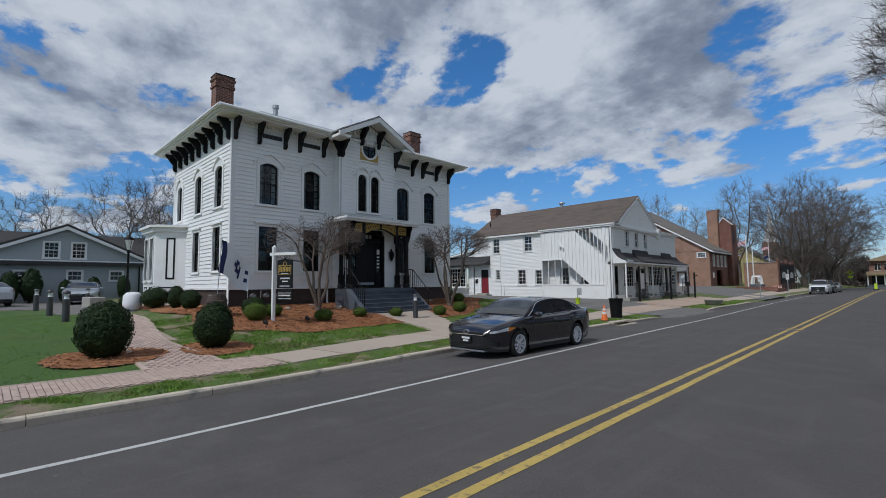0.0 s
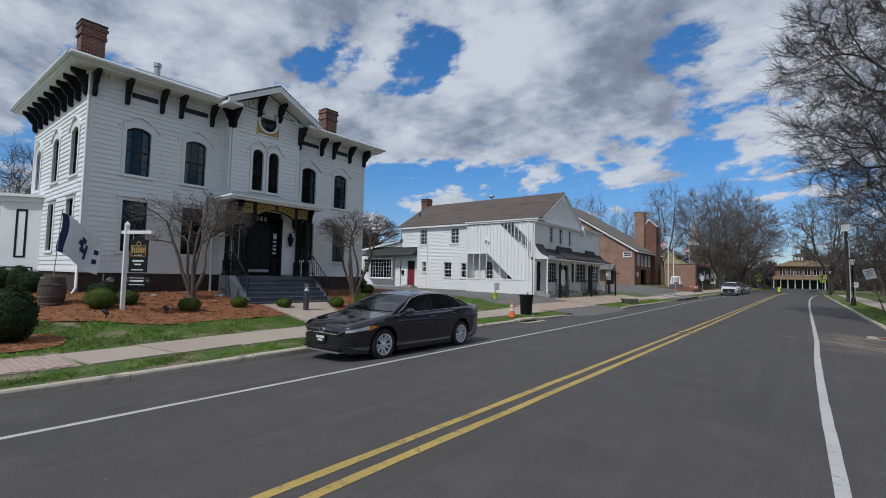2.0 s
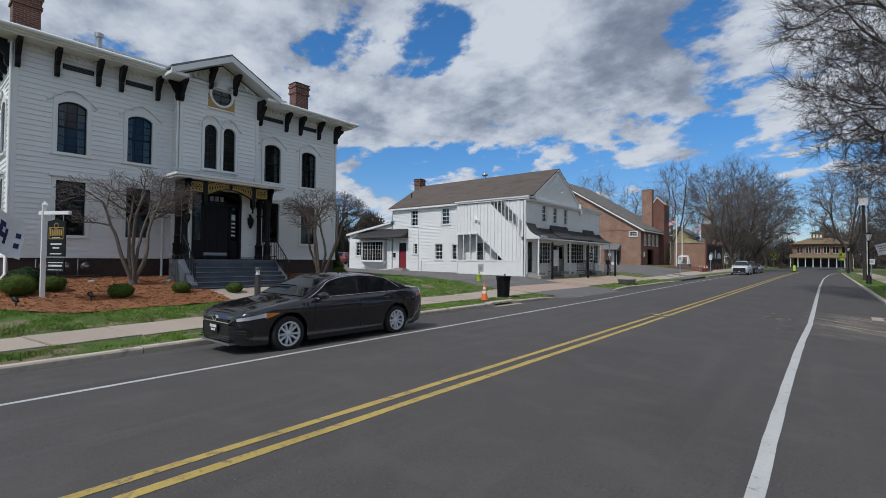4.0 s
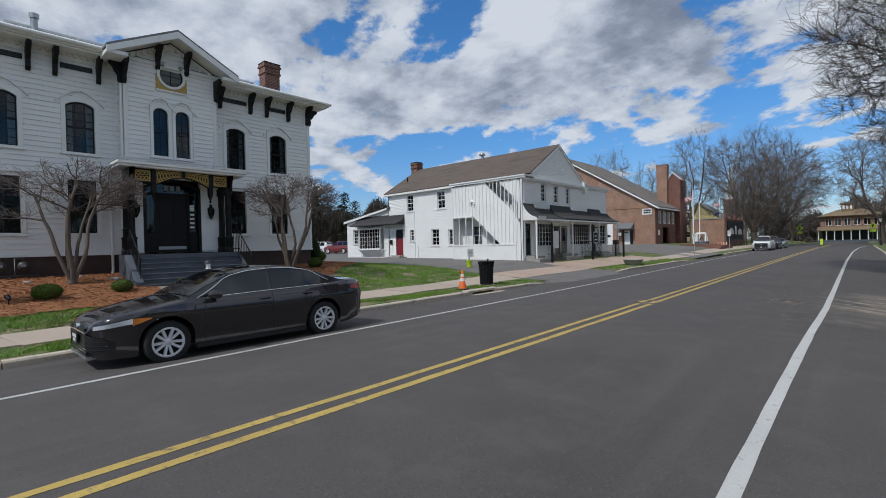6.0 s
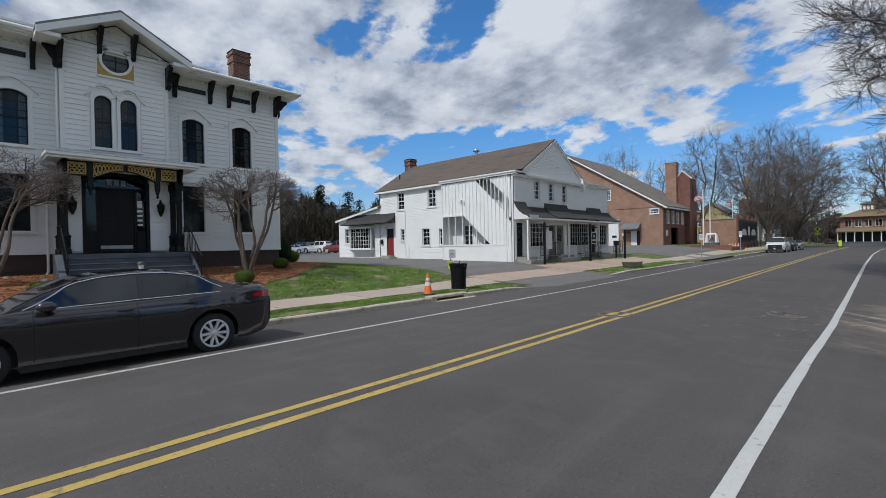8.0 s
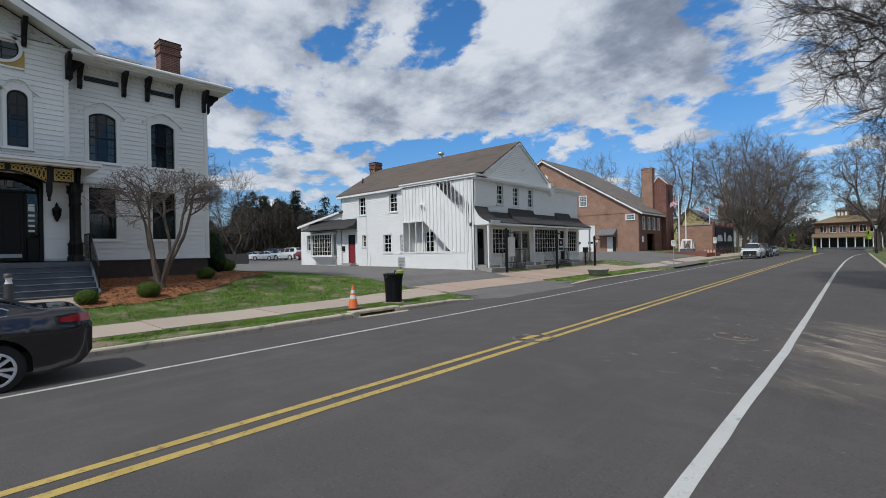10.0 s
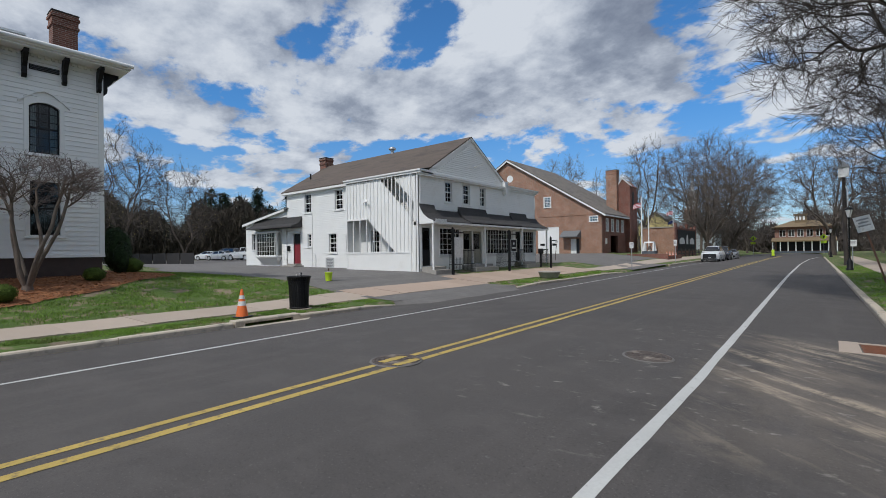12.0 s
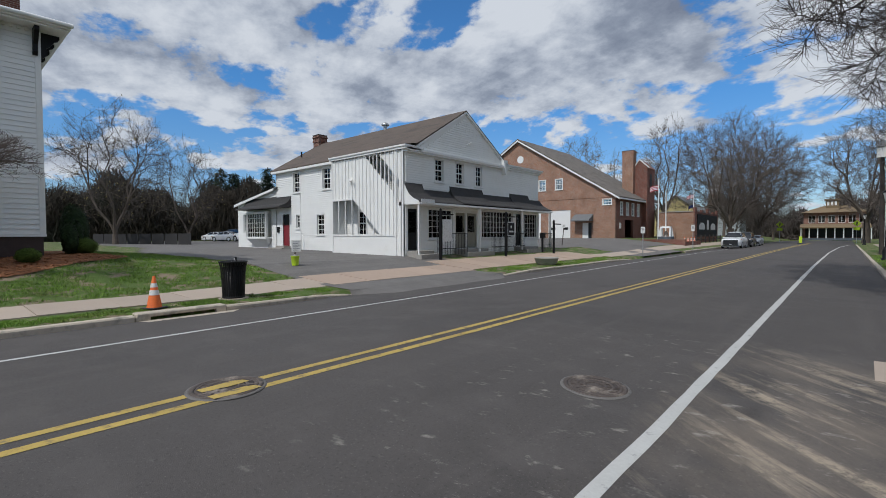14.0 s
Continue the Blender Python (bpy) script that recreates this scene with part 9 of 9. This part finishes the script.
# utility pole with a bird house shaped transformer box, and wires
up = thing("utility_pole", (5.2, 62, 0.0), "dark timber utility pole with a pale box on top", "utility pole")
part("pole", Build().tube([(5.2, 62, -0.1), (5.12, 62, 7.0)], [0.16, 0.12], 10), POLE, up)
part("conduit", Build().tube([(5.36, 61.9, 0), (5.34, 61.9, 6.0), (5.2, 61.9, 6.3)], 0.04, 6), TRIM, up, "pale conduit down the pole")
bh = part("box", Build().box((4.80, 61.7, 7.0), (5.44, 62.3, 7.75)), TRIM, up, "white slatted box")
part("box_roof", Build().add([(4.72, 61.62, 7.75), (5.52, 61.62, 7.75), (5.52, 62.38, 7.75), (4.72, 62.38, 7.75), (5.12, 62, 8.3)], [(0, 1, 4), (1, 2, 4), (2, 3, 4), (3, 0, 4), (3, 2, 1, 0)]), SHINGLE_G, bh)
wr = Build()
for x0, z0, x1, z1 in ((5.1, 6.9, 9.5, 10.5), (5.1, 6.6, 10.2, 9.8)):
    wr.tube([Vector((x0, 62, z0)).lerp(Vector((x1, 12, z1)), k / 12) - Vector((0, 0, 1.2 * math.sin(math.pi * k / 12))) for k in range(13)], 0.012, 4)
part("wire", wr, PLASTIC, up)


# ---- beside the brick hall ----
bell = thing("bell_monument", (-12.6, 73.5, land(-12.6, 73.5)), "white tapered monument on a blue-grey plinth", "monument")
zb = land(-12.6, 73.5) + 0.02
part("plinth", Build().lathe([(1.05, -0.2), (1.0, 0.62)], 4, pose(-12.6, 73.5, zb, 0, 0, 45)), GREYPAINT, bell)
for k in range(4):
    T = pose(-12.6, 73.5, zb, 0, 0, 90 * k)
    part("leg", Build().prism([(-0.66, 0.62), (-0.42, 0.62), (-0.30, 1.62), (-0.50, 1.62)], -0.66, -0.5, T), TRIM, bell)
part("roof_slab", Build().lathe([(0.72, 1.62), (0.66, 1.80)], 4, pose(-12.6, 73.5, zb, 0, 0, 45)), TRIM, bell)
part("bell", Build().lathe([(0.30, 0.72), (0.26, 0.85), (0.16, 1.15), (0.06, 1.28), (0.0, 1.3)], 12, pose(-12.6, 73.5, zb)), CAST, bell)


def flagpole(x, y, z, h, r, label, at=None):
    f = thing("flagpole", (x, y, z), label, "flagpole")
    part("pole", Build().tube([(x, y, z - 0.1), (x, y, z + h)], [r, r * 0.6], 8), TRIM, f)
    part("finial", Build().lathe([(0.0, 0), (0.08, 0.08), (0.0, 0.16)], 8, pose(x, y, z + h)), GOLD, f)
    return f


flagpole(-13.9, 75.0, land(-13.9, 75), 7.4, 0.10, "tall white flagpole beside the hall")
flagpole(-13.6, 77.0, land(-13.6, 77), 6.0, 0.09, "white flagpole beside a taller one")


def flag_cloth(x, y, z, w, h, band, label, seed):
    f = thing("flag", (x, y, z), label, "flag")
    n, rows = 10, 7
    for r in range(rows):
        z0, z1 = z + h * r / rows, z + h * (r + 1) / rows
        v = []
        for i in range(n + 1):
            t = i / n
            px, py = x - w * t, y + 0.12 * math.sin(t * 6 + seed)
            v += [(px, py, z0 - 0.25 * t * t), (px, py, z1 - 0.25 * t * t)]
        m = FLAGB if band else (FLAGR if r % 2 == 0 else FLAGW)
        part("stripe", Build().add(v, [(2 * i, 2 * i + 2, 2 * i + 3, 2 * i + 1) for i in range(n)], None, True), m, f)
    return f


flag_cloth(-13.98, 75, 6.8, 0.95, 0.62, False, "red and white striped flag in the wind", 1)
flag_cloth(-15.05, 97.1, 7.2, 1.0, 0.55, False, "red and white striped flag on a far pole", 2)
flag_cloth(-15.05, 97.1, 5.7, 0.7, 0.45, True, "dark blue flag on a far pole", 3)
flagpole(-15.0, 97.1, 0.5, 8.2, 0.06, "far flagpole behind the low brick building")
lw = Build().box((-14.5, 70.8, 0.3), (-9.9, 71.1, land(-13, 71) + 0.30)).box((-10.2, 71.1, 0.2), (-9.9, 78, land(-10, 75) + 0.45))
solid("low_wall", lw, BRICK_D, "low brick garden wall beside the pavement", "wall", at=(-12, 71, 0.4))
rl = thing("railing", (-10.6, 84, land(-10.6, 84)), "dark rail fence in front of the low building", "railing")
for z in (0.45, 0.85):
    part("rail", Build().box((-10.65, 79, land(-10.6, 84) + z), (-10.58, 94, land(-10.6, 84) + z + 0.10)), POLE, rl)
for k in range(7):
    part("post", Build().box((-10.68, 79 + k * 2.4, land(-10.6, 84) - 0.1), (-10.55, 79.13 + k * 2.4, land(-10.6, 84) + 1.05)), POLE, rl)


# ---- houses further off ----
def grey_house():
    h = thing("house", (-45, 3, 0.5), "grey clapboard house with white-framed windows", "house")
    F = facing(-42, -14, 0, 90)
    wins = [(a + 14, b + 14, c, d) for a, b, c, d in ((2.06, 2.88, 3.84, 4.95), (3.64, 4.42, 3.84, 4.95), (-2.6, -1.8, 2.2, 2.85), (0.55, 1.35, 2.2, 2.85), (3.45, 4.28, 2.2, 2.88), (6.0, 6.8, 2.2, 2.88), (8.2, 9.0, 2.2, 2.88))]
    part("wall", wall_cells(F, 0, 26, 0.3, 3.6, 0.2, [w for w in wins if w[2] < 3]), GREYSIDE, h)
    gy, gz, e0, e1 = 17.27, 6.05, 11.6, 22.9
    b = Build()
    xs = sorted({e0, e1, gy, *[v for w in wins[:2] for v in w[:2]]})
    top = lambda x: 3.5 + (gz - 3.5) * (1 - abs(x - gy) / (gy - e0))
    for a, c in zip(xs, xs[1:]):
        q = [w for w in wins[:2] if w[0] < (a + c) / 2 < w[1]]
        if q:
            b.prism([(a, 3.6), (c, 3.6), (c, q[0][2]), (a, q[0][2])], 0, 0.2, F)
            if top(a) > q[0][3] + 0.02 and top(c) > q[0][3] + 0.02:
                b.prism([(a, q[0][3]), (c, q[0][3]), (c, top(c)), (a, top(a))], 0, 0.2, F)
        else:
            b.prism([(a, 3.6), (c, 3.6), (c, max(3.62, top(c))), (a, max(3.62, top(a)))], 0, 0.2, F)
    part("gable_wall", b, GREYSIDE, h)
    part("clapboard_rest", siding_joined(F, siding_runs(0, 26, 0.5, 3.4, 0.15, [(a - 0.1, b2 + 0.1, c - 0.1, d + 0.1) for a, b2, c, d in wins]), 0.15), GREYSIDE, h, kind="stuff")
    for w in wins:
        window(h, F, *w, 0.0, (3, 4) if w[2] > 3 else (3, 2), 0.09, sash_mat=TRIM)
    rf, tr = Build(), Build()
    for e in (e0 - 0.5, e1 + 0.5):
        rf.prism([(gy, gz + 0.10), (e, 3.35), (e, 3.50), (gy, gz + 0.28)], -0.35, 9, F)
        tr.prism([(gy, gz + 0.10), (e, 3.35), (e, 3.15), (gy, gz - 0.14)], -0.38, -0.30, F)
    part("roof", rf, SHINGLE_D, h, "dark shingle roof")
    part("rake_trim", tr, TRIM, h)
    part("eave_band", Build().box((-0.3, -0.45, 3.28), (26.3, 0.0, 3.55), F), SHINGLE_D, h)
    part("eave_trim", Build().box((-0.3, -0.40, 3.52), (26.3, 0.0, 3.64), F), TRIM, h)
    part("main_roof", Build().add([(-44.5, -14.5, 3.6), (-44.5, 12.5, 3.6), (-49.5, 12.5, 6.3), (-49.5, -14.5, 6.3), (-55, 12.5, 3.6), (-55, -14.5, 3.6)], [(0, 1, 2, 3), (3, 2, 4, 5), (0, 3, 5), (1, 4, 2)]), SHINGLE_D, h)
    part("rear_wall", Build().box((-54.5, -14, 0.3), (-42.3, 12, 3.6)), GREYSIDE, h)
    part("downspout", Build().tube([F @ Vector((21.9, -0.1, 3.3)), F @ Vector((21.9, -0.1, 0.5))], 0.05, 6), BLACK, h)


grey_house()
hedge = shrub("arborvitae", -40.3, -3.0, 0.55, 1.0, 1700, LEAF_Y, "dark clipped evergreen in front of the grey house", 301, 0.09, group="evergreen hedge")
for k, (y, s) in enumerate(((-5.2, 1), (-4.1, 0.95), (-1.9, 1.05), (-0.8, 1.1), (0.3, 1.0), (1.4, 1.1), (3.2, 0.75), (4.8, 0.8), (6.6, 0.8), (8.4, 0.9), (9.6, 0.85))):
    copy_thing(hedge, pose(-40.3, y, land(-40, y), 0, 0, 47 * k) @ Matrix.Diagonal((s, s, s * 1.1, 1)))
car("parked_sedan", (-34.5, 3.3, land(-34, 3) + 0.02), 168, CARSILVER, "blue-grey car parked before the hedge", "sedan", False)
car("parked_sedan", (-38.6, -1.6, land(-37, -1.6) + 0.02), 15, CARSILVER, "silver saloon car seen from behind", "sedan", False)
bx = Build().box((-27.6, 2.6, land(-27, 2.6) - 0.05), (-25.2, 3.2, land(-27, 2.6) + 0.62))
solid("utility_box", bx, STONE, "pale concrete block planter by the path", "planter", at=(-26.4, 2.9, land(-26.4, 2.9)), bevel=0.02)
for k, (x, y, t, m) in enumerate(((-63.3, 46.2, 12, CARWHITE), (-68.2, 45.0, 20, CARWHITE), (-71.5, 47.3, 20, CARDARK), (-74.0, 45.9, 20, CARWHITE), (-58.6, 46.9, 15, CARRED))):
    car("parked_sedan" if k % 2 else "parked_suv", (x, y, land(x, y) + 0.03), t, m, ("white" if m is CARWHITE else "black" if m is CARDARK else "maroon") + " car parked far back by the woods", "sedan" if k % 2 else "suv", False)


def far_house():
    h = thing("house", (3, 155, 0.4), "large old brick house with buff hipped roofs and veranda", "house")
    F = facing(-4.6, 150, 0, 0)
    wins = [(1.4 + k * 2.6 + d, 2.2 + k * 2.6 + d, 4.0, 5.5) for k in range(6) for d in (0.0, 0.9)]
    part("wall", wall_cells(F, 0, 16.4, 0.4, 6.2, 0.3, wins), BRICK_P, h)
    for w in wins:
        window(h, F, *w, 0.0, (1, 2), 0.05, sash_mat=WOODDARK)
    part("side_wall", Build().box((-4.6, 150.3, 0.4), (-4.3, 160, 6.2)).box((11.5, 150.3, 0.4), (11.8, 160, 6.2)).box((-4.6, 160, 0.4), (11.8, 160.3, 6.2)), BRICK_P, h)
    x0, x1, y0, y1 = -5.6, 12.8, 149, 161
    part("roof", Build().add([(x0, y0, 6.2), (x1, y0, 6.2), (x1, y1, 6.2), (x0, y1, 6.2), (0.5, 154.5, 7.9), (6.5, 154.5, 7.9), (6.5, 155.5, 7.9), (0.5, 155.5, 7.9)], [(0, 1, 5, 4), (1, 2, 6, 5), (2, 3, 7, 6), (3, 0, 4, 7), (4, 5, 6, 7), (3, 2, 1, 0)]), BUFF, h)
    part("cupola", Build().box((1.2, 152.5, 7.2), (4.6, 155.5, 9.1)).box((0.8, 152.1, 9.1), (5.0, 155.9, 9.35)), BUFF, h)
    cw = Build()
    for k in range(3):
        cw.box((1.5 + k * 1.0, 152.42, 7.9), (2.1 + k * 1.0, 152.5, 8.8))
    part("cupola_window", cw, TRIM, h)
    part("veranda_roof", Build().add([(-5.4, 146.6, 2.95), (12.6, 146.6, 2.95), (12.6, 150, 3.7), (-5.4, 150, 3.7), (-5.4, 146.6, 2.7), (12.6, 146.6, 2.7), (12.6, 150, 2.7), (-5.4, 150, 2.7)], [(0, 1, 2, 3), (7, 6, 5, 4), (4, 5, 1, 0), (5, 6, 2, 1), (7, 4, 0, 3)]), BUFF, h)
    for k in range(9):
        part("veranda_column", Build().lathe([(0.22, 0.3), (0.18, 0.5), (0.15, 2.5), (0.24, 2.7)], 8, pose(-5.0 + k * 2.2, 147, 0)), TRIM, h)
    part("veranda_floor", Build().box((-5.4, 146.6, 0.0), (12.6, 150, 0.5)), GREYPAINT, h)
    # flat black sheet on the wall stands for the shade under the veranda
    part("ground_floor_opening", Build().box((0.5, -0.02, 0.6), (15.9, 0.0, 2.7), F), PLASTIC, h)
    h.scale, h.location.x = (0.66, 1, 1), h.location.x - 2.0


# brick darkened in colour to carry the tree shade on the far house
BRICK_P = brick_mat("darkened pinkish brick", (0.29, 0.135, 0.098), (0.23, 0.105, 0.078), (0.30, 0.25, 0.21))
far_house()


def church():
    c = thing("church", (-36, 232, 1), "white church steeple far behind the trees", "church")
    x, y = -36.2, 230
    part("tower", Build().box((x - 2.6, y - 2.6, 0), (x + 2.6, y + 2.6, 17.8)), BRICK_P, c)
    part("belfry", Build().box((x - 2.0, y - 2.0, 17.8), (x + 2.0, y + 2.0, 20.5)).box((x - 1.5, y - 1.5, 20.5), (x + 1.5, y + 1.5, 23.5)), TRIM, c)
    part("spire", Build().lathe([(1.5, 23.5), (0.9, 26), (0.25, 31), (0.05, 33.5)], 8, pose(x, y, 0)), TRIM, c)
    part("nave", Build().box((x - 6, y, 0), (x + 6, y + 22, 10)).prism([(x - 6.4, 10), (x + 6.4, 10), (x, 14.5)], y + 0.2, y + 22), BRICK_P, c)


church()


def plain_house(x0, x1, y0, y1, z0, zw, zr, wallm, roofm, label, turn=False):
    h = thing("house", ((x0 + x1) / 2, (y0 + y1) / 2, z0), label, "house")
    F = facing(x0, y0, 0, 0)
    L = x1 - x0
    wins = [(L * f - 0.45, L * f + 0.45, z0 + zz, z0 + zz + 1.4) for f in (0.25, 0.75) for zz in (1.0, 3.8) if z0 + zz + 1.4 < zw - 0.2]
    part("wall", wall_cells(F, 0, L, z0 - 0.3, zw, 0.2, wins).box((0, 0.2, z0 - 0.3), (0.2, y1 - y0, zw), F).box((L - 0.2, 0.2, z0 - 0.3), (L, y1 - y0, zw), F).box((0, y1 - y0 - 0.2, z0 - 0.3), (L, y1 - y0, zw), F).prism([(0, zw), (L, zw), (L / 2, zr)], 0, 0.2, F), wallm, h)
    for w in wins:
        window(h, F, *w, 0.0, (2, 4), 0.1, sash_mat=TRIM)
    rf = Build()
    for e in (-0.4, L + 0.4):
        rf.prism([(L / 2, zr), (e, zw - 0.2), (e, zw - 0.02), (L / 2, zr + 0.2)], -0.4, y1 - y0 + 0.4, F)
    part("roof", rf, roofm, h)


plain_house(-30, -21, 128, 138, 1.0, 6.5, 10.0, YELLOWH, SHINGLE_G, "pale yellow clapboard house behind the trees")
plain_house(10.6, 18, 76, 86, 0.2, 5.2, 7.6, WHITE_B, SHINGLE_G, "white clapboard house behind garden shrubs")
plain_house(-24, -16.5, 150, 160, 0.6, 5.5, 8.5, GREYSIDE, SHINGLE_D, "grey house far behind the maples")
for k, (x, y, r, h) in enumerate(((10.8, 74.5, 0.9, 0.8), (12.3, 74.2, 0.8, 0.7), (9.8, 66, 0.6, 0.5), (10.2, 69, 0.7, 0.55))):
    shrub("garden_shrub", x, y, r, h, 900, LEAF_B, "rounded green garden shrub beyond the pavement", 400 + k, 0.08)
